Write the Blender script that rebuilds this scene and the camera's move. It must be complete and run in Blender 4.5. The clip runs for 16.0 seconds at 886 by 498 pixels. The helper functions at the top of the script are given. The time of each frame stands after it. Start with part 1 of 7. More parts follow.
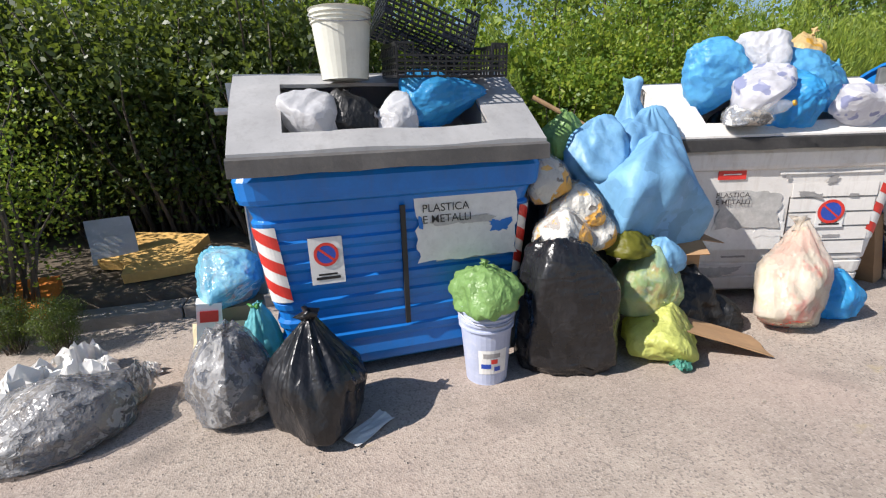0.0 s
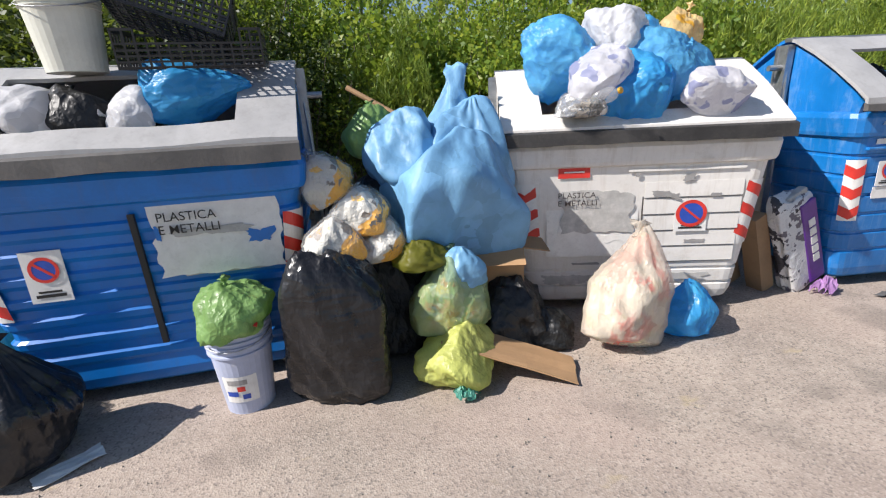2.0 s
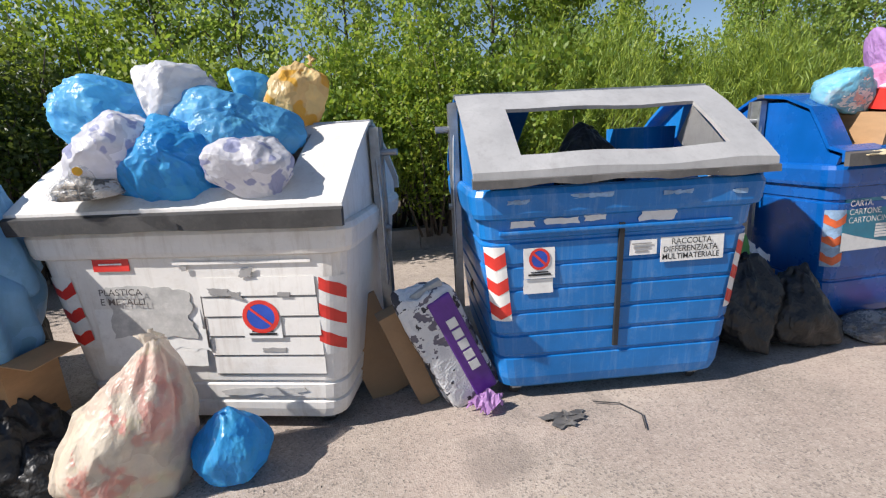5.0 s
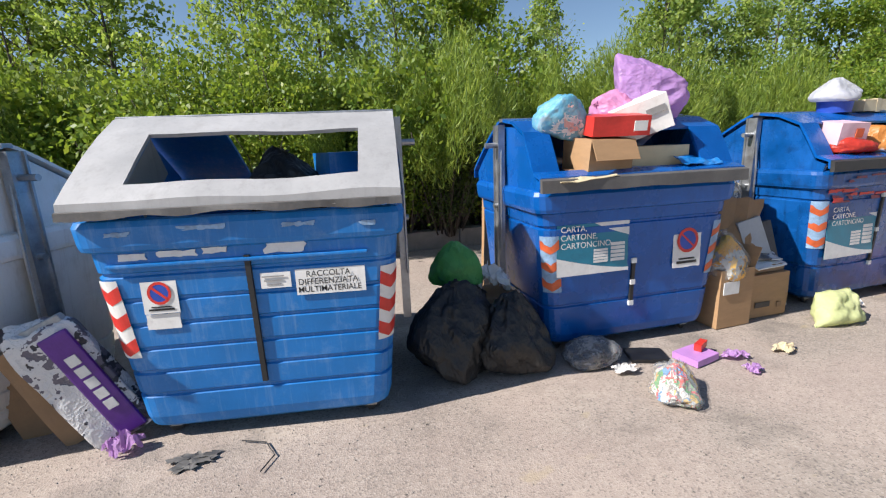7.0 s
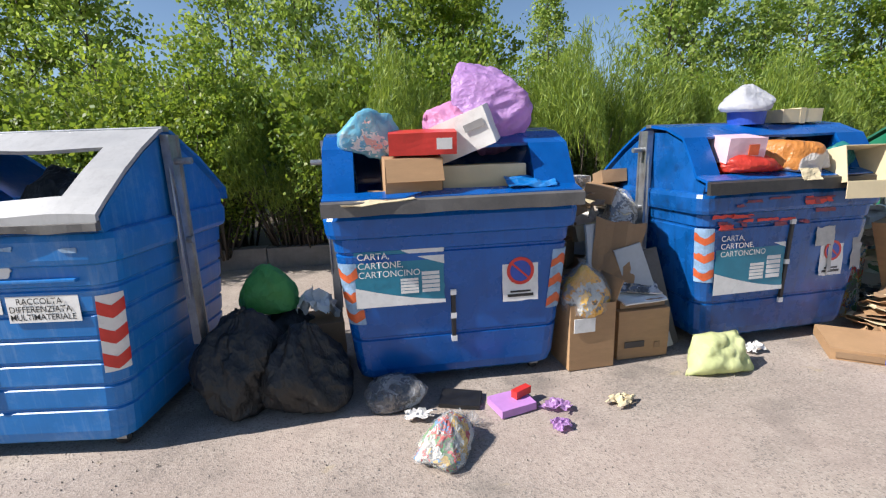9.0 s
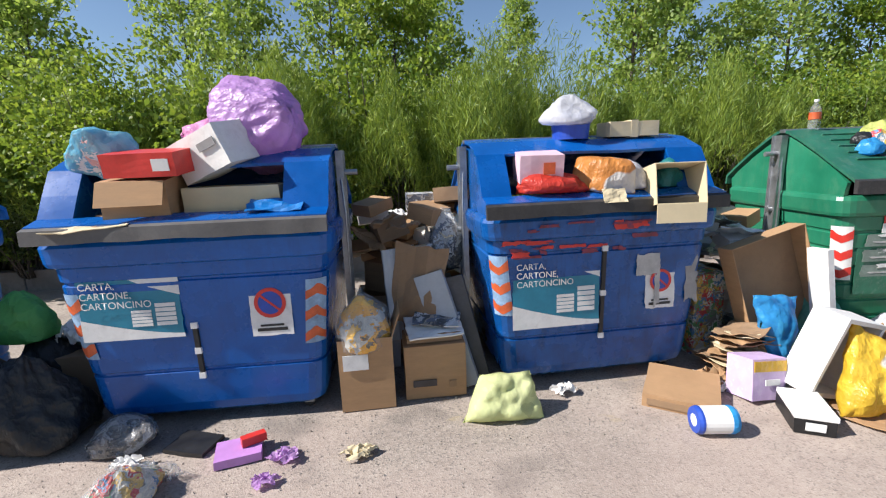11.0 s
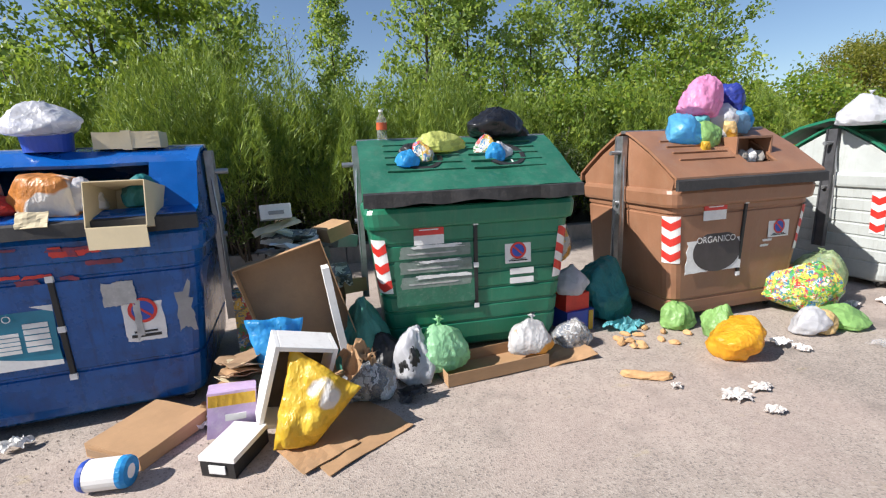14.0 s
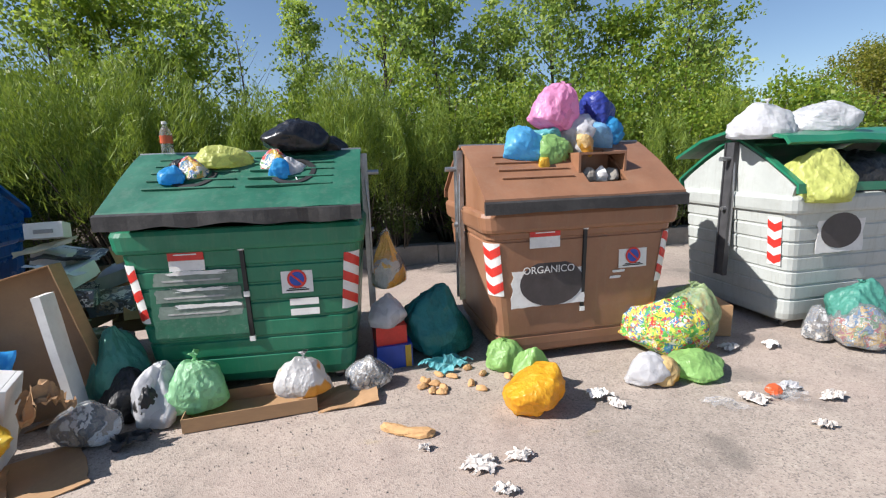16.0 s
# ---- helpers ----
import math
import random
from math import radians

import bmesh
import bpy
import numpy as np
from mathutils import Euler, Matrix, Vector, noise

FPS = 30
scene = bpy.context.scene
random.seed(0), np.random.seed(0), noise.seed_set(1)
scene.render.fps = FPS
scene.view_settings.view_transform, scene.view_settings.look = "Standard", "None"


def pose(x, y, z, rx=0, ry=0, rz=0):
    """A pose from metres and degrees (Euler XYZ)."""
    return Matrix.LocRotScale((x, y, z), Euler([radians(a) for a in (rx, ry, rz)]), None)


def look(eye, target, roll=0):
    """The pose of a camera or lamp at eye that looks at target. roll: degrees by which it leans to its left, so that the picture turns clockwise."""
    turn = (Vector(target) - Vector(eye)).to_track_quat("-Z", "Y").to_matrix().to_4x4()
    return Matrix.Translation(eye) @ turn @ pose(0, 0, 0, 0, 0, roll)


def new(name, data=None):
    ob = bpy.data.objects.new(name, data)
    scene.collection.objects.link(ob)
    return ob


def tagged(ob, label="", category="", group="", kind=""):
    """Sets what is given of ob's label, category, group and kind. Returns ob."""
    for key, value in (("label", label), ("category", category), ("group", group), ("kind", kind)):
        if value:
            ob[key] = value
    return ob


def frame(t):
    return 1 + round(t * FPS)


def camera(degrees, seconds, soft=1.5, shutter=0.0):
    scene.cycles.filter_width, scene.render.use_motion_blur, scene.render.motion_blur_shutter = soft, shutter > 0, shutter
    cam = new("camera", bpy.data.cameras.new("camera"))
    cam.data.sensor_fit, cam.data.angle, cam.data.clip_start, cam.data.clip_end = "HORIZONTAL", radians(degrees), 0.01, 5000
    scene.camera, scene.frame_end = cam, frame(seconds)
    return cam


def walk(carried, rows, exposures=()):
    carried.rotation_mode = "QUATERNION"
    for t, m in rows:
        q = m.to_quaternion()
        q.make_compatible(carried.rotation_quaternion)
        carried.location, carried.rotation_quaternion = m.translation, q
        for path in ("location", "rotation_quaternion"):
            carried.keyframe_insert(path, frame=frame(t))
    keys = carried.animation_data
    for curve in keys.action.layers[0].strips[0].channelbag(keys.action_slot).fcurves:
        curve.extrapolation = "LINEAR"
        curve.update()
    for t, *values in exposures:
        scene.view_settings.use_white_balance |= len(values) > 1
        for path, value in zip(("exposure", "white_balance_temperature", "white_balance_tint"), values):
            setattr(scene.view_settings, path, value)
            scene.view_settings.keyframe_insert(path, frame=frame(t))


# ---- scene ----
EXPOSURE, KELVIN = 0.65, 6430
cam = camera(89.7, 16.0, soft=1.2)
METRES, EYE, TILT, LEAN, TURN = 15.0, 1.54, -16.5, 2.0, -16.0
ROWS = [
    (0.0, 0.0, 0.0, 0.0, 0.0, 0.0, -0.0),
    (0.5, 0.0216, 0.004, 0.0013, -0.76, 0.12, 0.76),
    (1.0, 0.0456, 0.0123, 0.0049, -0.55, -0.37, 1.0),
    (1.5, 0.0712, 0.0162, 0.0078, 0.77, -1.13, 0.61),
    (2.0, 0.0962, 0.0228, 0.009, 2.38, -1.58, 0.1),
    (2.5, 0.1259, 0.0328, 0.0143, 4.24, -1.96, 0.13),
    (3.0, 0.1558, 0.0369, 0.018, 5.65, -1.22, 0.42),
    (3.5, 0.1848, 0.0473, 0.0226, 6.17, 0.31, 0.32),
    (4.0, 0.2143, 0.0557, 0.0283, 6.27, 1.35, -0.42),
    (4.5, 0.244, 0.0634, 0.0317, 5.72, 2.06, -0.84),
    (5.0, 0.2775, 0.0754, 0.037, 4.28, 2.52, -0.33),
    (7.5, 0.438, 0.0908, 0.0509, 1.45, 3.41, -0.26),
    (8.0, 0.4679, 0.0961, 0.055, 2.83, 3.28, -0.93),
    (10.5, 0.6046, 0.1441, 0.0747, 11.22, 4.13, -2.65),
    (11.0, 0.6374, 0.1516, 0.0793, 10.23, 4.25, -2.8),
    (11.5, 0.6701, 0.1621, 0.0819, 8.05, 4.38, -2.39),
    (12.0, 0.7036, 0.1695, 0.0849, 5.41, 4.12, -1.55),
    (12.5, 0.7367, 0.1731, 0.087, 2.39, 3.9, -0.62),
    (13.0, 0.772, 0.1819, 0.0914, 0.34, 4.02, 0.35),
    (13.5, 0.8053, 0.1845, 0.0957, -0.17, 4.1, 0.83),
    (14.0, 0.8355, 0.1881, 0.0973, 0.0, 4.18, 0.28),
    (14.5, 0.8669, 0.1953, 0.1011, 0.5, 3.8, -0.83),
    (15.0, 0.8983, 0.2003, 0.1036, 1.72, 3.61, -1.72),
    (15.5, 0.93, 0.2098, 0.1068, 2.97, 4.23, -1.8),
    (16.0, 0.9635, 0.2183, 0.1122, 3.77, 4.8, -1.29),
]
walk(cam, [(t, pose(0, 0, EYE, TILT, LEAN, TURN) @ pose(METRES * x, METRES * y, METRES * z, 90 + pitch, roll, yaw)) for t, x, y, z, yaw, pitch, roll in ROWS],
     exposures=[(0.0, EXPOSURE - 0.1, KELVIN, 12), (5.0, EXPOSURE - 0.08, KELVIN, 12), (8.0, EXPOSURE, KELVIN - 100, 11), (16.0, EXPOSURE, KELVIN - 170, 12)])

# ---- light: a clear morning, the sun from the row's near end ----
SUN_ELEV, SUN_AZ = 41.0, 8.0  # azimuth: degrees by which the shadows turn from the row's line to the hedge
world = bpy.data.worlds.new("sky")
scene.world = world
world.use_nodes = True
wn = world.node_tree
sky = wn.nodes.new("ShaderNodeTexSky")
sky.sky_type, sky.sun_disc = "NISHITA", False
sky.sun_elevation, sky.sun_rotation = radians(SUN_ELEV), radians(270 - SUN_AZ)
sky.air_density, sky.dust_density, sky.ozone_density = 1.0, 0.4, 2.6
wn.nodes["Background"].inputs["Strength"].default_value = 0.076
wn.links.new(sky.outputs["Color"], wn.nodes["Background"].inputs["Color"])
sun = new("sun", bpy.data.lights.new("sun", "SUN"))
sun.data.energy, sun.data.angle, sun.data.color = 5.0, radians(0.5), (1.0, 0.95, 0.885)
ca, ce = radians(SUN_AZ), radians(SUN_ELEV)
sun.matrix_world = look((-30 * math.cos(ca) * math.cos(ce), -30 * math.sin(ca) * math.cos(ce), 30 * math.sin(ce)), (0, 0, 0))

# ---- materials ----


def nodes_of(name):
    m = bpy.data.materials.new(name)
    m.use_nodes = True
    nt = m.node_tree
    return m, nt, nt.nodes["Principled BSDF"]


def add(nt, kind, **values):
    n = nt.nodes.new(kind)
    for key, value in values.items():
        n.inputs[key.replace("_", " ")].default_value = value
    return n


def ramp(nt, source, low, high, a=0.0, b=1.0):
    r = nt.nodes.new("ShaderNodeMapRange")
    r.inputs["From Min"].default_value, r.inputs["From Max"].default_value = low, high
    r.inputs["To Min"].default_value, r.inputs["To Max"].default_value = a, b
    nt.links.new(source, r.inputs["Value"])
    return r.outputs["Result"]


def mixed(nt, fac, a, b, blend="MIX"):
    m = nt.nodes.new("ShaderNodeMix")
    m.data_type, m.blend_type = "RGBA", blend
    for socket, v in ((m.inputs["Factor"], fac), (m.inputs["A"], a), (m.inputs["B"], b)):
        if isinstance(v, (tuple, float, int)):
            socket.default_value = (*v, 1) if isinstance(v, tuple) and len(v) == 3 else v
        else:
            nt.links.new(v, socket)
    return m.outputs["Result"]


def noise_of(nt, coord, scale, detail=4.0, rough=0.6, stretch=None):
    n = add(nt, "ShaderNodeTexNoise", Scale=scale, Detail=detail, Roughness=rough)
    if stretch:
        mp = nt.nodes.new("ShaderNodeMapping")
        mp.inputs["Scale"].default_value = stretch
        nt.links.new(coord, mp.inputs["Vector"])
        coord = mp.outputs["Vector"]
    nt.links.new(coord, n.inputs["Vector"])
    return n.outputs["Fac"]


def bump(nt, bsdf, height, strength, distance=0.01):
    b = nt.nodes.new("ShaderNodeBump")
    b.inputs["Strength"].default_value, b.inputs["Distance"].default_value = strength, distance
    nt.links.new(height, b.inputs["Height"])
    nt.links.new(b.outputs["Normal"], bsdf.inputs["Normal"])


def surface(name, col, rough=0.5, metal=0.0, var=0.25, big=3.0, fine=60.0, bump_by=0.15, dirt=None, dirt_by=0.35, stretch=None, streaks=0.0):
    """A painted or raw surface: broad fading, fine grain, blotches of dirt, relief."""
    m, nt, bs = nodes_of(name)
    co = nt.nodes.new("ShaderNodeTexCoord").outputs["Object"]
    n1, n2 = noise_of(nt, co, big, 5.0, 0.65, stretch), noise_of(nt, co, fine, 3.0)
    dark = tuple(c * (1 - var) for c in col)
    pale = tuple(min(1, c * (1 + var * 0.6) + 0.02 * var) for c in col)
    c = mixed(nt, ramp(nt, n1, 0.3, 0.7), dark, pale)
    c = mixed(nt, ramp(nt, n2, 0.35, 0.75, 0.0, 0.3), c, dark)
    if dirt:
        d = noise_of(nt, co, big * 2.3, 8.0, 0.75, stretch)
        c = mixed(nt, ramp(nt, d, 0.52, 0.72, 0.0, dirt_by), c, dirt)
    if streaks:
        run = noise_of(nt, co, 5.0, 6.0, 0.7, (5.0, 5.0, 0.35))
        c = mixed(nt, ramp(nt, run, 0.52, 0.70, 0.0, streaks), c, dirt or dark)
        scuff = noise_of(nt, co, 7.0, 7.0, 0.8, (0.6, 0.6, 4.0))
        c = mixed(nt, ramp(nt, scuff, 0.60, 0.72, 0.0, streaks), c, tuple(min(1, x * 1.15 + 0.11 * max(col)) for x in col))
        grime = noise_of(nt, co, 1.6, 7.0, 0.72)
        c = mixed(nt, ramp(nt, grime, 0.50, 0.68, 0.0, streaks * 0.8), c, tuple(x * 0.55 + 0.02 * max(col) for x in col))
    nt.links.new(c, bs.inputs["Base Color"])
    nt.links.new(ramp(nt, n1, 0.2, 0.8, max(0.05, rough - 0.12), min(1, rough + 0.12)), bs.inputs["Roughness"])
    bs.inputs["Metallic"].default_value = metal
    if bump_by:
        bump(nt, bs, n2, bump_by, 0.004)
    return m


def film(name, col, rough=0.28, thin=0.3, clear=0.0, print_col=None, creased=0.6, print_scale=7.0, run=(1.0, 1.0, 0.45), print_from=0.56):
    """Thin plastic film: crumpled into small sharp facets and long pulls, glossy, lets some light through; clear is the share that is seen through."""
    m, nt, bs = nodes_of(name)
    co = nt.nodes.new("ShaderNodeTexCoord").outputs["Object"]
    n1 = noise_of(nt, co, 5.0, 4.0, 0.6)

    def sum_of(a, b):
        h = nt.nodes.new("ShaderNodeMath")
        h.operation = "ADD"
        nt.links.new(a, h.inputs[0])
        nt.links.new(b, h.inputs[1])
        return h.outputs[0]

    def crease(scale, stretch, sharp, weight):
        n = noise_of(nt, co, scale, 2.0, 0.5, stretch)
        d = nt.nodes.new("ShaderNodeMath")
        d.operation = "SUBTRACT"
        nt.links.new(n, d.inputs[0])
        d.inputs[1].default_value = 0.5
        b = nt.nodes.new("ShaderNodeMath")
        b.operation = "ABSOLUTE"
        nt.links.new(d.outputs[0], b.inputs[0])
        return ramp(nt, b.outputs[0], 0.0, sharp, weight, 0.0)

    wob = add(nt, "ShaderNodeTexNoise", Scale=6.0, Detail=2.0)
    nt.links.new(co, wob.inputs["Vector"])
    push = nt.nodes.new("ShaderNodeVectorMath")
    push.operation = "MULTIPLY_ADD"
    nt.links.new(wob.outputs["Color"], push.inputs[0])
    push.inputs[1].default_value = (0.22, 0.22, 0.22)
    nt.links.new(co, push.inputs[2])

    def facets(scale):
        v = add(nt, "ShaderNodeTexVoronoi", Scale=scale)
        nt.links.new(push.outputs[0], v.inputs["Vector"])
        return v
    big, small = facets(11.0), facets(30.0)
    pull = crease(7.0, run, 0.14, 0.9)
    height = sum_of(sum_of(pull, crease(19.0, (1.0, 1.0, 0.55), 0.13, 0.4)), sum_of(big.outputs["Distance"], ramp(nt, small.outputs["Distance"], 0.0, 1.0, 0.0, 0.42)))
    sep = nt.nodes.new("ShaderNodeSeparateColor")
    nt.links.new(big.outputs["Color"], sep.inputs[0])
    c = mixed(nt, ramp(nt, n1, 0.3, 0.7), tuple(x * 0.80 for x in col), tuple(min(1, x * 1.1 + 0.01) for x in col))
    # what lies against the film shows through as darker and paler patches
    c = mixed(nt, ramp(nt, sep.outputs[0], 0.55, 0.95, 0.0, 0.42), c, tuple(x * 0.62 for x in col))
    c = mixed(nt, ramp(nt, sep.outputs[1], 0.70, 1.0, 0.0, 0.34), c, tuple(min(0.9, x * 1.25 + 0.05 * max(col)) for x in col))
    if print_col:
        p = noise_of(nt, co, print_scale, 2.0, 0.4)
        c = mixed(nt, ramp(nt, p, print_from, print_from + 0.03), c, print_col)
    nt.links.new(c, bs.inputs["Base Color"])
    nt.links.new(ramp(nt, n1, 0.3, 0.7, rough, rough + 0.18), bs.inputs["Roughness"])
    bump(nt, bs, height, creased * 0.75, 0.016)
    out = nt.nodes["Material Output"]
    last = bs.outputs["BSDF"]
    if thin:
        t = nt.nodes.new("ShaderNodeBsdfTranslucent")
        nt.links.new(c, t.inputs["Color"])
        mx = nt.nodes.new("ShaderNodeMixShader")
        mx.inputs["Fac"].default_value = thin
        nt.links.new(last, mx.inputs[1]); nt.links.new(t.outputs[0], mx.inputs[2])
        last = mx.outputs[0]
    if clear:
        t = nt.nodes.new("ShaderNodeBsdfTransparent")
        mx = nt.nodes.new("ShaderNodeMixShader")
        nt.links.new(ramp(nt, n1, 0.3, 0.7, clear - 0.15, min(0.95, clear + 0.15)), mx.inputs["Fac"])
        nt.links.new(last, mx.inputs[1]); nt.links.new(t.outputs[0], mx.inputs[2])
        last = mx.outputs[0]
    nt.links.new(last, out.inputs["Surface"])
    return m


def patchwork(name, colours, scale=14.0, rough=0.5):
    """Mixed refuse or loud print: cells of several colours."""
    m, nt, bs = nodes_of(name)
    co = nt.nodes.new("ShaderNodeTexCoord").outputs["Object"]
    wob = noise_of(nt, co, 6.0)
    vm = nt.nodes.new("ShaderNodeVectorMath")
    vm.operation = "ADD"
    nt.links.new(co, vm.inputs[0]); nt.links.new(wob, vm.inputs[1])
    v = add(nt, "ShaderNodeTexVoronoi", Scale=scale)
    nt.links.new(vm.outputs[0], v.inputs["Vector"])
    sep = nt.nodes.new("ShaderNodeSeparateColor")
    nt.links.new(v.outputs["Color"], sep.inputs[0])
    r = nt.nodes.new("ShaderNodeValToRGB")
    r.color_ramp.interpolation = "CONSTANT"
    el = r.color_ramp.elements
    while len(el) < len(colours):
        el.new(0.5)
    for i, c in enumerate(colours):
        el[i].position, el[i].color = i / len(colours), (*c, 1)
    nt.links.new(sep.outputs[0], r.inputs["Fac"])
    nt.links.new(r.outputs["Color"], bs.inputs["Base Color"])
    bs.inputs["Roughness"].default_value = rough
    bump(nt, bs, v.outputs["Distance"], 0.5, 0.02)
    return m


def leaf_material(name, colours, rough=0.5, thin=0.48):
    m, nt, bs = nodes_of(name)
    g = nt.nodes.new("ShaderNodeNewGeometry")
    r = nt.nodes.new("ShaderNodeValToRGB")
    el = r.color_ramp.elements
    while len(el) < len(colours):
        el.new(0.5)
    for i, c in enumerate(colours):
        el[i].position, el[i].color = i / (len(colours) - 1), (*c, 1)
    nt.links.new(g.outputs["Random Per Island"], r.inputs["Fac"])
    ob = nt.nodes.new("ShaderNodeObjectInfo")
    c = mixed(nt, ramp(nt, ob.outputs["Random"], 0, 1, 0.0, 0.35), r.outputs["Color"], colours[0])
    nt.links.new(c, bs.inputs["Base Color"])
    bs.inputs["Roughness"].default_value = rough
    t = nt.nodes.new("ShaderNodeBsdfTranslucent")
    nt.links.new(mixed(nt, 0.5, c, (0.36, 0.46, 0.05)), t.inputs["Color"])
    mx = nt.nodes.new("ShaderNodeMixShader")
    mx.inputs["Fac"].default_value = thin
    nt.links.new(bs.outputs[0], mx.inputs[1]); nt.links.new(t.outputs[0], mx.inputs[2])
    nt.links.new(mx.outputs[0], nt.nodes["Material Output"].inputs["Surface"])
    return m


def asphalt():
    m, nt, bs = nodes_of("worn asphalt")
    co = nt.nodes.new("ShaderNodeTexCoord").outputs["Object"]
    broad, mid = noise_of(nt, co, 0.7, 6.0, 0.7), noise_of(nt, co, 9.0, 5.0, 0.7)
    v = add(nt, "ShaderNodeTexVoronoi", Scale=105.0)
    nt.links.new(co, v.inputs["Vector"])
    sep = nt.nodes.new("ShaderNodeSeparateColor")
    nt.links.new(v.outputs["Color"], sep.inputs[0])
    c = mixed(nt, ramp(nt, broad, 0.38, 0.62), (0.275, 0.23, 0.193), (0.42, 0.352, 0.292))
    c = mixed(nt, ramp(nt, mid, 0.4, 0.72, 0.0, 0.6), c, (0.25, 0.205, 0.17))
    c = mixed(nt, ramp(nt, sep.outputs[0], 0.45, 1.0, 0.0, 0.4), c, (0.55, 0.48, 0.41))
    c = mixed(nt, ramp(nt, sep.outputs[1], 0.80, 0.9, 0.0, 0.6), c, (0.12, 0.105, 0.095))
    stain = noise_of(nt, co, 1.7, 3.0, 0.5)
    c = mixed(nt, ramp(nt, stain, 0.58, 0.70, 0.0, 0.5), c, (0.13, 0.115, 0.10))
    yel = noise_of(nt, co, 2.3, 4.0, 0.6, (1.0, 1.8, 1.0))
    c = mixed(nt, ramp(nt, yel, 0.66, 0.72, 0.0, 0.4), c, (0.42, 0.34, 0.17))
    pink = noise_of(nt, co, 0.45, 3.0, 0.6)
    c = mixed(nt, ramp(nt, pink, 0.45, 0.62, 0.0, 0.35), c, (0.44, 0.33, 0.28))
    nt.links.new(c, bs.inputs["Base Color"])
    bs.inputs["Roughness"].default_value = 0.93
    h = nt.nodes.new("ShaderNodeMath")
    h.operation = "ADD"
    nt.links.new(v.outputs["Distance"], h.inputs[0]); nt.links.new(mid, h.inputs[1])
    bump(nt, bs, h.outputs[0], 0.45, 0.005)
    return m


M_ROAD = asphalt()
M_SOIL = surface("leaf-strewn soil", (0.10, 0.075, 0.05), 0.95, var=0.5, big=4, fine=40, bump_by=0.6, dirt=(0.20, 0.16, 0.08), dirt_by=0.6)
M_CONC = surface("weathered concrete", (0.30, 0.27, 0.23), 0.9, var=0.35, big=3, fine=50, bump_by=0.4, dirt=(0.10, 0.09, 0.07))
M_BLUE = surface("scuffed blue plastic", (0.004, 0.168, 0.56), 0.36, var=0.22, big=2.5, bump_by=0.06, dirt=(0.06, 0.14, 0.36), dirt_by=0.3, streaks=0.3)
M_BLUE2 = surface("faded blue plastic", (0.004, 0.165, 0.49), 0.38, var=0.2, big=2.5, bump_by=0.06, dirt=(0.22, 0.36, 0.56), dirt_by=0.34, streaks=0.3)
M_NAVY = surface("dark blue plastic", (0.0005, 0.095, 0.38), 0.28, var=0.25, big=2.2, bump_by=0.06, dirt=(0.005, 0.045, 0.20), dirt_by=0.4, streaks=0.3)
M_NAVY2 = surface("dark blue plastic, blotched and scuffed", (0.001, 0.085, 0.32), 0.28, var=0.4, big=3.5, bump_by=0.08, dirt=(0.005, 0.018, 0.06), dirt_by=0.75, streaks=0.5)
M_WHITE = surface("grubby white plastic", (0.73, 0.705, 0.665), 0.45, var=0.10, big=2.5, bump_by=0.06, dirt=(0.42, 0.36, 0.29), dirt_by=0.4, streaks=0.35)
M_GREEN = surface("green plastic", (0.016, 0.18, 0.095), 0.38, var=0.25, big=2.5, bump_by=0.06, dirt=(0.10, 0.22, 0.13), dirt_by=0.35, streaks=0.3)
M_GREENLID = surface("dusty green lid plastic", (0.018, 0.135, 0.08), 0.52, var=0.3, big=3, bump_by=0.08, dirt=(0.12, 0.19, 0.14), dirt_by=0.5, streaks=0.3)
M_BROWN = surface("brown plastic", (0.29, 0.14, 0.075), 0.42, var=0.2, big=2.5, bump_by=0.06, dirt=(0.30, 0.19, 0.12), dirt_by=0.4, streaks=0.3)
M_PALE = surface("pale grey-green plastic", (0.47, 0.495, 0.465), 0.5, var=0.12, big=2.5, bump_by=0.06, dirt=(0.30, 0.30, 0.26), dirt_by=0.3, streaks=0.4)
M_GREY = surface("light grey lid plastic", (0.40, 0.395, 0.39), 0.5, var=0.15, big=3, bump_by=0.06, dirt=(0.22, 0.21, 0.20), dirt_by=0.4, streaks=0.3)
M_LIP = surface("black rubber lip", (0.035, 0.033, 0.032), 0.62, var=0.5, big=6, bump_by=0.3, dirt=(0.11, 0.10, 0.085), dirt_by=0.4)
M_LIPGREY = surface("grey rubber lip", (0.11, 0.105, 0.10), 0.6, var=0.3, big=6, bump_by=0.3, dirt=(0.20, 0.17, 0.14), dirt_by=0.4)
M_STEEL = surface("galvanised steel", (0.42, 0.43, 0.44), 0.42, metal=0.85, var=0.3, big=8, bump_by=0.1, dirt=(0.16, 0.14, 0.12), dirt_by=0.4)
M_DARKSTEEL = surface("dark painted steel", (0.09, 0.09, 0.095), 0.5, metal=0.4, var=0.3, big=8, bump_by=0.1)
M_RUBBER = surface("black rubber", (0.02, 0.02, 0.02), 0.6, var=0.3, bump_by=0.1)
M_STICKER = surface("white sticker", (0.74, 0.73, 0.70), 0.45, var=0.12, big=9, bump_by=0.05, dirt=(0.45, 0.43, 0.40), dirt_by=0.45)
M_RED = surface("red print", (0.62, 0.035, 0.025), 0.4, var=0.2, big=9, bump_by=0.03)
M_SMEAR = surface("thin smeared red paint on blue plastic", (0.22, 0.025, 0.05), 0.45, var=0.5, big=14, bump_by=0.05, dirt=(0.01, 0.05, 0.22), dirt_by=0.8)
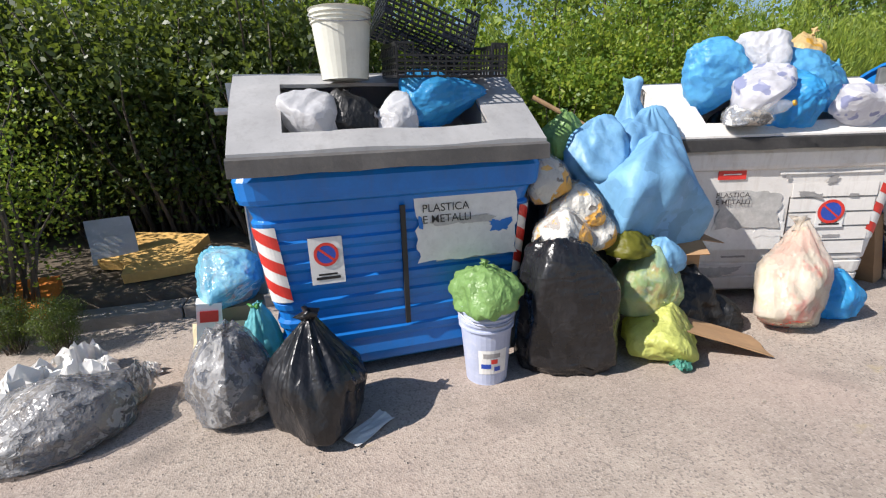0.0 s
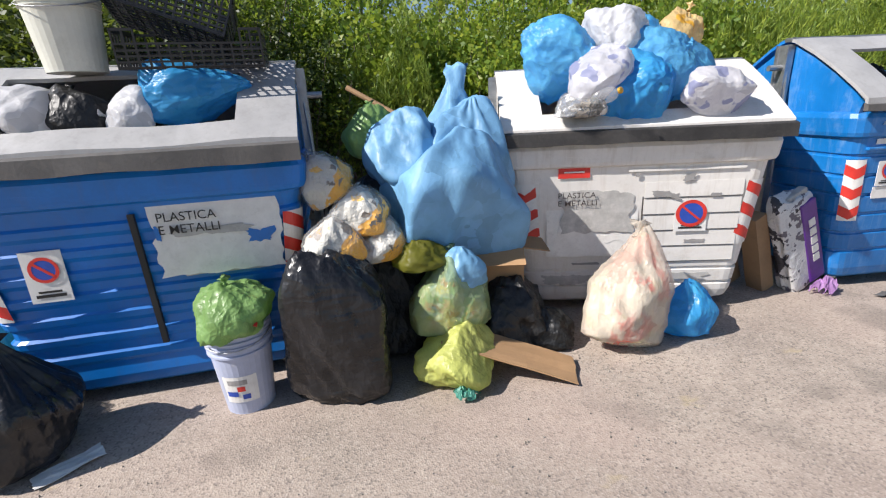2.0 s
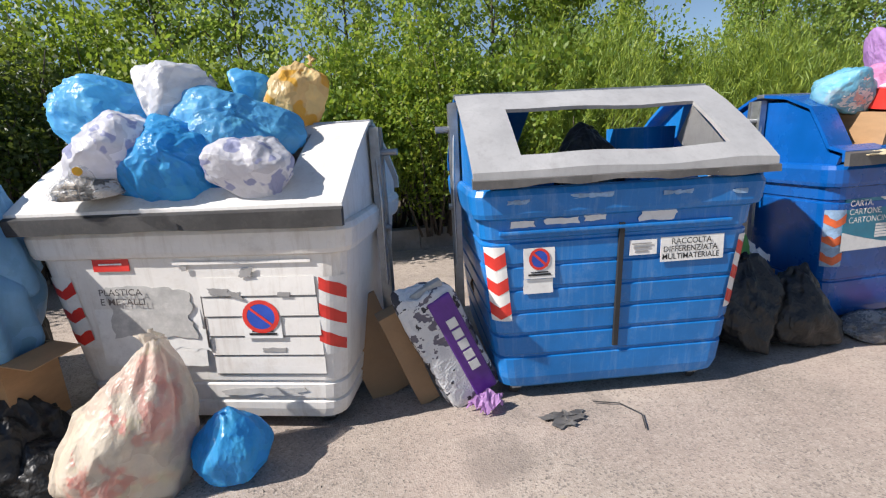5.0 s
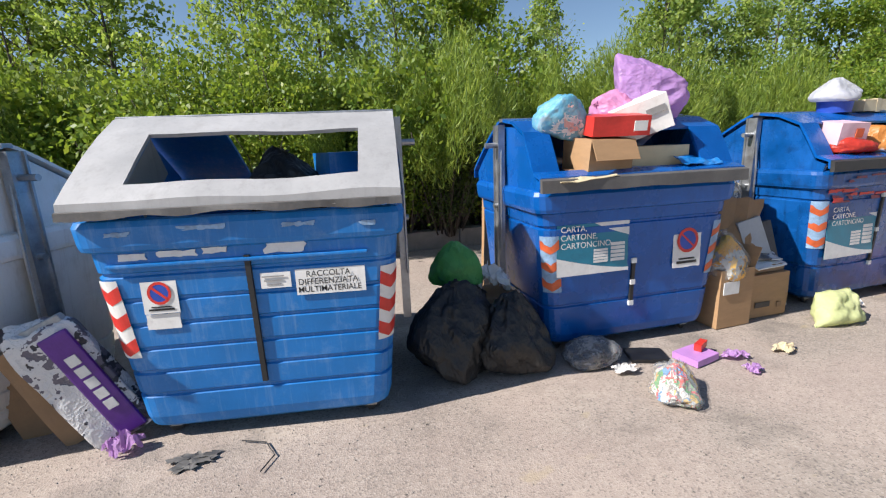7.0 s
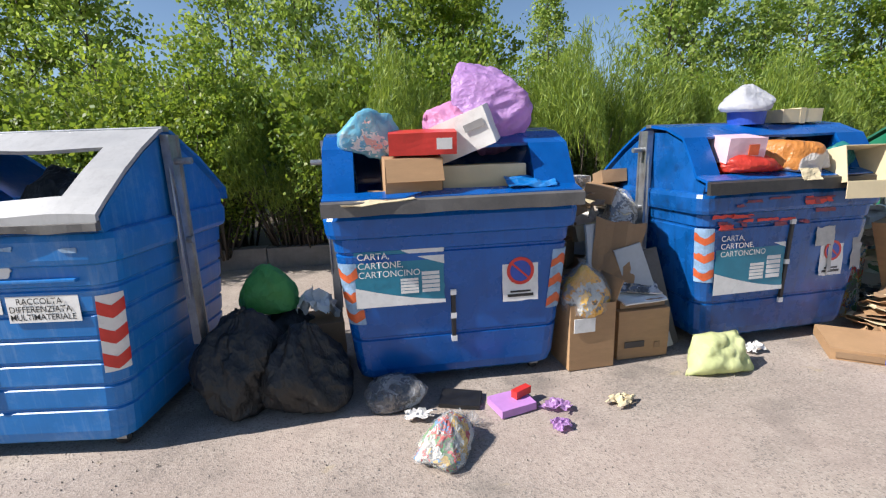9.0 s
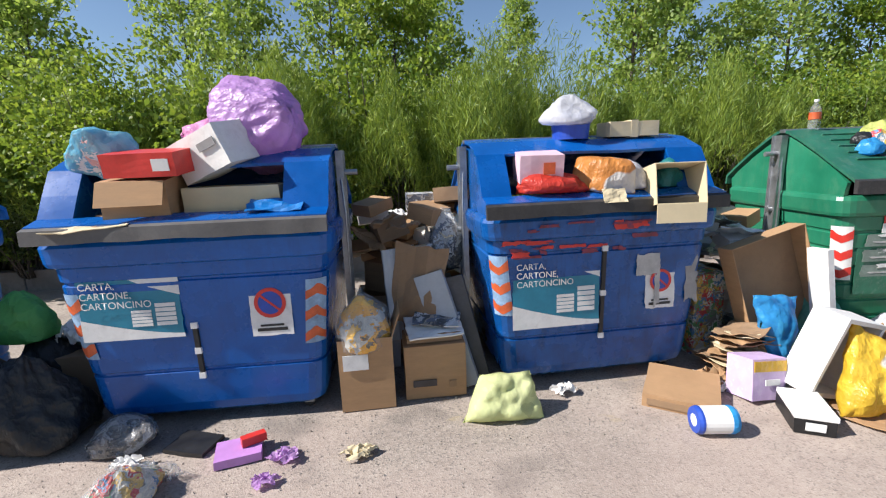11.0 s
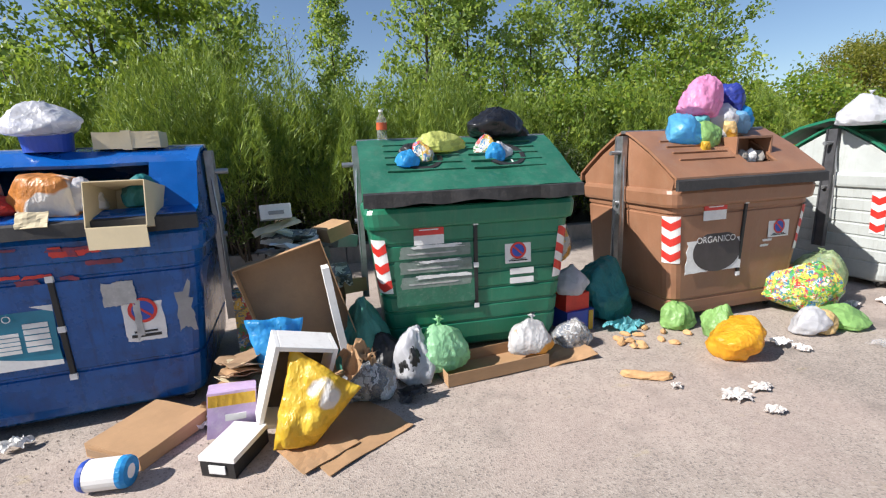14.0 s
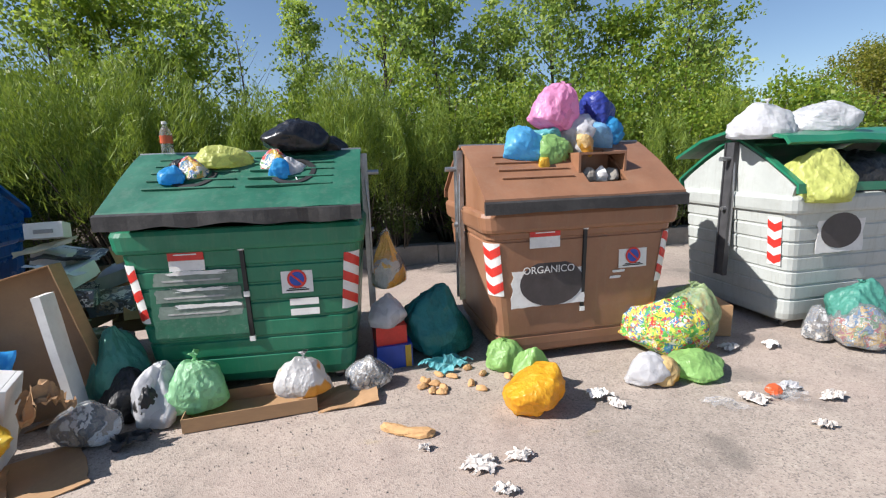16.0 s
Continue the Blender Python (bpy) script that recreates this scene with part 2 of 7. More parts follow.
M_ORANGE = surface("faded orange print", (0.60, 0.11, 0.03), 0.45, var=0.35, big=9, bump_by=0.03)
M_BLUEPRINT = surface("blue print", (0.02, 0.07, 0.40), 0.4, var=0.2, big=9, bump_by=0.03)
M_TEAL = surface("teal print", (0.015, 0.20, 0.30), 0.4, var=0.2, big=7, bump_by=0.03)
M_PALESCRAPE = surface("pale scraped blue plastic", (0.26, 0.40, 0.58), 0.6, var=0.4, big=12, bump_by=0.1, dirt=(0.10, 0.10, 0.10), dirt_by=0.5)
M_BLACK = surface("black print", (0.012, 0.012, 0.013), 0.45, var=0.3, big=9, bump_by=0.03)
M_GREYPRINT = surface("grey print", (0.30, 0.29, 0.28), 0.5, var=0.25, big=9, bump_by=0.03)
M_GREENDIM = surface("green plastic under a scraped-off notice", (0.03, 0.15, 0.085), 0.6, var=0.3, big=9, bump_by=0.1, dirt=(0.20, 0.24, 0.20), dirt_by=0.5)
M_GREYGREEN = surface("greenish glue residue", (0.20, 0.25, 0.21), 0.6, var=0.35, big=11, bump_by=0.1, dirt=(0.06, 0.12, 0.08), dirt_by=0.6)
M_GREYPALE = surface("faded pale grey print", (0.44, 0.43, 0.41), 0.5, var=0.3, big=9, bump_by=0.03, dirt=(0.60, 0.58, 0.54), dirt_by=0.7)
M_DARKPRINT = surface("charcoal print", (0.055, 0.045, 0.045), 0.5, var=0.3, big=9, bump_by=0.03)
M_CARD = surface("brown cardboard", (0.40, 0.24, 0.12), 0.85, var=0.14, big=5, fine=120, bump_by=0.15, dirt=(0.26, 0.15, 0.08), dirt_by=0.3, stretch=(1, 1, 4))
M_CARDIN = surface("dull cardboard inside", (0.30, 0.19, 0.105), 0.9, var=0.15, big=5, fine=120, bump_by=0.15, dirt=(0.16, 0.10, 0.06), dirt_by=0.3)
M_TISSUE = surface("trodden tissue", (0.60, 0.55, 0.50), 0.9, var=0.15, big=12, bump_by=0.2, dirt=(0.34, 0.28, 0.23), dirt_by=0.5)
M_CREAM = surface("cream cardboard", (0.62, 0.52, 0.33), 0.8, var=0.1, big=5, bump_by=0.1)
M_PAPER = surface("white paper", (0.78, 0.76, 0.72), 0.8, var=0.08, big=8, bump_by=0.2, dirt=(0.5, 0.46, 0.40), dirt_by=0.35)
M_GREYCARD = surface("grey board", (0.44, 0.46, 0.48), 0.7, var=0.15, big=6, bump_by=0.1)
M_WOOD = surface("raw wood", (0.36, 0.22, 0.11), 0.8, var=0.3, big=4, bump_by=0.3, stretch=(8, 8, 1))
M_FOAM = surface("yellowed foam", (0.66, 0.40, 0.12), 0.95, var=0.2, big=5, fine=90, bump_by=0.4, dirt=(0.40, 0.22, 0.08), dirt_by=0.5)
M_ORFOAM = surface("orange foam", (0.62, 0.19, 0.02), 0.95, var=0.25, big=5, fine=90, bump_by=0.4, dirt=(0.3, 0.09, 0.02), dirt_by=0.5)
M_BUCKET = surface("white bucket plastic", (0.66, 0.66, 0.58), 0.42, var=0.12, big=5, bump_by=0.05, dirt=(0.42, 0.42, 0.34), dirt_by=0.4)
M_LILACBUCKET = surface("bluish bucket plastic", (0.42, 0.46, 0.60), 0.42, var=0.15, big=6, bump_by=0.05, dirt=(0.62, 0.62, 0.64), dirt_by=0.6)
M_CRATE = surface("black crate plastic", (0.016, 0.016, 0.018), 0.38, var=0.3, big=6, bump_by=0.05)
M_BREAD = surface("stale bread", (0.58, 0.34, 0.15), 0.9, var=0.3, big=14, bump_by=0.5)
M_BARK = surface("bark", (0.10, 0.08, 0.06), 0.95, var=0.4, big=8, fine=40, bump_by=0.7, stretch=(1, 1, 0.3))
M_LEAF = leaf_material("shrub leaves", [(0.07, 0.14, 0.018), (0.155, 0.26, 0.025), (0.25, 0.34, 0.035), (0.35, 0.385, 0.04)])
M_TREELEAF = leaf_material("tree leaves", [(0.12, 0.21, 0.045), (0.33, 0.45, 0.10), (0.53, 0.60, 0.15)], thin=0.55)
# leaf colour lowered to hold the shade under and inside the hedge
M_SHADELEAF = leaf_material("dark leaves with shade in their colour", [(0.025, 0.05, 0.012), (0.055, 0.09, 0.018), (0.11, 0.14, 0.03)], thin=0.3)
M_BROOM = leaf_material("broom stems", [(0.085, 0.15, 0.024), (0.20, 0.285, 0.036), (0.36, 0.42, 0.05)], 0.55, 0.3)
M_YELLOWLEAF = leaf_material("yellowing leaves", [(0.12, 0.14, 0.02), (0.24, 0.22, 0.03), (0.34, 0.28, 0.03)])
F_BLACK = film("black bin liner", (0.010, 0.010, 0.012), 0.22, 0.0, creased=0.35)
F_BLACKSTACK = film("black liner stretched over boxes", (0.010, 0.010, 0.012), 0.2, 0.0, creased=0.38, run=(0.5, 0.5, 1.6))
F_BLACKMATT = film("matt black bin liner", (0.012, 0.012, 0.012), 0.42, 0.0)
F_SKY = film("sky blue film", (0.16, 0.56, 0.90), 0.3, 0.5, creased=0.42)
F_BLUE = film("bright blue film", (0.07, 0.47, 0.90), 0.28, 0.5, creased=0.48)
F_PALEBLUE = film("pale blue sheet film", (0.20, 0.44, 0.69), 0.40, 0.25, creased=0.16)
F_WHITE = film("white film", (0.78, 0.78, 0.80), 0.36, 0.45, creased=0.38)
F_WHITEPRINT = film("printed white film", (0.78, 0.77, 0.80), 0.36, 0.45, creased=0.38, print_col=(0.36, 0.38, 0.56), print_scale=11.0, print_from=0.60)
F_YELLOW = film("yellow film", (0.80, 0.50, 0.05), 0.3, 0.35)
F_YELLOWPRINT = film("printed yellow film", (0.80, 0.52, 0.04), 0.3, 0.3, print_col=(0.72, 0.70, 0.66), print_scale=3.2)
F_WHITEORANGE = film("white film with orange print", (0.70, 0.69, 0.68), 0.32, 0.35, print_col=(0.75, 0.36, 0.06), print_scale=5.0)
F_OLIVE = film("pale leaf green film", (0.27, 0.46, 0.15), 0.34, 0.35)
F_PEACH = film("peach film", (0.82, 0.60, 0.28), 0.35, 0.4, print_col=(0.75, 0.42, 0.06))
F_ORANGE = film("amber film", (0.86, 0.44, 0.02), 0.3, 0.35)
F_LIME = film("lime film", (0.68, 0.72, 0.20), 0.34, 0.4)
F_CLOTH = film("pale lime cloth film", (0.70, 0.74, 0.36), 0.55, 0.3, creased=0.3)
F_GREEN = film("leaf green film", (0.12, 0.42, 0.10), 0.32, 0.35)
F_MINT = film("mint film", (0.40, 0.76, 0.42), 0.34, 0.4)
F_PALEGREEN = film("pale green film", (0.36, 0.62, 0.20), 0.34, 0.4)
F_TANPRINT = film("orange-brown printed film", (0.62, 0.24, 0.05), 0.35, 0.2, print_col=(0.70, 0.67, 0.62), print_scale=4.0)
F_TEAL = film("teal film", (0.02, 0.20, 0.20), 0.34, 0.25)
F_AQUA = film("aqua film", (0.16, 0.52, 0.56), 0.32, 0.35)
F_AQUACLEAR = film("clear blue film", (0.22, 0.60, 0.78), 0.2, 0.25, 0.38)
F_SEA = film("sea green film", (0.10, 0.36, 0.28), 0.34, 0.35)
F_LILAC = film("lilac film", (0.62, 0.36, 0.70), 0.32, 0.4)
F_PINK = film("pink film", (0.84, 0.36, 0.60), 0.32, 0.4)
F_REDFILM = film("red film", (0.65, 0.05, 0.03), 0.34, 0.3)
F_NAVY = film("navy film", (0.03, 0.05, 0.32), 0.32, 0.2)
F_CLEAR = film("clear film", (0.62, 0.63, 0.63), 0.12, 0.1, 0.80)
F_SMOKE = film("smoky film", (0.27, 0.27, 0.28), 0.14, 0.15, 0.50)
F_CREAMCLEAR = film("milky film", (0.74, 0.66, 0.56), 0.3, 0.35, 0.42)
F_GREENCLEAR = film("clear greenish film", (0.45, 0.58, 0.28), 0.2, 0.3, 0.4)
P_REFUSE = patchwork("mixed refuse", [(0.6, 0.58, 0.52), (0.55, 0.06, 0.05), (0.25, 0.22, 0.18), (0.70, 0.45, 0.10), (0.10, 0.25, 0.45), (0.7, 0.68, 0.62), (0.12, 0.30, 0.10)])
P_REDS = patchwork("packets in red, cream and green", [(0.70, 0.62, 0.48), (0.70, 0.10, 0.07), (0.74, 0.70, 0.60), (0.72, 0.38, 0.30), (0.66, 0.64, 0.40), (0.74, 0.68, 0.56), (0.72, 0.60, 0.50)], 6.5)
P_ORANGES = patchwork("orange packets", [(0.80, 0.36, 0.02), (0.60, 0.58, 0.52), (0.85, 0.48, 0.04), (0.16, 0.13, 0.10), (0.85, 0.42, 0.03), (0.34, 0.30, 0.26)], 6.5)
P_PALES = patchwork("bottles and pale packaging", [(0.62, 0.64, 0.66), (0.20, 0.45, 0.62), (0.70, 0.70, 0.68), (0.40, 0.52, 0.58), (0.66, 0.40, 0.36), (0.74, 0.74, 0.72)], 8)
P_LOUD = patchwork("loud yellow, green and red print", [(0.72, 0.62, 0.06), (0.06, 0.32, 0.05), (0.70, 0.68, 0.60), (0.55, 0.05, 0.04), (0.15, 0.45, 0.08), (0.76, 0.66, 0.10), (0.05, 0.18, 0.35)], 24)
M_PALEPINK = surface("pale pink card", (0.74, 0.50, 0.56), 0.6, var=0.12, big=8)
M_PALELILAC = surface("pale lilac card", (0.60, 0.44, 0.68), 0.5, var=0.15, big=8, dirt=(0.75, 0.72, 0.74), dirt_by=0.6)
M_VIOLET = surface("violet cover", (0.50, 0.24, 0.56), 0.4, var=0.15, big=8)
P_GREYS = patchwork("dark and pale scraps", [(0.08, 0.08, 0.08), (0.55, 0.53, 0.50), (0.20, 0.18, 0.16), (0.35, 0.30, 0.24), (0.65, 0.64, 0.62), (0.14, 0.16, 0.20)], 10)
P_PETFOOD = patchwork("black and white print", [(0.03, 0.03, 0.04), (0.62, 0.62, 0.62), (0.60, 0.60, 0.60), (0.12, 0.11, 0.14), (0.55, 0.55, 0.56)], 7)

# ---- mesh helpers ----


def mesh_of(name, bm, material, smooth=False):
    bmesh.ops.recalc_face_normals(bm, faces=bm.faces)
    me = bpy.data.meshes.new(name)
    if smooth:
        for fc in bm.faces:
            fc.smooth = True
    bm.to_mesh(me)
    bm.free()
    me.materials.append(material)
    return me


def part(name, bm, material, parent, label="", smooth=False):
    ob = new(name, mesh_of(name, bm, material, smooth))
    ob.parent = parent
    return tagged(ob, label) if label else ob


def thing(name, bm, material, m, label, category, group="", smooth=False, kind=""):
    ob = new(name, mesh_of(name, bm, material, smooth))
    ob.matrix_world = m
    return tagged(ob, label, category, group, kind)


def holder(name, m, label, category, group=""):
    ob = new(name)
    ob.matrix_world = m
    return tagged(ob, label, category, group)


def box(bm, x0, x1, y0, y1, z0, z1, m=None):
    vs = [bm.verts.new(Vector((x, y, z))) for z in (z0, z1) for x, y in ((x0, y0), (x1, y0), (x1, y1), (x0, y1))]
    for a in ((3, 2, 1, 0), (4, 5, 6, 7), (0, 1, 5, 4), (1, 2, 6, 5), (2, 3, 7, 6), (3, 0, 4, 7)):
        bm.faces.new([vs[i] for i in a])
    if m is not None:
        bmesh.ops.transform(bm, matrix=m, verts=vs)
    return vs


def boxed(*args, bevel=0.0, m=None):
    bm = bmesh.new()
    box(bm, *args, m=m)
    if bevel:
        bmesh.ops.bevel(bm, geom=bm.edges[:], offset=bevel, segments=2, affect="EDGES", profile=0.6)
    return bm


def loft(bm, rings, cap0=True, cap1=True):
    rows = [[bm.verts.new(p) for p in r] for r in rings]
    n = len(rows[0])
    for a, b in zip(rows, rows[1:]):
        for i in range(n):
            bm.faces.new((a[i], a[(i + 1) % n], b[(i + 1) % n], b[i]))
    if cap0:
        bm.faces.new(rows[0][::-1])
    if cap1:
        bm.faces.new(rows[-1])
    return rows


def ring(hx, y0, y1, z, r, n=4):
    pts = []
    for cx, cy, a0 in ((hx - r, y0 + r, -90), (hx - r, y1 - r, 0), (-hx + r, y1 - r, 90), (-hx + r, y0 + r, 180)):
        for i in range(n + 1):
            a = radians(a0 + 90 * i / n)
            pts.append(Vector((cx + r * math.cos(a), cy + r * math.sin(a), z)))
    return pts


def lathe(profile, seg=24):
    bm = bmesh.new()
    loft(bm, [[Vector((r * math.cos(2 * math.pi * i / seg), r * math.sin(2 * math.pi * i / seg), z)) for i in range(seg)] for r, z in profile])
    return bm


def tube(bm, points, r0, r1, seg=7):
    rings = []
    for i, p in enumerate(points):
        a, b = points[max(0, i - 1)], points[min(len(points) - 1, i + 1)]
        q = (Vector(b) - Vector(a)).to_track_quat("Z", "Y")
        r = r0 + (r1 - r0) * i / (len(points) - 1)
        rings.append([Vector(p) + q @ Vector((r * math.cos(2 * math.pi * k / seg), r * math.sin(2 * math.pi * k / seg), 0)) for k in range(seg)])
    loft(bm, rings)


def lettering(body, size):
    cu = bpy.data.curves.new("text", "FONT")
    cu.body, cu.size, cu.align_x, cu.align_y, cu.space_line = body, size, "LEFT", "TOP", 1.0
    cu.offset = size * 0.003
    ob = bpy.data.objects.new("text", cu)
    scene.collection.objects.link(ob)
    bpy.context.view_layer.update()
    me = bpy.data.meshes.new_from_object(ob.evaluated_get(bpy.context.evaluated_depsgraph_get()))
    bpy.data.objects.remove(ob)
    return me


# ---- ground, kerb and bank ----
def ground():
    bm = bmesh.new()
    xs = [-400, -60, -12] + [-8 + 0.25 * i for i in range(137)] + [40, 80, 400]
    ys = [-400, -60, -10, -4, -1] + [0.25 * i for i in range(28)] + [7.0, 9, 14, 30, 90, 400]
    grid = []
    for x in xs:
        col = []
        for y in ys:
            z = 0.012 * noise.noise((x * 0.5, y * 0.5, 0)) + 0.005 * noise.noise((x * 2, y * 2, 3)) - 0.006
            col.append(bm.verts.new((x, y, z if abs(x) < 50 and abs(y) < 20 else -0.02)))
        grid.append(col)
    for a, b in zip(grid, grid[1:]):
        for i in range(len(ys) - 1):
            bm.faces.new((a[i], b[i], b[i + 1], a[i + 1]))
    thing("ground", bm, M_ROAD, Matrix(), "worn beige asphalt of the lay-by, gritty and stained", "ground", kind="structure", smooth=True)


def bank():
    bm = bmesh.new()
    xs = [-40 + 0.5 * i for i in range(200)]
    grid = []
    for x in xs:
        front = 4.15 if x < -0.7 else 6.9
        col = []
        for k, d in enumerate((0, 0.0, 0.4, 1.2, 2.5, 5, 9, 16, 40)):
            z = -0.05 if k == 0 else 0.20 + 0.07 * min(d, 9) + 0.06 * noise.noise((x, d * 2, 5))
            col.append(bm.verts.new((x, front + d, z)))
        grid.append(col)
    for a, b in zip(grid, grid[1:]):
        for i in range(len(a) - 1):
            bm.faces.new((a[i], b[i], b[i + 1], a[i + 1]))
    thing("bank", bm, M_SOIL, Matrix(), "shaded earth bank under the hedge, strewn with dry leaves", "bank", kind="structure", smooth=True)


def kerb():
    root = tagged(new("kerb"), "weathered concrete kerb along the foot of the bank", "kerb", kind="structure")
    x = -0.7
    bm0 = boxed(-0.495, 0.495, 0, 0.24, -0.05, 0.30, bevel=0.015)
    me = mesh_of("kerbstone", bm0, M_CONC)
    while x < 30:
        ob = new("kerbstone", me)
        ob.parent = root
        ob.matrix_world = pose(x + 0.5, 6.66 + 0.01 * math.sin(x * 3), 0.01 * math.sin(x * 5), 0, 0, 0.4 * math.sin(x * 7))
        x += 1.0
    x = -12.2
    while x < -0.8:
        ob = new("kerbstone", me)
        ob.parent = root
        ob.matrix_world = pose(x + 0.5, 3.9 + 0.01 * math.sin(x * 3), -0.20, 0, 0, 0.4 * math.sin(x * 7))
        x += 1.0


ground(), bank(), kerb()

# ---- plants ----
RNG = np.random.default_rng(7)


def leaf_mesh(name, centres, length, width, material, up=0.0, droop=None, stray=0.3):
    """Many small leaves: a folded diamond at each centre, turned at random."""
    n = len(centres)
    u = RNG.normal(size=(n, 3))
    if droop is not None:
        u = droop + stray * u
    u[:, 2] += up
    u /= np.linalg.norm(u, axis=1)[:, None]
    w = np.cross(u, RNG.normal(size=(n, 3)))
    w /= np.linalg.norm(w, axis=1)[:, None]
    s = RNG.uniform(0.65, 1.35, size=(n, 1))
    a, b = u * length * s / 2, w * width * s / 2
    v = np.stack([centres - a, centres + b - 0.1 * a, centres + a, centres - b - 0.1 * a], axis=1).reshape(-1, 3)
    me = bpy.data.meshes.new(name)
    me.vertices.add(4 * n)
    me.loops.add(4 * n)
    me.polygons.add(n)
    me.vertices.foreach_set("co", v.astype(np.float32).ravel())
    me.loops.foreach_set("vertex_index", np.arange(4 * n, dtype=np.int32))
    me.polygons.foreach_set("loop_start", np.arange(0, 4 * n, 4, dtype=np.int32))
    me.update()
    me.validate()
    me.materials.append(material)
    return me


def limbs(bm, height, spread, count, r0, lean=0.0, start=0.25):
    """A tapered trunk with limbs; gives back the places that carry leaves."""
    tips = []
    trunk = [Vector((lean * (h * h) + 0.06 * math.sin(3 * h + count), 0.05 * math.cos(4 * h), h * height)) for h in np.linspace(0, 1, 8)]
    tube(bm, trunk, r0, r0 * 0.15)
    for i in range(count):
        h = start + (1 - start) * (i + RNG.uniform(0, 0.8)) / count
        k = min(6, int(h * 7))
        p = trunk[k].lerp(trunk[k + 1], h * 7 - k)
        ang = i * 2.4 + RNG.uniform(-0.4, 0.4)
        ln = spread * (1.15 - 0.75 * h) * RNG.uniform(0.7, 1.2)
        d = Vector((math.cos(ang), math.sin(ang), RNG.uniform(0.35, 1.0)))
        pts = [p + d * (ln * q) + Vector((0, 0, 0.25 * ln * q * q)) for q in (0, 0.35, 0.7, 1.0)]
        tube(bm, pts, r0 * 0.38 * (1.1 - h), r0 * 0.05, 5)
        for q in (0.45, 0.65, 0.85, 1.0):
            tips.append(p + d * (ln * q) + Vector((0, 0, 0.25 * ln * q * q)))
    tips.append(trunk[-1])
    return tips


def clumps(tips, each, radius, flat=0.8):
    out = []
    for p in tips:
        n = int(each * RNG.uniform(0.5, 1.4))
        c = np.array(p) + RNG.normal(size=3) * radius * 0.35
        out.append(c + RNG.normal(size=(n, 3)) * np.array([radius, radius, radius * flat]) * RNG.uniform(0.4, 0.75))
    return np.concatenate(out)


def tree_kind(height, spread, count, each, radius, leaf, material, r0=0.09):
    bm = bmesh.new()
    tips = limbs(bm, height, spread, count, r0)
    return mesh_of("trunk", bm, M_BARK, True), leaf_mesh("crown", clumps(tips, each, radius), leaf, leaf * 0.6, material)


def shrub_kind(width, height, stems, each, radius, leaf, material):
    """Many stems from the ground, leafy from the knee up."""
    bm = bmesh.new()
    tips = []
    for i in range(stems):
        a, r = i * 2.4, width / 2 * math.sqrt((i + 0.5) / stems)
        h = height * (1.0 - 0.35 * (r / (width / 2)) ** 2) * RNG.uniform(0.8, 1.1)
        foot = Vector((0.3 * r * math.cos(a), 0.3 * r * math.sin(a), 0))
        top = Vector((r * math.cos(a), r * math.sin(a), h))
        pts = [foot.lerp(top, q) + Vector((0.08 * math.sin(5 * q + i), 0.08 * math.cos(4 * q + i), 0.25 * h * q * (1 - q))) for q in (0, 0.25, 0.5, 0.75, 1)]
        tube(bm, pts, 0.022, 0.005, 5)
        for q in (0.3, 0.45, 0.6, 0.72, 0.84, 0.93, 1.0):
            p = foot.lerp(top, q) + Vector((0, 0, 0.25 * h * q * (1 - q)))
            tips.append(p)
    return mesh_of("trunk", bm, M_BARK, True), leaf_mesh("crown", clumps(tips, each, radius), leaf, leaf * 0.62, material, up=0.2)


def broom_kind(width, height, blades):
    """Spanish broom: a fan of rush-like green stems."""
    bm = bmesh.new()
    for i in range(46):
        a, r = i * 2.4, 0.12 + 0.8 * width / 2 * math.sqrt(i / 46)
        sway = 0.06 * math.sin(i * 1.7)
        tube(bm, [(0.25 * r * math.cos(a), 0.25 * r * math.sin(a), 0), (0.55 * r * math.cos(a) + sway, 0.55 * r * math.sin(a), height * 0.28), (r * math.cos(a), r * math.sin(a) + sway, height * 0.62)], 0.018, 0.006, 4)
    ang, q = RNG.uniform(0, 2 * math.pi, blades), np.sqrt(RNG.uniform(0, 1, blades))
    h = 0.56 + 0.44 * RNG.uniform(0, 1, blades) ** 0.7
    rad = width / 2 * q * (0.75 + 0.35 * np.sin(math.pi * (h - 0.3)))
    lump = 1 + 0.16 * np.sin(3 * ang + 1) + 0.10 * np.sin(7 * ang) + 0.07 * np.sin(13 * ang + 9 * q)
    c = np.stack([rad * np.cos(ang) * lump, rad * np.sin(ang) * lump, height * h * (1.02 - 0.35 * q * q) * lump], axis=1)
    out = np.stack([np.cos(ang) * q * 0.4, np.sin(ang) * q * 0.4, np.full(blades, 1.0)], axis=1)
    return mesh_of("trunk", bm, M_BARK, True), leaf_mesh("crown", c, 0.14, 0.011, M_BROOM, droop=out, stray=0.5)


def plant(name, kind, x, y, z, turn, size, label, category, group, tall=1.0):
    root = holder(name, pose(x, y, z, 0, 0, turn) @ Matrix.Diagonal((size, size, size * tall, 1)), label, category, group)
    for nm, me in zip(("trunk", "crown"), kind):
        ob = new(nm, me)
        ob.parent = root


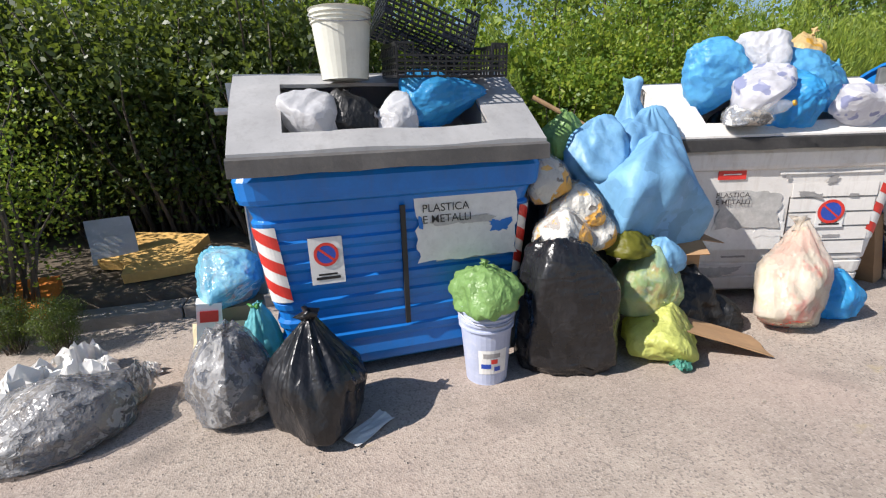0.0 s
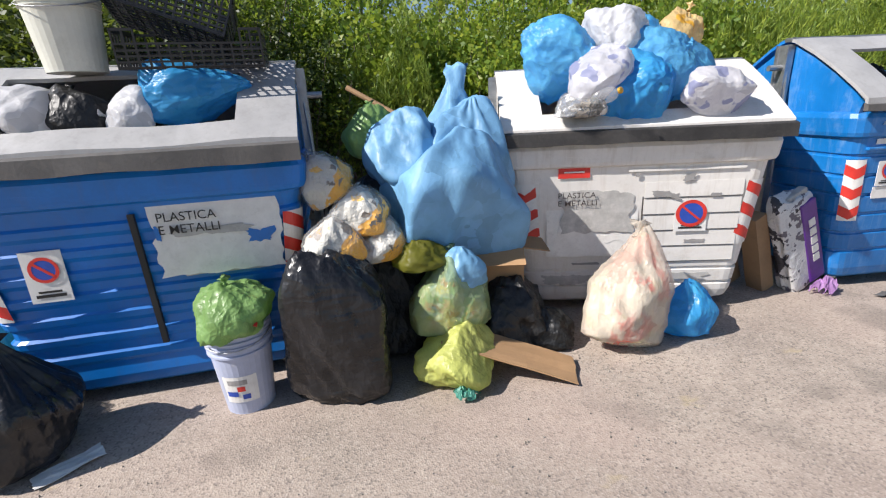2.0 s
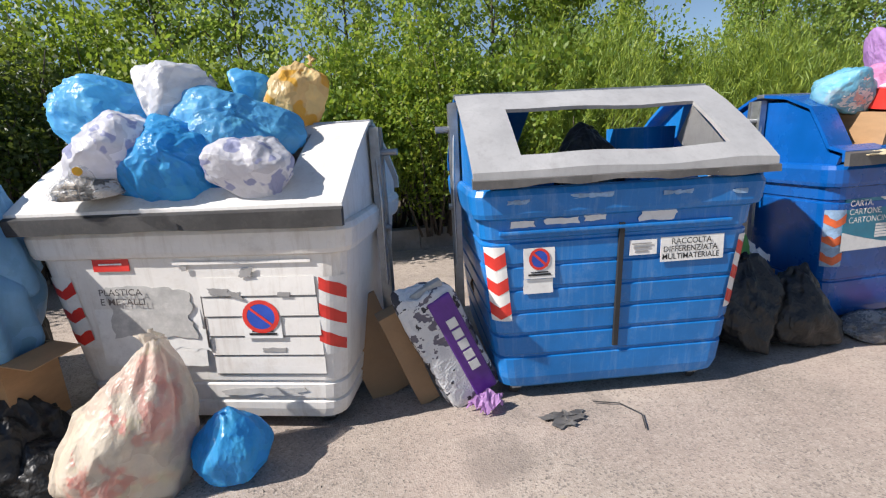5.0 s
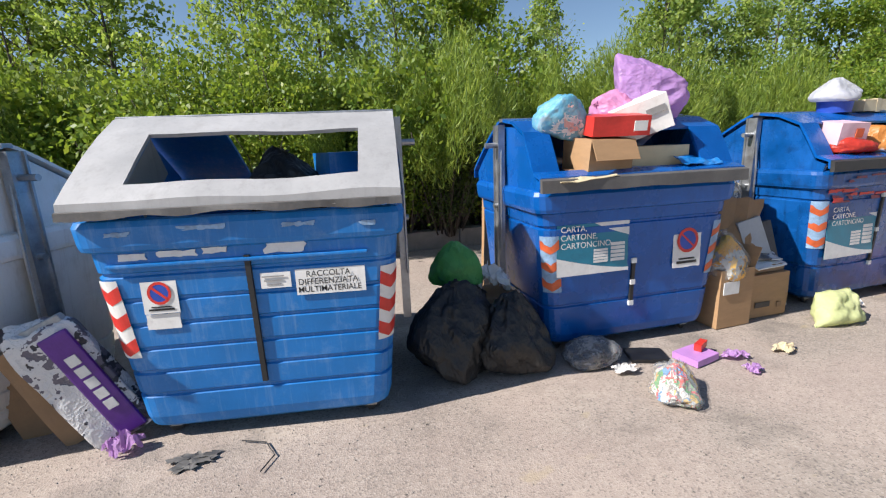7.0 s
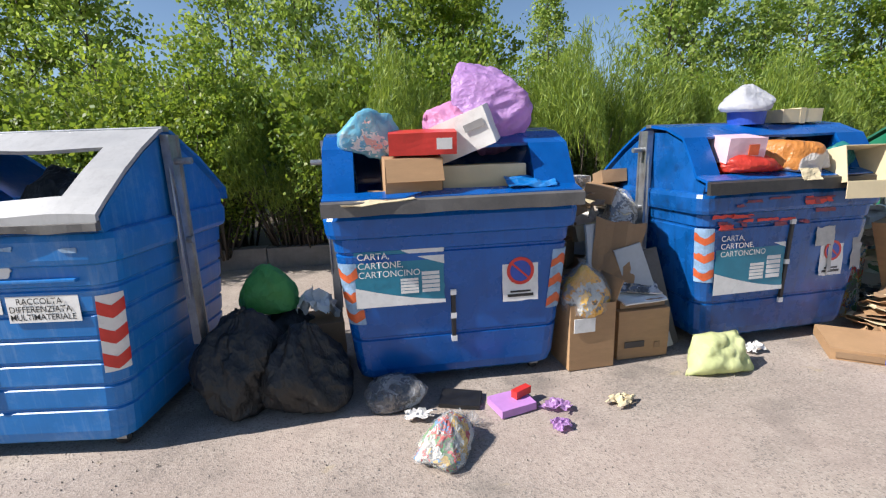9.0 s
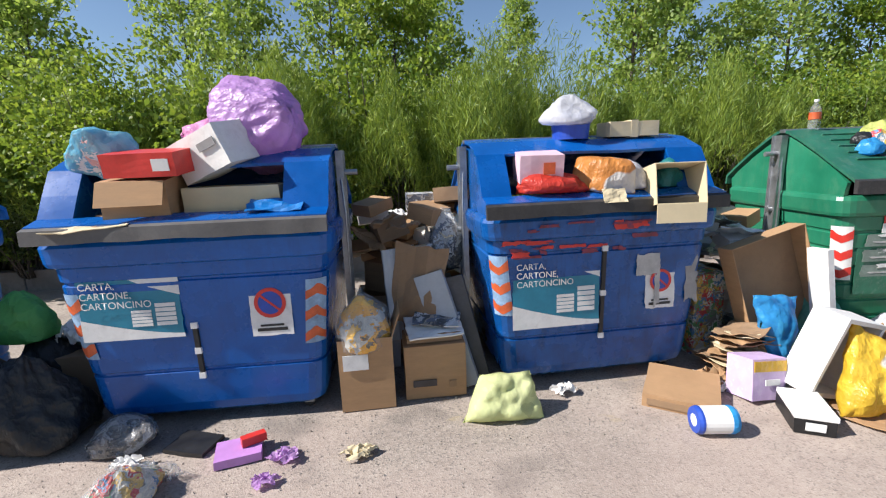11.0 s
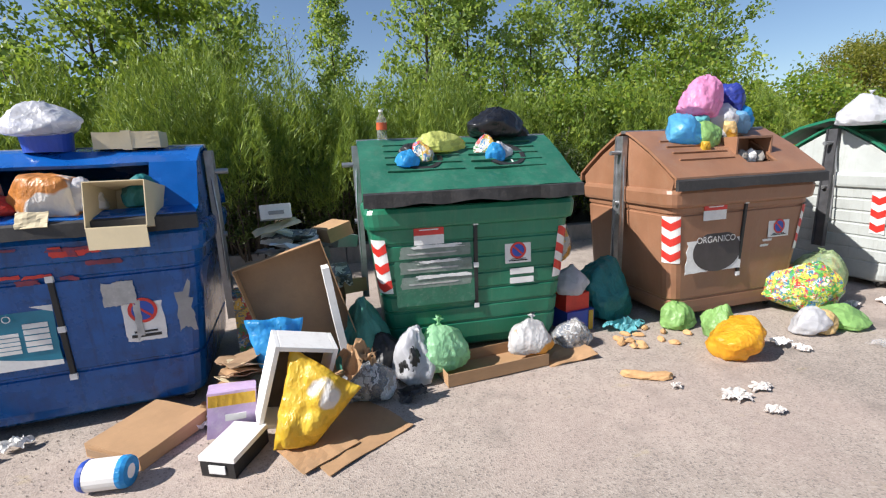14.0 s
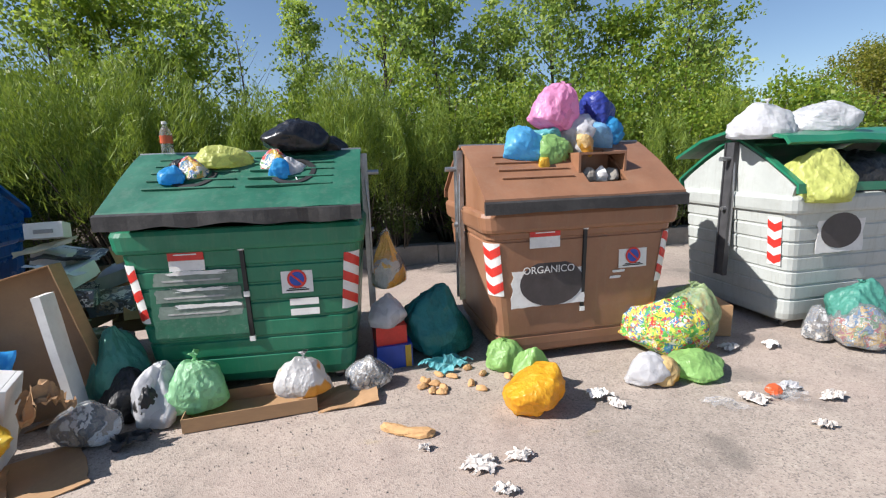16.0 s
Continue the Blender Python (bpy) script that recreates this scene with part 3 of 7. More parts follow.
SHRUBS = [shrub_kind(2.4, 2.6, 34, 62, 0.26, 0.075, M_LEAF), shrub_kind(2.0, 2.9, 30, 66, 0.25, 0.07, M_LEAF), shrub_kind(2.6, 2.4, 36, 58, 0.28, 0.085, M_LEAF)]
DARKS = [shrub_kind(2.0, 2.6, 30, 70, 0.22, 0.055, M_SHADELEAF)]
SPARSE = shrub_kind(1.7, 2.5, 22, 34, 0.22, 0.05, M_LEAF)
BROOMS = [broom_kind(2.0, 2.2, 30000), broom_kind(2.3, 2.5, 33000)]
TREES = [tree_kind(5.2, 1.5, 30, 40, 0.26, 0.135, M_TREELEAF), tree_kind(6.2, 1.9, 34, 42, 0.29, 0.14, M_TREELEAF), tree_kind(4.6, 1.8, 28, 66, 0.28, 0.125, M_LEAF)]
SLIM = tree_kind(4.8, 0.75, 26, 60, 0.22, 0.10, M_TREELEAF, 0.05)
BARE = tree_kind(4.2, 1.3, 26, 5, 0.3, 0.08, M_TREELEAF, 0.05)
YELLOW = tree_kind(4.0, 1.9, 30, 110, 0.36, 0.09, M_YELLOWLEAF)

LAB_SHRUB = "leafy yellow-green shrub of the hedge on the bank"
LAB_BROOM = "dark green rush-like broom bush leaning over the kerb"
# added row: its darkened leaves stand in for the shade under the hedge
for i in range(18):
    plant("dark_shrub", DARKS[0], 1.9 + 1.25 * i, 6.85 + 0.12 * math.sin(i * 2.3), 0.2, 53 * i, 0.64 + 0.05 * math.sin(i * 1.7), "added low shrub, leaves darkened for the shade beneath the hedge", "shrub", "undergrowth")
LAB_TREE = "slender young tree in full leaf behind the hedge"
for i, (x, y, k, s, tall) in enumerate([(-7.5, 7.6, 0, 1.2, 1.1), (-5.2, 7.2, 1, 1.2, 1.1), (-3.2, 7.9, 2, 1.25, 1.15), (-1.4, 7.4, 0, 1.15, 1.1), (0.6, 7.6, 1, 1.1, 1.05),
        (2.3, 7.3, 2, 1.05, 1.05), (4.1, 7.6, 0, 1.05, 1.05), (5.6, 7.3, 1, 1.05, 1.0), (7.4, 7.5, 2, 1.1, 1.05), (9.2, 7.7, 0, 1.1, 1.05), (10.9, 8.4, 1, 1.0, 1.0), (12.8, 8.6, 2, 1.0, 0.95),
        (14.8, 8.3, 0, 1.0, 1.0), (16.6, 8.4, 1, 1.05, 1.0), (18.4, 8.2, 2, 1.1, 1.05), (20.4, 8.5, 0, 1.1, 1.1), (22.6, 8.4, 1, 1.1, 1.0), (25.0, 8.8, 2, 1.2, 1.0), (27.5, 9.5, 0, 1.2, 1.0)]):
    plant("hedge_shrub", SHRUBS[k], x, y, 0.2, 67 * i, s, LAB_SHRUB, "shrub", "hedge shrubs", tall)
for i, (x, y, k, s) in enumerate([(2.6, 6.9, 0, 1.0), (6.6, 7.0, 0, 1.0), (8.1, 6.9, 1, 1.05), (9.9, 7.1, 0, 1.05), (11.6, 7.0, 1, 1.1), (13.3, 7.1, 0, 1.0),
        (15.0, 7.1, 1, 1.0), (16.7, 7.3, 0, 0.95), (18.6, 7.4, 1, 0.9), (20.6, 7.4, 0, 0.9), (22.5, 7.6, 1, 0.9), (4.9, 7.2, 1, 0.9)]):
    plant("broom_bush", BROOMS[k], x, y, 0.2, 83 * i, s, LAB_BROOM, "bush", "broom bushes")
for i, (x, y, k, s) in enumerate([(0.4, 6.7, 1, 0.85), (1.5, 6.9, 0, 0.85), (3.7, 6.8, 2, 0.9), (5.6, 6.7, 1, 0.88), (7.3, 7.0, 0, 0.85), (9.0, 7.2, 2, 0.8), (17.6, 7.6, 1, 0.9), (19.4, 7.8, 0, 0.9), (21.6, 7.6, 2, 0.9), (14.1, 7.7, 1, 0.85)]):
    plant("hedge_shrub", SHRUBS[k], x, y, 0.2, 97 * i + 20, s, LAB_SHRUB, "shrub", "hedge shrubs")
# dark green shrubs, leaf colour lowered further for the shade they stand in
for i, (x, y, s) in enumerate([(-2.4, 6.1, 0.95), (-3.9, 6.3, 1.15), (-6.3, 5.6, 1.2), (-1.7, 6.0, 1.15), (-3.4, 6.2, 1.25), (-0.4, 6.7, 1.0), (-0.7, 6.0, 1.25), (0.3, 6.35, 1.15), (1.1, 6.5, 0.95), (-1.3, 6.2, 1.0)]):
    plant("dark_shrub", DARKS[0], x, y, 0.15, 71 * i, s, "dense dark green shrub, shade in its leaf colour, hanging over the dumped boards", "shrub", "dark shrubs")
for i, (x, y, s) in enumerate([(-2.45, 4.0, 0.75), (-3.3, 4.3, 0.9)]):
    plant("sparse_shrub", SPARSE, x, y, 0.15, 131 * i, s, "thin straggling shrub growing over the dumped boards", "shrub", "thin shrubs")
for i, (x, y, k, s) in enumerate([(-6, 11, 0, 1.0), (-3, 12, 1, 0.9), (0.5, 11.5, 2, 1.0), (2.4, 10.4, 0, 0.85), (4.6, 12.5, 1, 0.85), (6.4, 11.5, 0, 0.9), (8.4, 12.2, 1, 0.9), (9.9, 11.6, 2, 0.95),
        (16.0, 11.6, 1, 0.9), (17.6, 12.6, 0, 1.0), (19.2, 11.8, 0, 0.85), (21.0, 12.2, 1, 0.92), (22.8, 11.6, 2, 0.95), (25.2, 12, 1, 0.95), (10.8, 13.6, 0, 1.0), (26.6, 12.8, 0, 0.8)]):
    plant("young_tree", TREES[k], x, y, 0.8, 59 * i, s, LAB_TREE, "tree", "trees behind the hedge")
plant("young_tree", SLIM, 13.8, 14.6, 0.9, 10, 1.1, "thin upright sapling in leaf standing alone against the sky", "tree", "trees behind the hedge")
plant("bare_tree", BARE, 12.6, 11.5, 0.8, 30, 0.9, "thin half-bare tree with grey twigs", "tree", "trees behind the hedge")
plant("bare_tree", BARE, 1.2, 9.4, 0.6, 80, 0.9, "thin half-bare tree with grey twigs", "tree", "trees behind the hedge")
for i, (x, y, s) in enumerate([(31.5, 11, 0.9), (34, 12.5, 1.0), (37, 12, 1.1)]):
    plant("yellowing_tree", YELLOW, x, y, 0.6, 40 * i, s, "broad tree with yellowing leaves at the lay-by's far end", "tree", "yellowing trees")

# ---- the street bins ----
D = 1.34          # depth over the rim
FRONT = [(-0.035, 1.315), (-0.03, 1.39), (0.09, 1.475), (0.30, 1.62), (0.50, 1.735), (0.61, 1.79), (0.67, 1.805)]


def half(z):
    return 0.735 + 0.10 * (z - 0.13)


def face(z):
    return 0.045 - 0.035 * (z - 0.13)


def body_mesh(grooves, depth=0.012, wave=False):
    bm = bmesh.new()
    levels = [(0.07, -0.05), (0.10, -0.012), (0.16, 0.0)]
    for g in grooves:
        if wave:
            levels += [(g - 0.055, -0.016), (g - 0.03, -0.003), (g + 0.005, 0.0), (g + 0.02, -0.016)]
        else:
            levels += [(g - 0.016, 0.0), (g - 0.007, -depth), (g + 0.007, -depth), (g + 0.016, 0.0)]
    levels += [(1.12, 0.0), (1.135, 0.028), (1.16, 0.034), (1.255, 0.034), (1.285, 0.02), (1.295, 0.0)]
    rings = [ring(half(z) + o, face(z) - o, D - 0.5 * face(z) + o, z, 0.11) for z, o in levels]
    rings += [ring(half(z) - 0.035, face(z) + 0.035, D - 0.05, z, 0.09) for z in (1.29, 0.75, 0.22)]
    loft(bm, rings)
    return bm


def lid_mesh(prof, x0, x1, hole=None, thick=0.022, sag=0.0):
    """A curved slab along prof (y, z); hole: x from, x to, first and last station of the profile."""
    bm = bmesh.new()
    xs = sorted({x0, x1, *np.linspace(x0, x1, 13).tolist(), *(hole[:2] if hole else ())})
    grid = [[bm.verts.new((x, y, z + sag * noise.noise((x * 2.3, y * 3, 9)))) for y, z in prof] for x in xs]
    for i in range(len(xs) - 1):
        for j in range(len(prof) - 1):
            if hole and hole[0] - 1e-4 <= xs[i] and xs[i + 1] <= hole[1] + 1e-4 and hole[2] <= j < hole[3]:
                continue
            bm.faces.new((grid[i][j], grid[i + 1][j], grid[i + 1][j + 1], grid[i][j + 1]))
    bmesh.ops.recalc_face_normals(bm, faces=bm.faces)
    bmesh.ops.solidify(bm, geom=bm.faces[:], thickness=-thick)
    return bm


def gable(x, front, thick=0.03):
    """The end panel under the lids."""
    up = [(max(0.0, y + 0.012), z - 0.024) for y, z in front[1:-1]]
    back = [(D - max(0.0, y + 0.012), z - 0.024) for y, z in FRONT[1:-1]]
    prof = [(0.02, 1.28), *up, *back[::-1], (D - 0.02, 1.28)]
    bm = bmesh.new()
    a = [bm.verts.new((x - thick / 2, y, z)) for y, z in prof]
    b = [bm.verts.new((x + thick / 2, y, z)) for y, z in prof]
    bm.faces.new(a[::-1]), bm.faces.new(b)
    for i in range(len(prof)):
        k = (i + 1) % len(prof)
        bm.faces.new((a[i], a[k], b[k], b[i]))
    return bm


def lip_mesh(rough=0.012, z0=1.29, z1=1.385, y=-0.092):
    bm = bmesh.new()
    n = 24
    rows = []
    for i in range(n + 1):
        x = -0.87 + 1.74 * i / n
        d = rough * noise.noise((x * 4, 1.7, 0))
        e = rough * noise.noise((x * 5, 8.7, 0))
        rows.append([Vector((x, y + e, z0 + d)), Vector((x, y + 0.035, z0 + d)), Vector((x, y + 0.04, z1)), Vector((x, y + e * 0.5 + 0.004, z1 - 0.012))])
    loft(bm, rows)
    return bm


def on_front(x, z, off=0.004):
    return pose(x, face(z) - off, z, 90 - 2.0, 0, 0)


def on_skin(u, z, off=0.004, r=0.11):
    """A place on the body's front, u metres along its outline from the middle: over the flat, round the corner and on along the end."""
    hx, sg, a = half(z), (1 if u > 0 else -1), 0.0
    flat = hx - r
    if abs(u) > flat:
        a = (abs(u) - flat) / r
    if not a:
        return Vector((u, face(z) - off, z))
    if a < math.pi / 2:
        return Vector((sg * (flat + (r + off) * math.sin(a)), face(z) + r - (r + off) * math.cos(a), z))
    return Vector((sg * (hx + off), face(z) + r + r * (a - math.pi / 2), z))


def plate(root, name, x, z, w, h, material, off=0.004, label="", torn=0.0, seed=0):
    """A flat sticker on the front, its edge torn where told."""
    bm = bmesh.new()
    pts = []
    n = 1 if not torn else 14
    for (ax, ay), (bx, by) in (((-1, -1), (1, -1)), ((1, -1), (1, 1)), ((1, 1), (-1, 1)), ((-1, 1), (-1, -1))):
        for k in range(n):
            q = k / n
            px, py = (ax + (bx - ax) * q) * w / 2, (ay + (by - ay) * q) * h / 2
            s = 1 - torn * abs(noise.noise((px * 9 + seed, py * 9, seed))) - 0.5 * torn * abs(noise.noise((px * 31 + seed, py * 31, seed)))
            pts.append((px * s, py * s))
    m = on_front(x, z, off)
    lo = [bm.verts.new(m @ Vector((px, py, 0))) for px, py in pts]
    hi = [bm.verts.new(m @ Vector((px, py, 0.003))) for px, py in pts]
    bm.faces.new(hi), bm.faces.new(lo[::-1])
    for i in range(len(pts)):
        k = (i + 1) % len(pts)
        bm.faces.new((lo[i], lo[k], hi[k], hi[i]))
    return part(name, bm, material, root, label)


def write(parent, body, x, z, size, material, off=0.010):
    me = lettering(body, size)
    me.materials.clear()
    me.materials.append(material)
    me.transform(on_front(x, z, off))
    ob = new("lettering", me)
    ob.parent = parent
    return ob


def chevrons(root, x, z, h=0.44, w=0.14, style="v", colour=None, lean=None, side=0, worn=0.0, base=None):
    """Red and white warning strip that bends round the body's corner; side: on the end face (-1 left) instead of the front."""
    colour = colour or M_RED
    lean = (0.10 if x > 0 else -0.10) if lean is None else lean
    if side:
        m = Matrix.Translation((side * (half(z) + 0.004), 0.16, z)) @ pose(0, 0, 0, 90, 0, 90 * side) @ pose(0, 0, 0, 5.7, 0, 0)

        def at(px, py, off):
            return m @ Vector((px, py, off - 0.004))
    else:
        def at(px, py, off):
            return on_skin(x + px + lean * py, z + py, off)
    n = 8

    def band(low, high, off, rows=1):
        bm = bmesh.new()
        grid = [[bm.verts.new(at(-w / 2 + w * i / n, low(i / n) + (high(i / n) - low(i / n)) * j / rows, off)) for i in range(n + 1)] for j in range(rows + 1)]
        for lo, hi in zip(grid, grid[1:]):
            for i in range(n):
                bm.faces.new((lo[i], lo[i + 1], hi[i + 1], hi[i]))
        return bm
    strip = part("warning_strip", band(lambda q: -h / 2, lambda q: h / 2, 0.006, 6), base or M_STICKER, root, "red and white warning strip" if base is None else "worn red and white warning strip")
    s, t = w * 0.55, h / 6
    rise = {"v": lambda q: s * abs(q - 0.5), "^": lambda q: s * (0.5 - abs(q - 0.5)), "/": lambda q: s * (1 - q)}[style]
    for k in range(3):
        y = -h / 2 + h / 3 * k + 0.01
        part("stripe", band(lambda q: min(h / 2, y + rise(q)), lambda q: min(h / 2, y + t + rise(q) - worn * t * abs(noise.noise((q * 4 + x, k, 3)))), 0.008), colour, strip)
    return strip


def no_parking(root, x, z, w=0.15, h=0.215, torn=0.0, disc=0.058, off=0.004):
    base = plate(root, "sticker", x, z, w, h, M_STICKER, off, "white no-parking sticker", torn, int(x * 31))
    zc = z + h * 0.14
    m = on_front(x, zc, off + 0.005)
    seg = 28

    def circle(r0, r1, material, name, lift):
        bm = bmesh.new()
        a = [bm.verts.new(m @ Vector((r0 * math.cos(2 * math.pi * i / seg), r0 * math.sin(2 * math.pi * i / seg), lift))) for i in range(seg)]
        if r1:
            b = [bm.verts.new(m @ Vector((r1 * math.cos(2 * math.pi * i / seg), r1 * math.sin(2 * math.pi * i / seg), lift))) for i in range(seg)]
            for i in range(seg):
                k = (i + 1) % seg
                bm.faces.new((a[i], a[k], b[k], b[i]))
        else:
            bm.faces.new(a)
        part(name, bm, material, base)
    circle(disc * 0.8, 0, M_BLUEPRINT, "disc", 0.0)
    circle(disc, disc * 0.76, M_RED, "ring", 0.001)
    bm = bmesh.new()
    box(bm, -disc * 0.8, disc * 0.8, -0.007, 0.007, 0.001, 0.002, m=m @ pose(0, 0, 0, 0, 0, -42))
    part("bar", bm, M_RED, base)
    bm = bmesh.new()
    box(bm, -w * 0.36, w * 0.36, -h * 0.40, -h * 0.34, 0.0, 0.001, m=on_front(x, z, off + 0.005))
    box(bm, -w * 0.28, w * 0.28, -h * 0.31, -h * 0.27, 0.0, 0.001, m=on_front(x, z, off + 0.005))
    part("print_bar", bm, M_BLACK, base)
    return base


def red_tag(root, x, z, w=0.17, h=0.06, under=0.0):
    t = plate(root, "tag", x, z, w, h, M_RED, 0.004, "small red sticker")
    bm = bmesh.new()
    box(bm, -w * 0.32, w * 0.32, -0.0045, 0.0045, 0, 0.001, m=on_front(x, z, 0.0095))
    part("print_bar", bm, M_STICKER, t)
    if under:
        plate(root, "tag", x, z - h / 2 - under / 2 - 0.002, w, under, M_STICKER, 0.004)


def front_bar(root, x=0.0, z0=0.33, z1=1.07, clips=0):
    bm = bmesh.new()
    a, b = on_front(x, z0, 0.0), on_front(x, z1, 0.0)
    loft(bm, [[m @ Vector((px, 0, pz)) for px, pz in ((-0.017, 0), (0.017, 0), (0.014, 0.016), (-0.014, 0.016))] for m in (a, b)])
    bar = part("bar", bm, M_RUBBER, root, "black plastic drain bar")
    for k in range(clips):
        z = z0 + 0.02 + (z1 - z0 - 0.04) * k / max(1, clips - 1)
        bm = bmesh.new()
        box(bm, -0.02, 0.02, -0.02, 0.02, 0, 0.02, m=on_front(x, z, 0.0))
        part("clip", bm, M_STICKER, bar)


def bin_frame(x, y, yaw, label, body_m, lid_m, grooves, wave=False, hole=None, lip=None, lid_thick=0.022, sag=0.006, steel=M_STEEL, rear_m=None, lid_prof=None, size=(1, 1, 1), rear_hole=None):
    root = holder("street_bin", pose(x, y, 0, 0, 0, yaw) @ Matrix.Diagonal((*size, 1)), label, "bin", "street bins in a row")
    part("body", body_mesh(grooves, wave=wave), body_m, root, smooth=False)
    prof = lid_prof or FRONT
    part("gable", gable(-0.825, prof), body_m, root)
    part("gable", gable(0.825, prof), body_m, root)
    lid = part("front_lid", lid_mesh(prof, -0.865, 0.865, hole, lid_thick, sag), lid_m, root)
    back = [(D - yy, zz) for yy, zz in FRONT]
    part("rear_lid", lid_mesh(back, -0.865, 0.865, rear_hole, 0.022, sag), rear_m or lid_m, root)
    part("ridge", boxed(-0.87, 0.87, D / 2 - 0.035, D / 2 + 0.035, 1.80, 1.83, bevel=0.006), steel, root)
    if lip:
        part("lip", lip_mesh(), lip, root, "worn rubber lip along the lid's edge")
    if hole:
        (ya, za), (yb, zb) = prof[hole[2]], prof[hole[3]]
        for xx in hole[:2]:
            bm = bmesh.new()
            s = 1 if xx == hole[0] else -1
            bm.faces.new([bm.verts.new(p) for p in ((xx, ya, za), (xx, yb, zb), (xx + s * 0.01, yb + 0.12, zb - 0.20), (xx + s * 0.01, ya + 0.12, za - 0.18))])
            bmesh.ops.solidify(bm, geom=bm.faces[:], thickness=0.012)
            part("chute", bm, lid_m, lid)
    for s in (-1, 1):
        bm = bmesh.new()
        x0 = s * 0.885
        outline = [(-0.028, -0.06), (0.028, -0.06), (0.028, -0.045), (0.012, -0.045), (0.012, 0.045), (0.028, 0.045),
                   (0.028, 0.06), (-0.028, 0.06), (-0.028, 0.045), (-0.012, 0.045), (-0.012, -0.045), (-0.028, -0.045)]
        loft(bm, [[Vector((x0 + px, D / 2 + py, z)) for px, py in outline] for z in (0.42, 1.78)])
        arm = part("lifting_arm", bm, steel, root, "upright steel lifting channel")
        for z, ln in ((1.62, 0.12), (1.12, 0.05)):
            bm = bmesh.new()
            tube(bm, [(x0, D / 2, z), (x0 + s * ln, D / 2, z)], 0.022, 0.022, 10)
            part("pin", bm, M_STEEL, arm)
        # pull rod beside the channel
        bm = bmesh.new()
        tube(bm, [(x0 + s * 0.02, D / 2 - 0.10, 0.75), (x0 + s * 0.02, D / 2 - 0.09, 1.30), (x0, D / 2 - 0.05, 1.60)], 0.009, 0.009, 6)
        part("rod", bm, M_STEEL, root)
        for yy in (0.17, D - 0.17):
            bm = bmesh.new()
            xx = s * 0.60
            box(bm, xx - 0.035, xx + 0.035, yy - 0.03, yy + 0.03, 0.04, 0.10)
            fork = part("caster", bm, M_STEEL, root)
            w = lathe([(0.02, -0.02), (0.042, -0.018), (0.046, 0.0), (0.042, 0.018), (0.02, 0.02)], 14)
            bmesh.ops.transform(w, matrix=pose(xx, yy, 0.044, 90, 0, 20), verts=w.verts)
            part("wheel", w, M_RUBBER, fork)
    return root, lid


def lid_ribs(lid, rows, x0, x1, material, gaps=(), prof=None):
    """Raised slots pressed in the lid's slope."""
    for q in rows:
        y = 0.09 + 0.44 * q
        z = float(np.interp(y, [s[0] for s in prof or FRONT], [s[1] for s in prof or FRONT]))
        for a, b in ((x0, -0.04), (0.04, x1)):
            if any(g[0] < (a + b) / 2 < g[1] and g[2] < q < g[3] for g in gaps):
                continue
            bm = boxed(a, b, -0.008, 0.008, 0.0, 0.034, bevel=0.004, m=pose(0, y, z + 0.004, 33, 0, 0))
            part("rib", bm, material, lid)


SIX = [0.30, 0.44, 0.58, 0.72, 0.86, 1.0]
SEVEN = [0.30, 0.42, 0.54, 0.66, 0.78, 0.90, 1.02]
HOLE = (-0.60, 0.56, 2, 4)

# 1: blue with grey lid
b1, b1_lid = bin_frame(0.45, 2.46, 0, "blue ribbed plastic street bin with a grey lid, hatch open", M_BLUE, M_GREY, SEVEN, wave=True, hole=HOLE, lip=M_LIPGREY, sag=0.012)
front_bar(b1)
chevrons(b1, -0.745, 0.785, style="/")
chevrons(b1, 0.775, 0.79, style="/")
no_parking(b1, -0.446, 0.79, 0.185, 0.27, 0, 0.068, 0.006)
lab = plate(b1, "notice", 0.39, 0.91, 0.66, 0.41, M_STICKER, 0.006, "torn white recycling notice", 0.16, 3)
write(lab, "PLASTICA\nE METALLI", 0.11, 1.07, 0.066, M_BLACK, 0.014)
plate(b1, "notice_patch", 0.48, 0.80, 0.34, 0.08, M_GREYPALE, 0.011, "", 0.5, 8)
plate(b1, "notice_patch", 0.40, 0.73, 0.50, 0.05, M_GREYPALE, 0.011, "", 0.5, 12)
plate(b1, "notice_patch", 0.36, 0.95, 0.44, 0.05, M_GREYPALE, 0.011, "", 0.6, 15)
for k, (xx, zz, ww, hh) in enumerate(((0.60, 0.90, 0.17, 0.09), (0.67, 0.84, 0.06, 0.14), (0.10, 0.96, 0.03, 0.10))):
    plate(b1, "torn_patch", xx, zz, ww, hh, M_BLUE, 0.0105, "", 0.7, 20 + k)

# 2: white
b2, b2_lid = bin_frame(3.44, 2.545, -17, "white plastic street bin, grubby, its hatch heaped with bags", M_WHITE, M_WHITE, [0.22, 0.34], hole=HOLE, lip=M_LIP, size=(1.05, 1, 0.955))
chevrons(b2, -0.70, 0.80, style="v", w=0.15, worn=0.8)
chevrons(b2, 0.735, 0.76, h=0.47, style="/", worn=0.4)
lab = plate(b2, "notice", -0.27, 0.72, 0.60, 0.52, M_STICKER, 0.004, "worn recycling notice", 0.04, 5)
plate(b2, "notice_print", -0.24, 0.80, 0.50, 0.34, M_GREYPALE, 0.009, "faded grey print", 0.28, 4)
plate(b2, "torn_patch", -0.06, 0.63, 0.26, 0.16, M_STICKER, 0.0125, "", 0.6, 14)
plate(b2, "torn_patch", -0.42, 0.66, 0.18, 0.10, M_STICKER, 0.0125, "", 0.6, 17)
write(lab, "PLASTICA\nE METALLI", -0.50, 0.955, 0.056, M_DARKPRINT, 0.017)
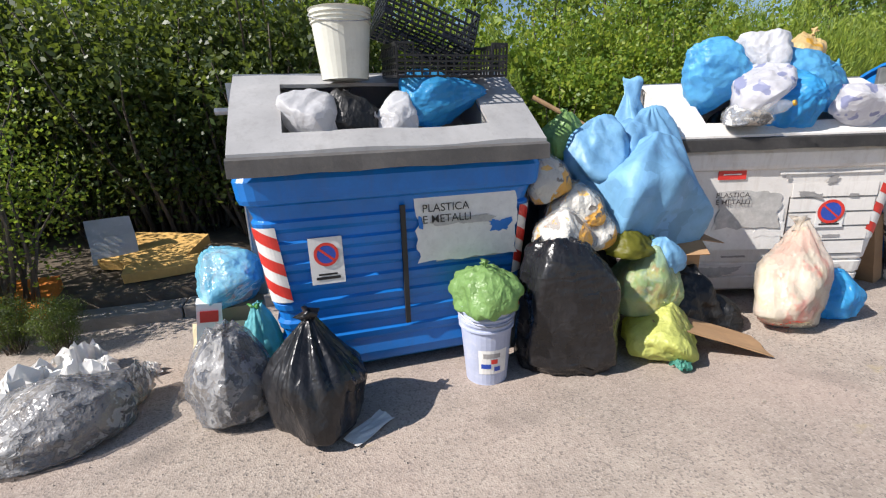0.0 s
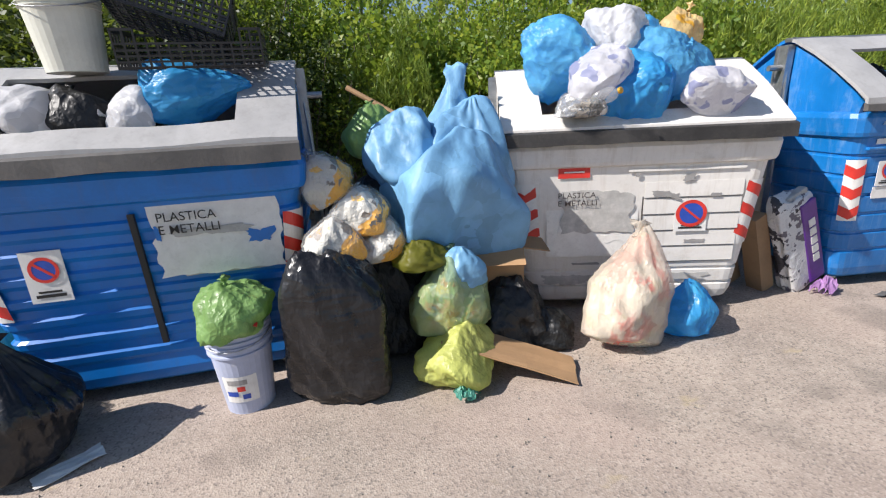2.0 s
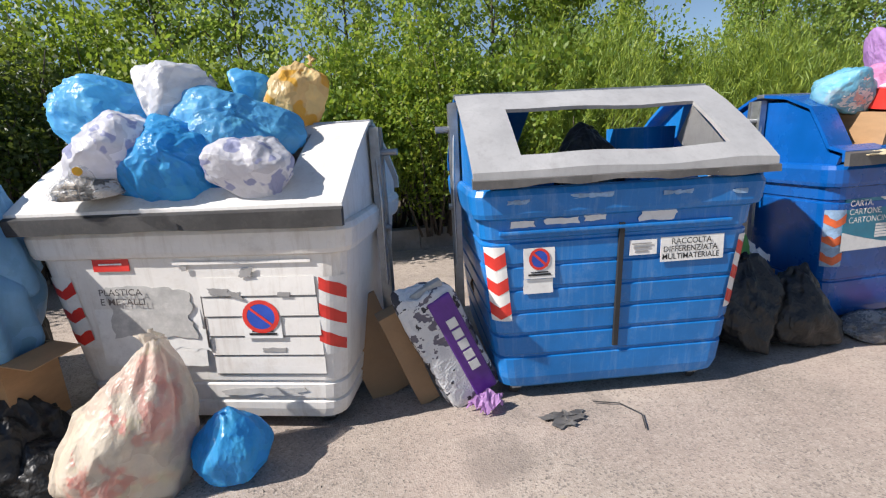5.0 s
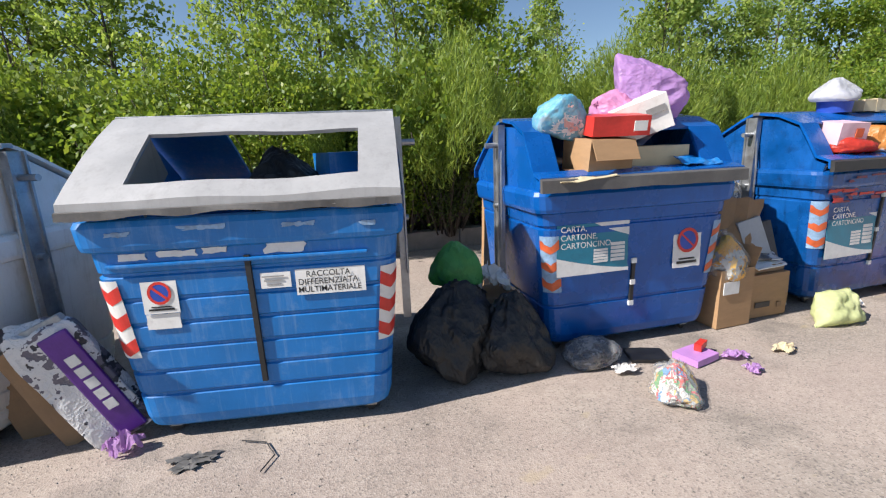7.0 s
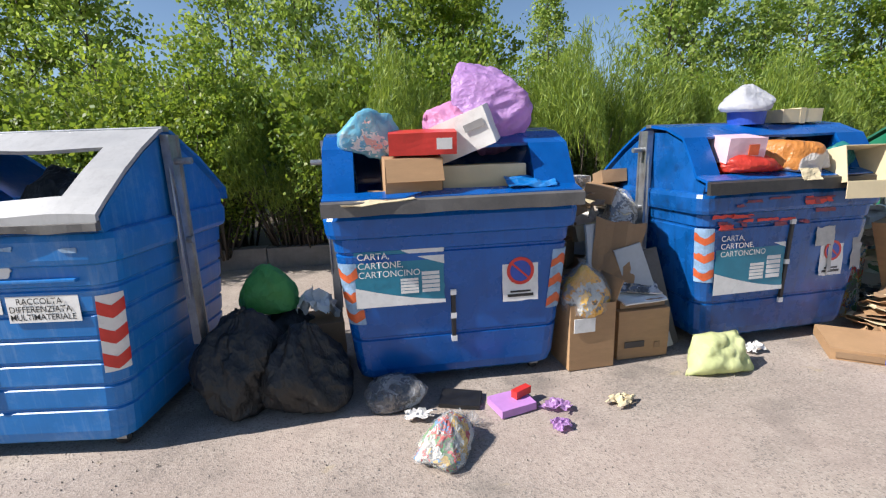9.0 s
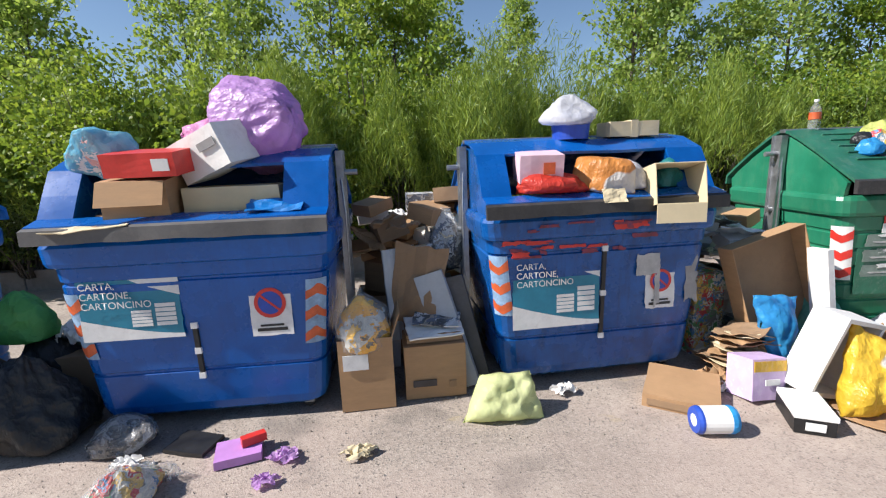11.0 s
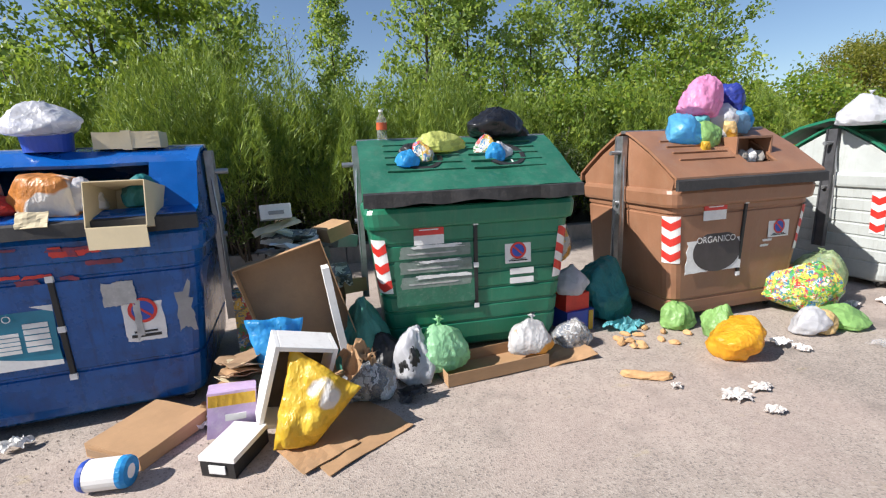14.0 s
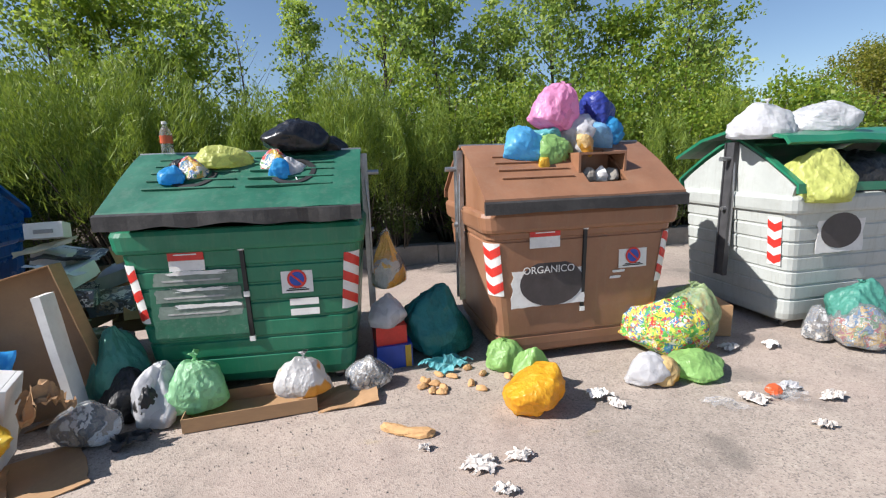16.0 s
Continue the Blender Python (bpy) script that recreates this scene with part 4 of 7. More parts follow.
for k, ww in enumerate((0.34, 0.22, 0.40)):
    plate(lab, "print_bar", -0.54 + ww / 2, 0.54 - 0.035 * k, ww, 0.012, M_GREYPRINT, 0.009)
red_tag(b2, -0.40, 1.095, 0.20, 0.085)
plate(b2, "seam", 0.05, 0.80, 0.008, 0.44, M_DARKPRINT, 0.004)
for k in range(5):
    plate(b2, "panel", 0.36, 0.46 + 0.122 * k, 0.61, 0.108, M_WHITE, 0.006)
    plate(b2, "panel_groove", 0.36, 0.46 + 0.122 * k - 0.061, 0.61, 0.006, M_GREYPRINT, 0.004)
plate(b2, "rib", 0.30, 1.09, 0.72, 0.016, M_WHITE, 0.010)
base = no_parking(b2, 0.36, 0.74, 0.205, 0.205, 0.0, 0.098, 0.011)
for k, (xx, zz, ww, hh) in enumerate(((0.16, 0.92, 0.15, 0.05), (0.32, 1.03, 0.09, 0.07), (0.40, 0.56, 0.16, 0.03), (0.24, 0.90, 0.10, 0.06), (0.50, 0.90, 0.08, 0.03), (-0.30, 0.40, 0.20, 0.02), (0.0, 1.06, 0.035, 0.03))):
    plate(b2, "scuff", xx, zz, ww, hh, M_GREYPRINT, 0.0125, "", 0.8, 7 + k)
plate(b2, "stain", -0.40, 0.26, 0.40, 0.10, M_GREYPALE, 0.004, "brownish dirt near the foot", 0.8, 31)
plate(b2, "stain", 0.30, 0.28, 0.50, 0.06, M_GREYPALE, 0.004, "", 0.8, 35)

# 3: paler blue with grey lid
LOWCUT = [(-0.035, 1.315), (-0.03, 1.375), (0.06, 1.445), (0.24, 1.575), (0.42, 1.69), (0.61, 1.79), (0.67, 1.805)]
b3, b3_lid = bin_frame(5.82, 2.26, -7, "faded blue plastic street bin with a light grey lid, hatch open", M_BLUE2, M_GREY, SIX, hole=(-0.58, 0.64, 2, 4), rear_m=M_BLUE2, lid_prof=LOWCUT, size=(0.98, 1, 1.03), rear_hole=(-0.30, 0.72, 1, 5), sag=0.014)
part("lip", lip_mesh(0.03, 1.31, 1.355, -0.072), M_LIPGREY, b3, "thin ragged edge along the lid")
front_bar(b3)
chevrons(b3, -0.73, 0.755, style="v", w=0.125)
chevrons(b3, 0.768, 0.738, style="v", w=0.13)
no_parking(b3, -0.485, 0.87, 0.185, 0.175, 0.0, 0.062)
plate(b3, "sticker", -0.49, 0.735, 0.18, 0.085, M_STICKER, 0.004, "", 0.1, 3)
plate(b3, "sticker", 0.44, 0.898, 0.39, 0.142, M_STICKER, 0.004, "white notice on multi-material waste")
write(b3, "RACCOLTA", 0.305, 0.965, 0.047, M_BLACK)
write(b3, "DIFFERENZIATA", 0.258, 0.921, 0.047, M_BLACK)
write(b3, "MULTIMATERIALE", 0.254, 0.877, 0.045, M_BLACK)
tag3 = plate(b3, "sticker", 0.137, 0.92, 0.165, 0.085, M_STICKER, 0.004)
for k in range(3):
    plate(tag3, "print_bar", 0.125, 0.943 - 0.022 * k, 0.12 - 0.02 * k, 0.007, M_GREYPRINT, 0.009)
for k, (xx, ww) in enumerate(((-0.58, 0.16), (-0.36, 0.22), (-0.16, 0.16))):
    plate(b3, "scuff", xx, 1.095 + 0.006 * k, ww, 0.038, M_STICKER, 0.004, "whitish remains of a sticker", 0.5, 3 + k)
plate(b3, "sticker", 0.21, 1.10, 0.24, 0.065, M_STICKER, 0.006, "", 0.35, 6)
part("ledge", boxed(-0.72, 0.66, -0.012, 0.03, 1.04, 1.06, bevel=0.006), M_BLUE2, b3)
for k, (xx, zz, ww) in enumerate(((-0.62, 1.22, 0.16), (0.66, 1.21, 0.12), (-0.2, 1.235, 0.3), (0.3, 1.225, 0.2))):
    plate(b3, "scrape", xx, zz, ww, 0.03, M_PALESCRAPE, 0.037, "pale scrape along the rim", 0.8, 40 + k)

# 4 and 5: dark blue, for paper
PAPER_HOLE = (-0.66, 0.58, 2, 4)
STEEP = [(-0.035, 1.315), (-0.03, 1.375), (0.08, 1.405), (0.16, 1.545), (0.25, 1.69), (0.45, 1.775), (0.67, 1.805)]
b4, b4_lid = bin_frame(8.56, 2.60, 0, "dark blue plastic paper bin, boxes jammed in its hatch", M_NAVY, M_NAVY, [0.40, 1.02], hole=PAPER_HOLE, lip=M_LIPGREY, lid_prof=STEEP)
b5, b5_lid = bin_frame(11.30, 2.74, 3, "dark blue plastic paper bin with red paint marks, stuffed full", M_NAVY2, M_NAVY, [0.40, 1.02], hole=PAPER_HOLE, lip=M_LIP, lid_prof=STEEP)


def paper_notice(root, x, z, w, h, text):
    t = plate(root, "notice", x, z, w, h, M_TEAL, 0.004, "teal and white paper-collection notice", 0.04, 3)
    m = on_front(x, z, 0.009)
    bm = bmesh.new()
    n = 12
    top = [bm.verts.new(m @ Vector((-w * 0.05 + w * 0.55 * k / n, h * 0.5, 0))) for k in range(n + 1)]
    bot = [bm.verts.new(m @ Vector((-w * 0.05 + w * 0.55 * k / n, h * (0.5 - 0.34 * (k / n) ** 0.7), 0))) for k in range(n + 1)]
    for k in range(n):
        bm.faces.new((top[k], top[k + 1], bot[k + 1], bot[k]))
    part("sweep", bm, M_STICKER, t)
    bm = bmesh.new()
    lo = [bm.verts.new(m @ Vector((-w * 0.5 + w * k / n, -h * 0.5, 0))) for k in range(n + 1)]
    hi = [bm.verts.new(m @ Vector((-w * 0.5 + w * k / n, -h * (0.5 - 0.28 * (1 - k / n) ** 1.5 - 0.06), 0))) for k in range(n + 1)]
    for k in range(n):
        bm.faces.new((lo[k], lo[k + 1], hi[k + 1], hi[k]))
    part("sweep", bm, M_STICKER, t)
    for k, (px, pz, pw, ph) in enumerate(((0.10, -0.17, 0.2, 0.26), (0.34, -0.12, 0.2, 0.36))):
        bm = bmesh.new()
        for j in range(5):
            box(bm, (px - pw / 2) * w, (px + pw / 2) * w, (pz - ph / 2 + ph * j / 5) * h, (pz - ph / 2 + ph * (j + 0.8) / 5) * h, 0.001, 0.002, m=m)
        part("paper_stack_print", bm, M_STICKER, t)
    write(t, text, x - w * 0.46, z + h * 0.42, 0.062, M_STICKER, 0.012)


paper_notice(b4, -0.395, 0.855, 0.61, 0.42, "CARTA,\nCARTONE,\nCARTONCINO")
front_bar(b4, -0.033, 0.34, 0.73, clips=3)
no_parking(b4, 0.452, 0.78, 0.265, 0.35, 0.06, 0.1)
chevrons(b4, -0.735, 0.74, style="v", colour=M_ORANGE, worn=0.9, base=M_PALESCRAPE)
chevrons(b4, 0.737, 0.75, style="^", colour=M_ORANGE, worn=0.9, base=M_PALESCRAPE)
paper_notice(b5, -0.35, 0.74, 0.65, 0.53, "CARTA,\nCARTONE,\nCARTONCINO")
front_bar(b5, 0.0, 0.35, 1.05, clips=3)
no_parking(b5, 0.45, 0.71, 0.24, 0.34, 0.14, 0.085)
plate(b5, "sticker", 0.34, 0.89, 0.19, 0.17, M_GREYPALE, 0.012, "", 0.3, 7)
plate(b5, "torn_patch", 0.42, 0.70, 0.05, 0.30, M_GREYPALE, 0.014, "", 0.6, 8)
chevrons(b5, -0.76, 0.80, style="v", colour=M_ORANGE, worn=0.9, base=M_PALESCRAPE)
rng = random.Random(11)
for k in range(26):
    # smears thrown across the upper front, thicker to one side
    x, z = rng.uniform(-0.68, 0.30), rng.uniform(1.0, 1.11)
    w, h = rng.uniform(0.05, 0.24), rng.uniform(0.012, 0.05)
    if rng.random() < 0.25:
        z = rng.uniform(1.17, 1.24)
    plate(b5, "paint_mark", x, z, w, h, (M_RED, M_SMEAR, M_SMEAR)[k % 3], 0.006 + 0.0004 * k + (0.034 if z > 1.12 else 0.0), "smeared red paint", 0.85, k + 2)
plate(b5, "scuff", 0.70, 0.75, 0.12, 0.40, M_GREYPRINT, 0.004, "", 0.6, 5)

# 6: green
RAISED = [(-0.09, 1.40), (-0.06, 1.42), (0.09, 1.50), (0.30, 1.63), (0.50, 1.74), (0.61, 1.79), (0.67, 1.805)]
b6, b6_lid = bin_frame(14.12, 2.85, -4, "green plastic street bin with a ribbed lid lifted by its load", M_GREEN, M_GREENLID, SIX, lid_prof=RAISED, sag=0.016)
part("lip", lip_mesh(0.035, 1.325, 1.425, -0.128), M_LIP, b6, "torn black rubber lip hanging from the lid")
lid_ribs(b6_lid, (0.15, 0.35, 0.55, 0.75, 0.95), -0.66, 0.66, M_GREENLID, prof=RAISED)
front_bar(b6, 0.0, 0.42, 1.16, clips=3)
chevrons(b6, -0.775, 0.83, style="v", worn=0.6)
chevrons(b6, 0.765, 0.84, style="/")
red_tag(b6, -0.38, 1.11, 0.24, 0.085, 0.075)
no_parking(b6, 0.363, 0.857, 0.226, 0.165, 0.0, 0.07)
plate(b6, "sticker", 0.40, 0.70, 0.21, 0.05, M_STICKER, 0.004)
plate(b6, "sticker", 0.40, 0.62, 0.21, 0.05, M_STICKER, 0.004)
plate(b6, "notice", -0.34, 0.745, 0.65, 0.51, M_GREENDIM, 0.004, "scraped-off notice", 0.03, 2)
for k in range(4):
    plate(b6, "scraped_notice", -0.33, 0.56 + 0.125 * k, 0.60, 0.10, M_GREYGREEN, 0.009, "", 0.12, k)
    plate(b6, "torn_paper", -0.31 + 0.02 * (k % 2), 0.60 + 0.125 * k, 0.52, 0.034, M_STICKER, 0.013, "", 0.7, k + 4)
    plate(b6, "torn_paper", -0.36, 0.545 + 0.125 * k, 0.44, 0.016, M_GREYPALE, 0.013, "", 0.8, k + 14)
for xx in (-0.36, 0.36):
    bm = lathe([(0.165, 0.0), (0.17, 0.02), (0.135, 0.022), (0.13, 0.0), (0.12, -0.004)], 22)
    bmesh.ops.transform(bm, matrix=pose(xx, 0.30, 1.645, 32, 0, 0), verts=bm.verts)
    part("port", bm, M_RUBBER, b6_lid, "round black rubber port")

# 7: brown
b7, b7_lid = bin_frame(16.76, 2.74, 0, "brown plastic organic-waste bin with bags heaped on its ribbed lid", M_BROWN, M_BROWN, [0.24, 1.06], lip=M_LIP, hole=(0.06, 0.42, 2, 4))
lid_ribs(b7_lid, (0.15, 0.35, 0.55, 0.75), -0.66, 0.66, M_BROWN, gaps=((-0.1, 0.5, 0.0, 1.0),))
front_bar(b7, 0.0, 0.42, 1.16, clips=2)
chevrons(b7, -0.79, 0.83, style="v", w=0.16)
chevrons(b7, 0.765, 0.84, style="/")
red_tag(b7, -0.35, 1.115, 0.26, 0.065, 0.09)
lab = plate(b7, "notice", -0.31, 0.705, 0.66, 0.42, M_STICKER, 0.004, "torn organic-waste notice", 0.12, 11)
bm = lathe([(0.24, 0.0), (0.24, 0.002)], 28)
bmesh.ops.transform(bm, matrix=on_front(-0.28, 0.69, 0.010) @ Matrix.Diagonal((1.16, 0.80, 1, 1)), verts=bm.verts)
part("notice_print", bm, M_DARKPRINT, lab)
write(lab, "ORGANICO", -0.54, 0.85, 0.084, M_STICKER, 0.017)
plate(b7, "torn_patch", -0.08, 0.57, 0.22, 0.14, M_STICKER, 0.014, "", 0.7, 6)
plate(b7, "torn_patch", -0.50, 0.53, 0.24, 0.06, M_STICKER, 0.014, "", 0.7, 9)
no_parking(b7, 0.45, 0.845, 0.26, 0.16, 0.0, 0.07)
plate(b7, "sticker", 0.33, 0.74, 0.13, 0.025, M_STICKER, 0.004, "", 0.4, 2)
plate(b7, "sticker", 0.30, 0.69, 0.13, 0.025, M_STICKER, 0.004, "", 0.4, 5)

# 8: pale with green lid
b8, b8_lid = bin_frame(19.58, 2.70, 0, "pale plastic street bin with a raised green lid and crammed hatch", M_PALE, M_GREEN, SIX, hole=(-0.80, 0.80, 1, 4), steel=M_DARKSTEEL)
part("raised_lid", lid_mesh([(0.02, 1.74), (0.06, 1.79), (0.30, 1.84), (0.67, 1.87), (1.0, 1.80), (1.36, 1.62)], -0.95, 0.95, None, 0.03, 0.02), M_GREEN, b8, "green lid raised on its load")
chevrons(b8, 0, 0.86, h=0.46, style="v", side=-1)
dark = plate(b8, "notice", -0.25, 0.95, 0.56, 0.42, M_STICKER, 0.004, "torn notice", 0.1, 4)
bm = lathe([(0.22, 0.0), (0.22, 0.002)], 28)
bmesh.ops.transform(bm, matrix=on_front(-0.25, 0.95, 0.010) @ Matrix.Diagonal((1.05, 0.75, 1, 1)), verts=bm.verts)
part("notice_print", bm, M_DARKPRINT, dark)

# ---- refuse: makers ----


def ridge_noise(p):
    return 1 - 2 * abs(noise.noise(p))


def bag_mesh(seed, w, d, h, gather=0.6, wrinkle=1.0, seg=40, rows=26, pear=0.15, sag=0.0, boxy=0.0, planes=13, fold=0.03, taut=18, pleat=0.0):
    """A stuffed sack: a round form cut by soft flat facets, pleated towards its gathered top, creased all over."""
    rng = random.Random(seed * 7 + 1)
    cuts = []
    for _ in range(planes):
        v = Vector((rng.gauss(0, 1), rng.gauss(0, 1), rng.gauss(0, 0.8))).normalized()
        cuts.append((v, rng.uniform(0.70, 0.95)))
    bm = bmesh.new()
    rings = []
    k = 9 + seed % 5
    off = Vector((seed * 3.17, seed * 1.31, seed * 2.7))
    e = 2 + 5 * boxy
    for i in range(rows):
        th = math.pi * (0.04 + 0.925 * i / (rows - 1))
        c, s = -math.cos(th), math.sin(th)
        row = []
        for j in range(seg):
            a = 2 * math.pi * j / seg
            p = Vector((s * math.cos(a), s * math.sin(a), c))
            r = (abs(p.x) ** e + abs(p.y) ** e + abs(p.z) ** e) ** (-1 / e)
            inv = (1 / (1.06 * r)) ** taut
            for v, dist in cuts:
                q = p.dot(v)
                if q > 0.2:
                    inv += (q / (dist * (1 + 0.25 * boxy))) ** taut
            r = inv ** (-1 / taut)
            q = p + off
            lean_q = Vector((q.x + 0.5 * q.z, q.y - 0.3 * q.z, 0.45 * q.z))
            cross_q = Vector((0.5 * q.x - 0.4 * q.z, 0.5 * q.y, q.z + 0.6 * q.x))
            r *= 1 + 0.10 * noise.noise(q * 1.2) + 0.066 * wrinkle * ridge_noise(lean_q * 2.3) + 0.040 * wrinkle * ridge_noise(cross_q * 3.6) + 0.026 * wrinkle * ridge_noise(lean_q * 6.5) + 0.013 * wrinkle * ridge_noise(cross_q * 11.0)
            x, y, z = p.x * r, p.y * r, p.z * r
            up = max(0.0, min(1.0, (z - 0.15) / 0.85))
            f = (1 - 0.62 * gather * up ** 1.3) * (1 - pear * z)
            f *= 1 + 0.16 * gather * up * math.sin(k * a + 2.5 * noise.noise(q * 1.5) + seed)
            f *= 1 + fold * math.sin((5 + seed % 3) * a + 4 * noise.noise(q * 0.9) + 2 * z)
            if pleat:
                low = max(0.0, min(1.0, (z + 0.35) / 1.2))
                f *= 1 + pleat * low * (2 * abs(math.sin(10 * a + 1.5 * noise.noise(q * 0.8))) - 1)
            z = z if z > -0.5 else -0.5 + (z + 0.5) * 0.3
            zz = (z + 0.66) / 1.64
            zz -= sag * zz * (math.cos(a - seed) * 0.5 + 0.5) * s
            row.append(Vector((x * f * w / 1.86, y * f * d / 1.86, max(0.0, zz) * h)))
        rings.append(row)
    loft(bm, rings)
    return bm


def knot_mesh(seed, size, h):
    bm = bmesh.new()
    rings = []
    for r, z in ((0.55, -0.5), (0.22, 0.0), (0.30, 0.3), (0.55, 0.7), (0.85, 1.1)):
        row = []
        for j in range(18):
            a = 2 * math.pi * j / 18
            q = r * (1 + (0.28 * math.sin(5 * a + seed) + 0.3 * noise.noise((2 * math.cos(a) + seed, 2 * math.sin(a), z))) * (0.4 + max(0, z)))
            row.append(Vector((q * math.cos(a) * size, q * math.sin(a) * size, h + z * size * (1 + 0.25 * math.sin(2 * a + seed)))))
        rings.append(row)
    loft(bm, rings)
    return bm


SEED = [0]


def bag(label, x, y, z, w, d, h, material, gather=0.35, knot=0.05, rot=(0, 0, 0), wrinkle=1.0, inside=None, pear=0.15, group="loose rubbish bags", knot_m=None, seed=None, sag=0.0, name="rubbish_bag", boxy=0.0, planes=13, fold=0.03, taut=18, tip=None, pleat=0.0):
    """tip: degrees by which the stuffed bag has rolled over about its own middle."""
    SEED[0] += 1
    s = seed or SEED[0]
    m = pose(x, y, z, *rot)
    if tip:
        m = m @ pose(0, 0, h / 2, *tip) @ pose(0, 0, -h / 2)
    fine = w * h > 0.12
    ob = thing(name, bag_mesh(s, w, d, h, gather, wrinkle, 96 if fine else 56, 62 if fine else 36, pear, sag, boxy, planes, fold, taut, pleat), material, m, label, "bag", group, smooth=True)
    if not knot and h > 0.2 and not inside and name == "rubbish_bag":
        part("gathered_mouth", knot_mesh(s, min(0.03, 0.07 * w), h * 0.90), knot_m or material, ob, smooth=True)
    if knot:
        part("knot", knot_mesh(s, knot, h * 0.97), knot_m or material, ob, smooth=True)
    if inside:
        part("filling", bag_mesh(s, w * 0.93, d * 0.93, h * 0.94, gather, wrinkle, 40, 26, pear, sag, boxy, planes, fold, taut), inside, ob, "jumbled contents seen through the film", smooth=False)
    return ob


def carton(label, x, y, z, w, d, h, m_out=None, rz=0.0, rx=0.0, ry=0.0, open_top=False, flaps=(), tape=False, name="cardboard_box", wall=0.006, group="", marks=(), m_in=None):
    """A box of card; flaps: (side, degrees past upright) for an open one; marks: (x, z, w, h, material) on its front."""
    m_out = m_out or M_CARD
    root = holder(name, pose(x, y, z, rx, ry, rz), label, "box", group)
    t = wall
    if open_top:
        part("floor_panel", boxed(-w / 2, w / 2, -d / 2, d / 2, 0, t), m_out, root)
        part("wall_panel", boxed(-w / 2, w / 2, -d / 2, -d / 2 + t, t, h), m_out, root)
        part("wall_panel", boxed(-w / 2, w / 2, d / 2 - t, d / 2, t, h), m_out, root)
        part("wall_panel", boxed(-w / 2, -w / 2 + t, -d / 2 + t, d / 2 - t, t, h), m_out, root)
        part("wall_panel", boxed(w / 2 - t, w / 2, -d / 2 + t, d / 2 - t, t, h), m_out, root)
    else:
        bm = boxed(-w / 2, w / 2, -d / 2, d / 2, 0, h)
        bmesh.ops.subdivide_edges(bm, edges=bm.edges[:], cuts=3, use_grid_fill=True)
        for v in bm.verts:
            v.co += Vector((0.006 * noise.noise(v.co * 7 + Vector((x, y, 0))), 0.006 * noise.noise(v.co * 7 + Vector((y, x, 3))), 0.004 * noise.noise(v.co * 6 + Vector((x, 0, y)))))
        part("body", bm, m_out, root)
    for side, ang in flaps:
        ln = (w if side in "fb" else d)
        dp = 0.46 * (d if side in "fb" else w)
        fm = {"f": pose(0, -d / 2, h, ang, 0, 0), "b": pose(0, d / 2, h, ang, 0, 180), "l": pose(-w / 2, 0, h, ang, 0, -90), "r": pose(w / 2, 0, h, ang, 0, 90)}[side]
        part("flap", boxed(-ln / 2 + 0.004, ln / 2 - 0.004, -0.003, 0.003, 0.0, dp, m=fm), m_out, root)
    if tape:
        part("tape", boxed(-0.028, 0.028, -d / 2 - 0.0015, d / 2 + 0.0015, h - 0.12, h + 0.009), M_CREAM, root, "strip of packing tape")
    for mx, mz, mw, mh, mm in marks:
        part("print", boxed(mx - mw / 2, mx + mw / 2, -d / 2 - 0.010, -d / 2 - 0.004, mz - mh / 2, mz + mh / 2), mm, root)
    return root


def sheet(label, pts_w, pts_d, m, material, bend=0.03, seed=1, thick=0.005, name="cardboard_sheet", category="cardboard", group="", torn=0.06, marks=()):
    """A flat piece, slightly bent, its edge uneven."""
    bm = bmesh.new()
    n = 9
    grid = []
    for i in range(n):
        row = []
        for j in range(n):
            u, v = i / (n - 1) - 0.5, j / (n - 1) - 0.5
            e = 1 + torn * noise.noise((u * 5 + seed, v * 5, seed)) * (1 if max(abs(u), abs(v)) > 0.49 else 0)
            zz = bend * (noise.noise((u * 2.2 + seed, v * 2.2, seed * 2)) + 0.6 * noise.noise((u * 5 + seed, v * 5, seed)))
            row.append(bm.verts.new((u * pts_w * e, v * pts_d * e, zz + thick + abs(bend) * 0.5)))
        grid.append(row)
    for a, b in zip(grid, grid[1:]):
        for j in range(n - 1):
            bm.faces.new((a[j], b[j], b[j + 1], a[j + 1]))
    bmesh.ops.recalc_face_normals(bm, faces=bm.faces)
    bmesh.ops.solidify(bm, geom=bm.faces[:], thickness=thick)
    return thing(name, bm, material, m, label, category, group)


